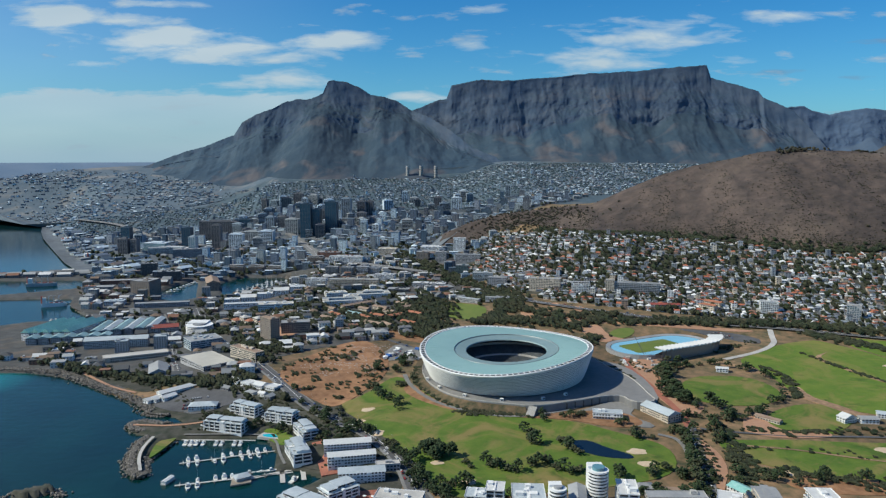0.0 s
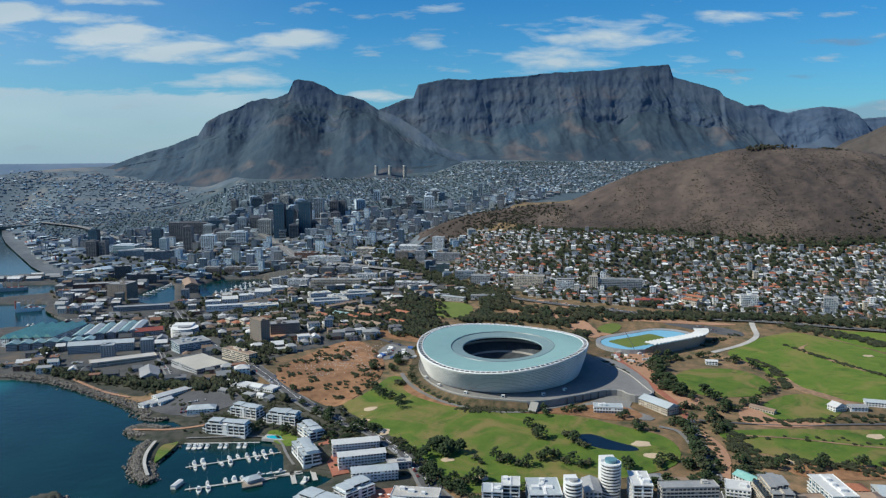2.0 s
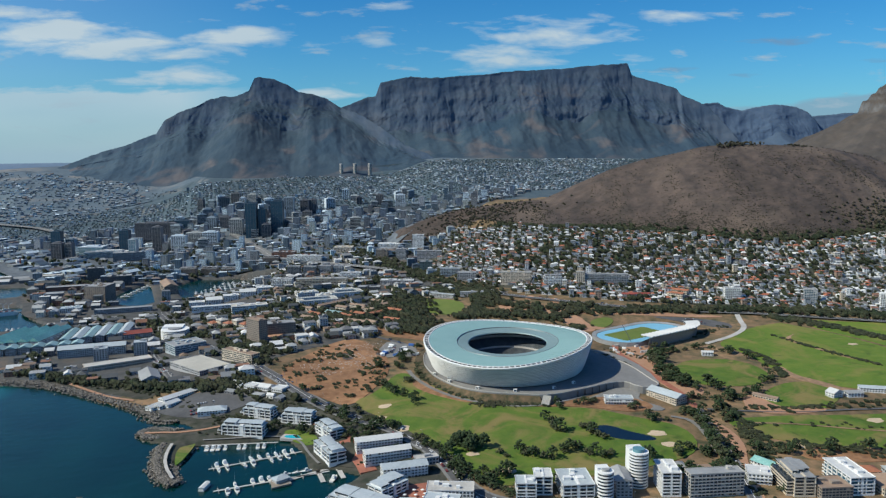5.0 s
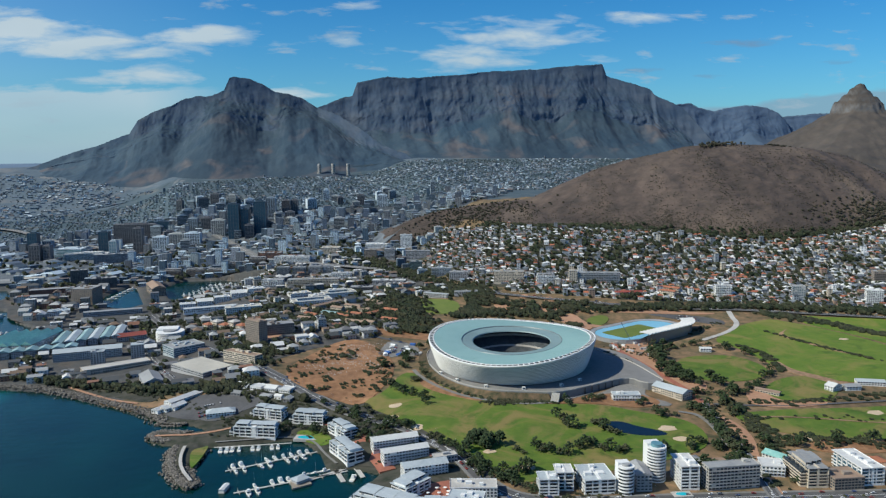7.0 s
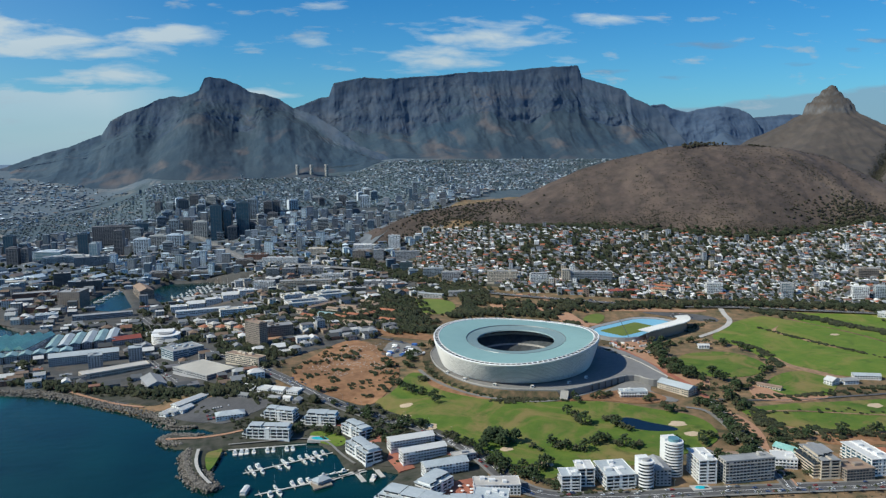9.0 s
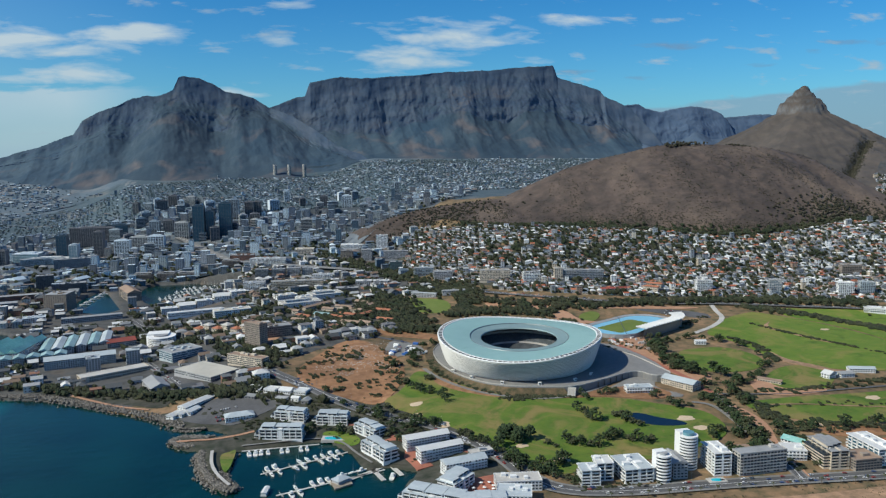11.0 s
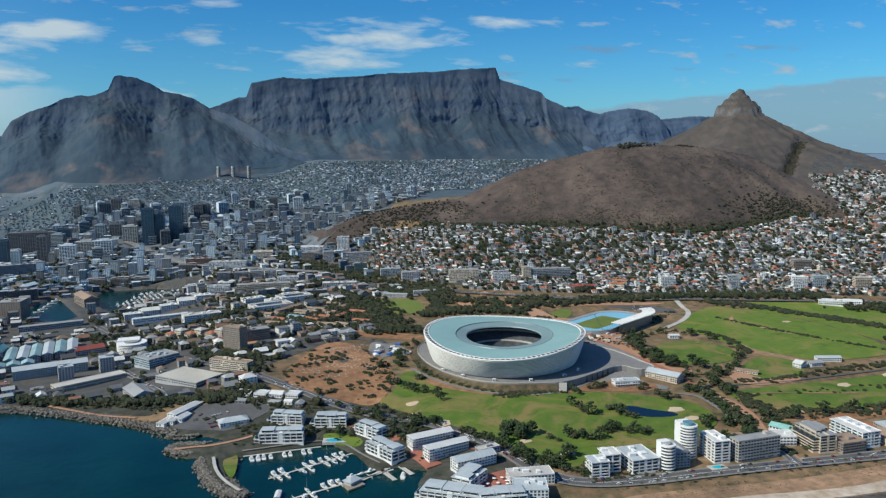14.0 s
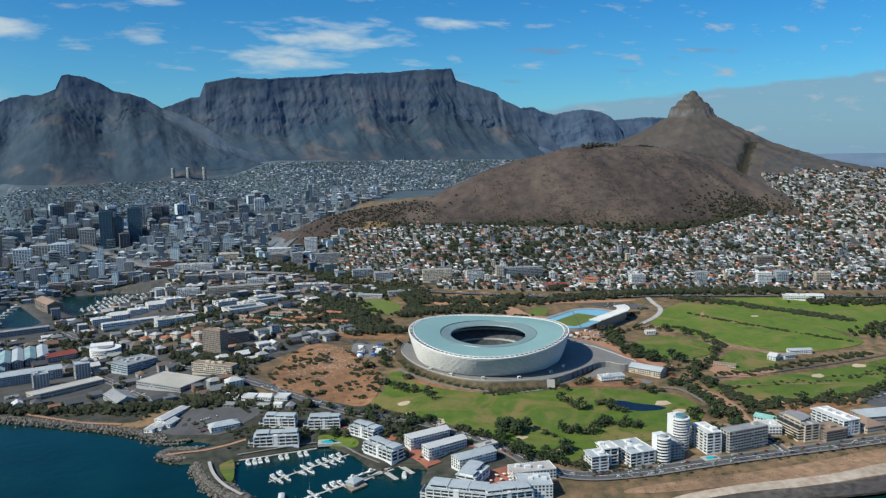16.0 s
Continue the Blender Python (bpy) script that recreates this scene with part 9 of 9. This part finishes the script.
PALM = palm_meshes(8)
prng = random.Random(31)
for k in range(26):
    x = 40 + 17.0 * k + prng.uniform(-4, 4)
    y = float(np.interp(x, [0, 60, 140, 243, 363, 600], [655, 640, 634, 622, 606, 585])) - 14 + prng.uniform(-1.5, 1.5)
    s = prng.uniform(0.8, 1.15)
    ob = thing("palm_tree", "slender palm on the sandy shore verge", "palm", pose(x, y, float(high(x, y)) + 0.4, 0, 0, prng.uniform(0, 360)) @ Matrix.Diagonal((s, s, s, 1)), "shore palms")
    part("trunk", PALM[0], M_bark, ob)
    part("crown", PALM[1], M_leafb, ob)
for k in range(44):
    x = 30 + 10.5 * k + prng.uniform(-3, 3)
    y = float(np.interp(x, [0, 60, 140, 243, 363, 600], [655, 640, 634, 622, 606, 585]))
    side = -1 if k % 3 else 1
    vehicle(x, y + side * 6.0, -6, 0.62, "cars parked along the shore road")
dabs = Build()
for k in range(700):
    x = prng.uniform(40, 560)
    y = float(np.interp(x, [0, 60, 140, 243, 363, 600], [655, 640, 634, 622, 606, 585])) - prng.uniform(19, 44)
    if float(fbm(np.array([x / 30.0]), np.array([y / 14.0]), 14)[0]) < 0.5:
        continue
    tuft(dabs, x, y, float(high(x, y)) + 0.5, prng.uniform(0.3, 0.9), prng, 0.5)
setting("dune_grass", dabs, M_leafb, "dry green tufts on the sandy shore verge", "grass", "stuff")


# ---- shade umbrellas on the brick forecourt ----
shade_pole = Build().tube((0, 0, 0), (0, 0, 2.9), 0.06, 0.05, 6).mesh("pole", [M_steel])
shade_rim = [(1.9 * math.cos(k * math.pi / 4), 1.9 * math.sin(k * math.pi / 4), 2.4) for k in range(8)]
shade_top = Build().add([(0, 0, 3.05)] + shade_rim + [(x, y, 2.2) for x, y, z in shade_rim], [(0, k + 1, (k + 1) % 8 + 1) for k in range(8)] + [(k + 1, k + 9, (k + 1) % 8 + 9, (k + 1) % 8 + 1) for k in range(8)]).mesh("canopy", [M_white])
for k in range(16):
    x, y = -92 + 9.0 * (k % 6) + prng.uniform(-2, 2), 672 + 8.0 * (k // 6) + prng.uniform(-2, 2)
    ob = thing("parasol", "white cloth parasol on red brick paving", "parasol", pose(x, y, float(high(x, y)) + 0.7), "forecourt parasols")
    part("pole", shade_pole, M_steel, ob)
    part("canopy", shade_top, M_white, ob)
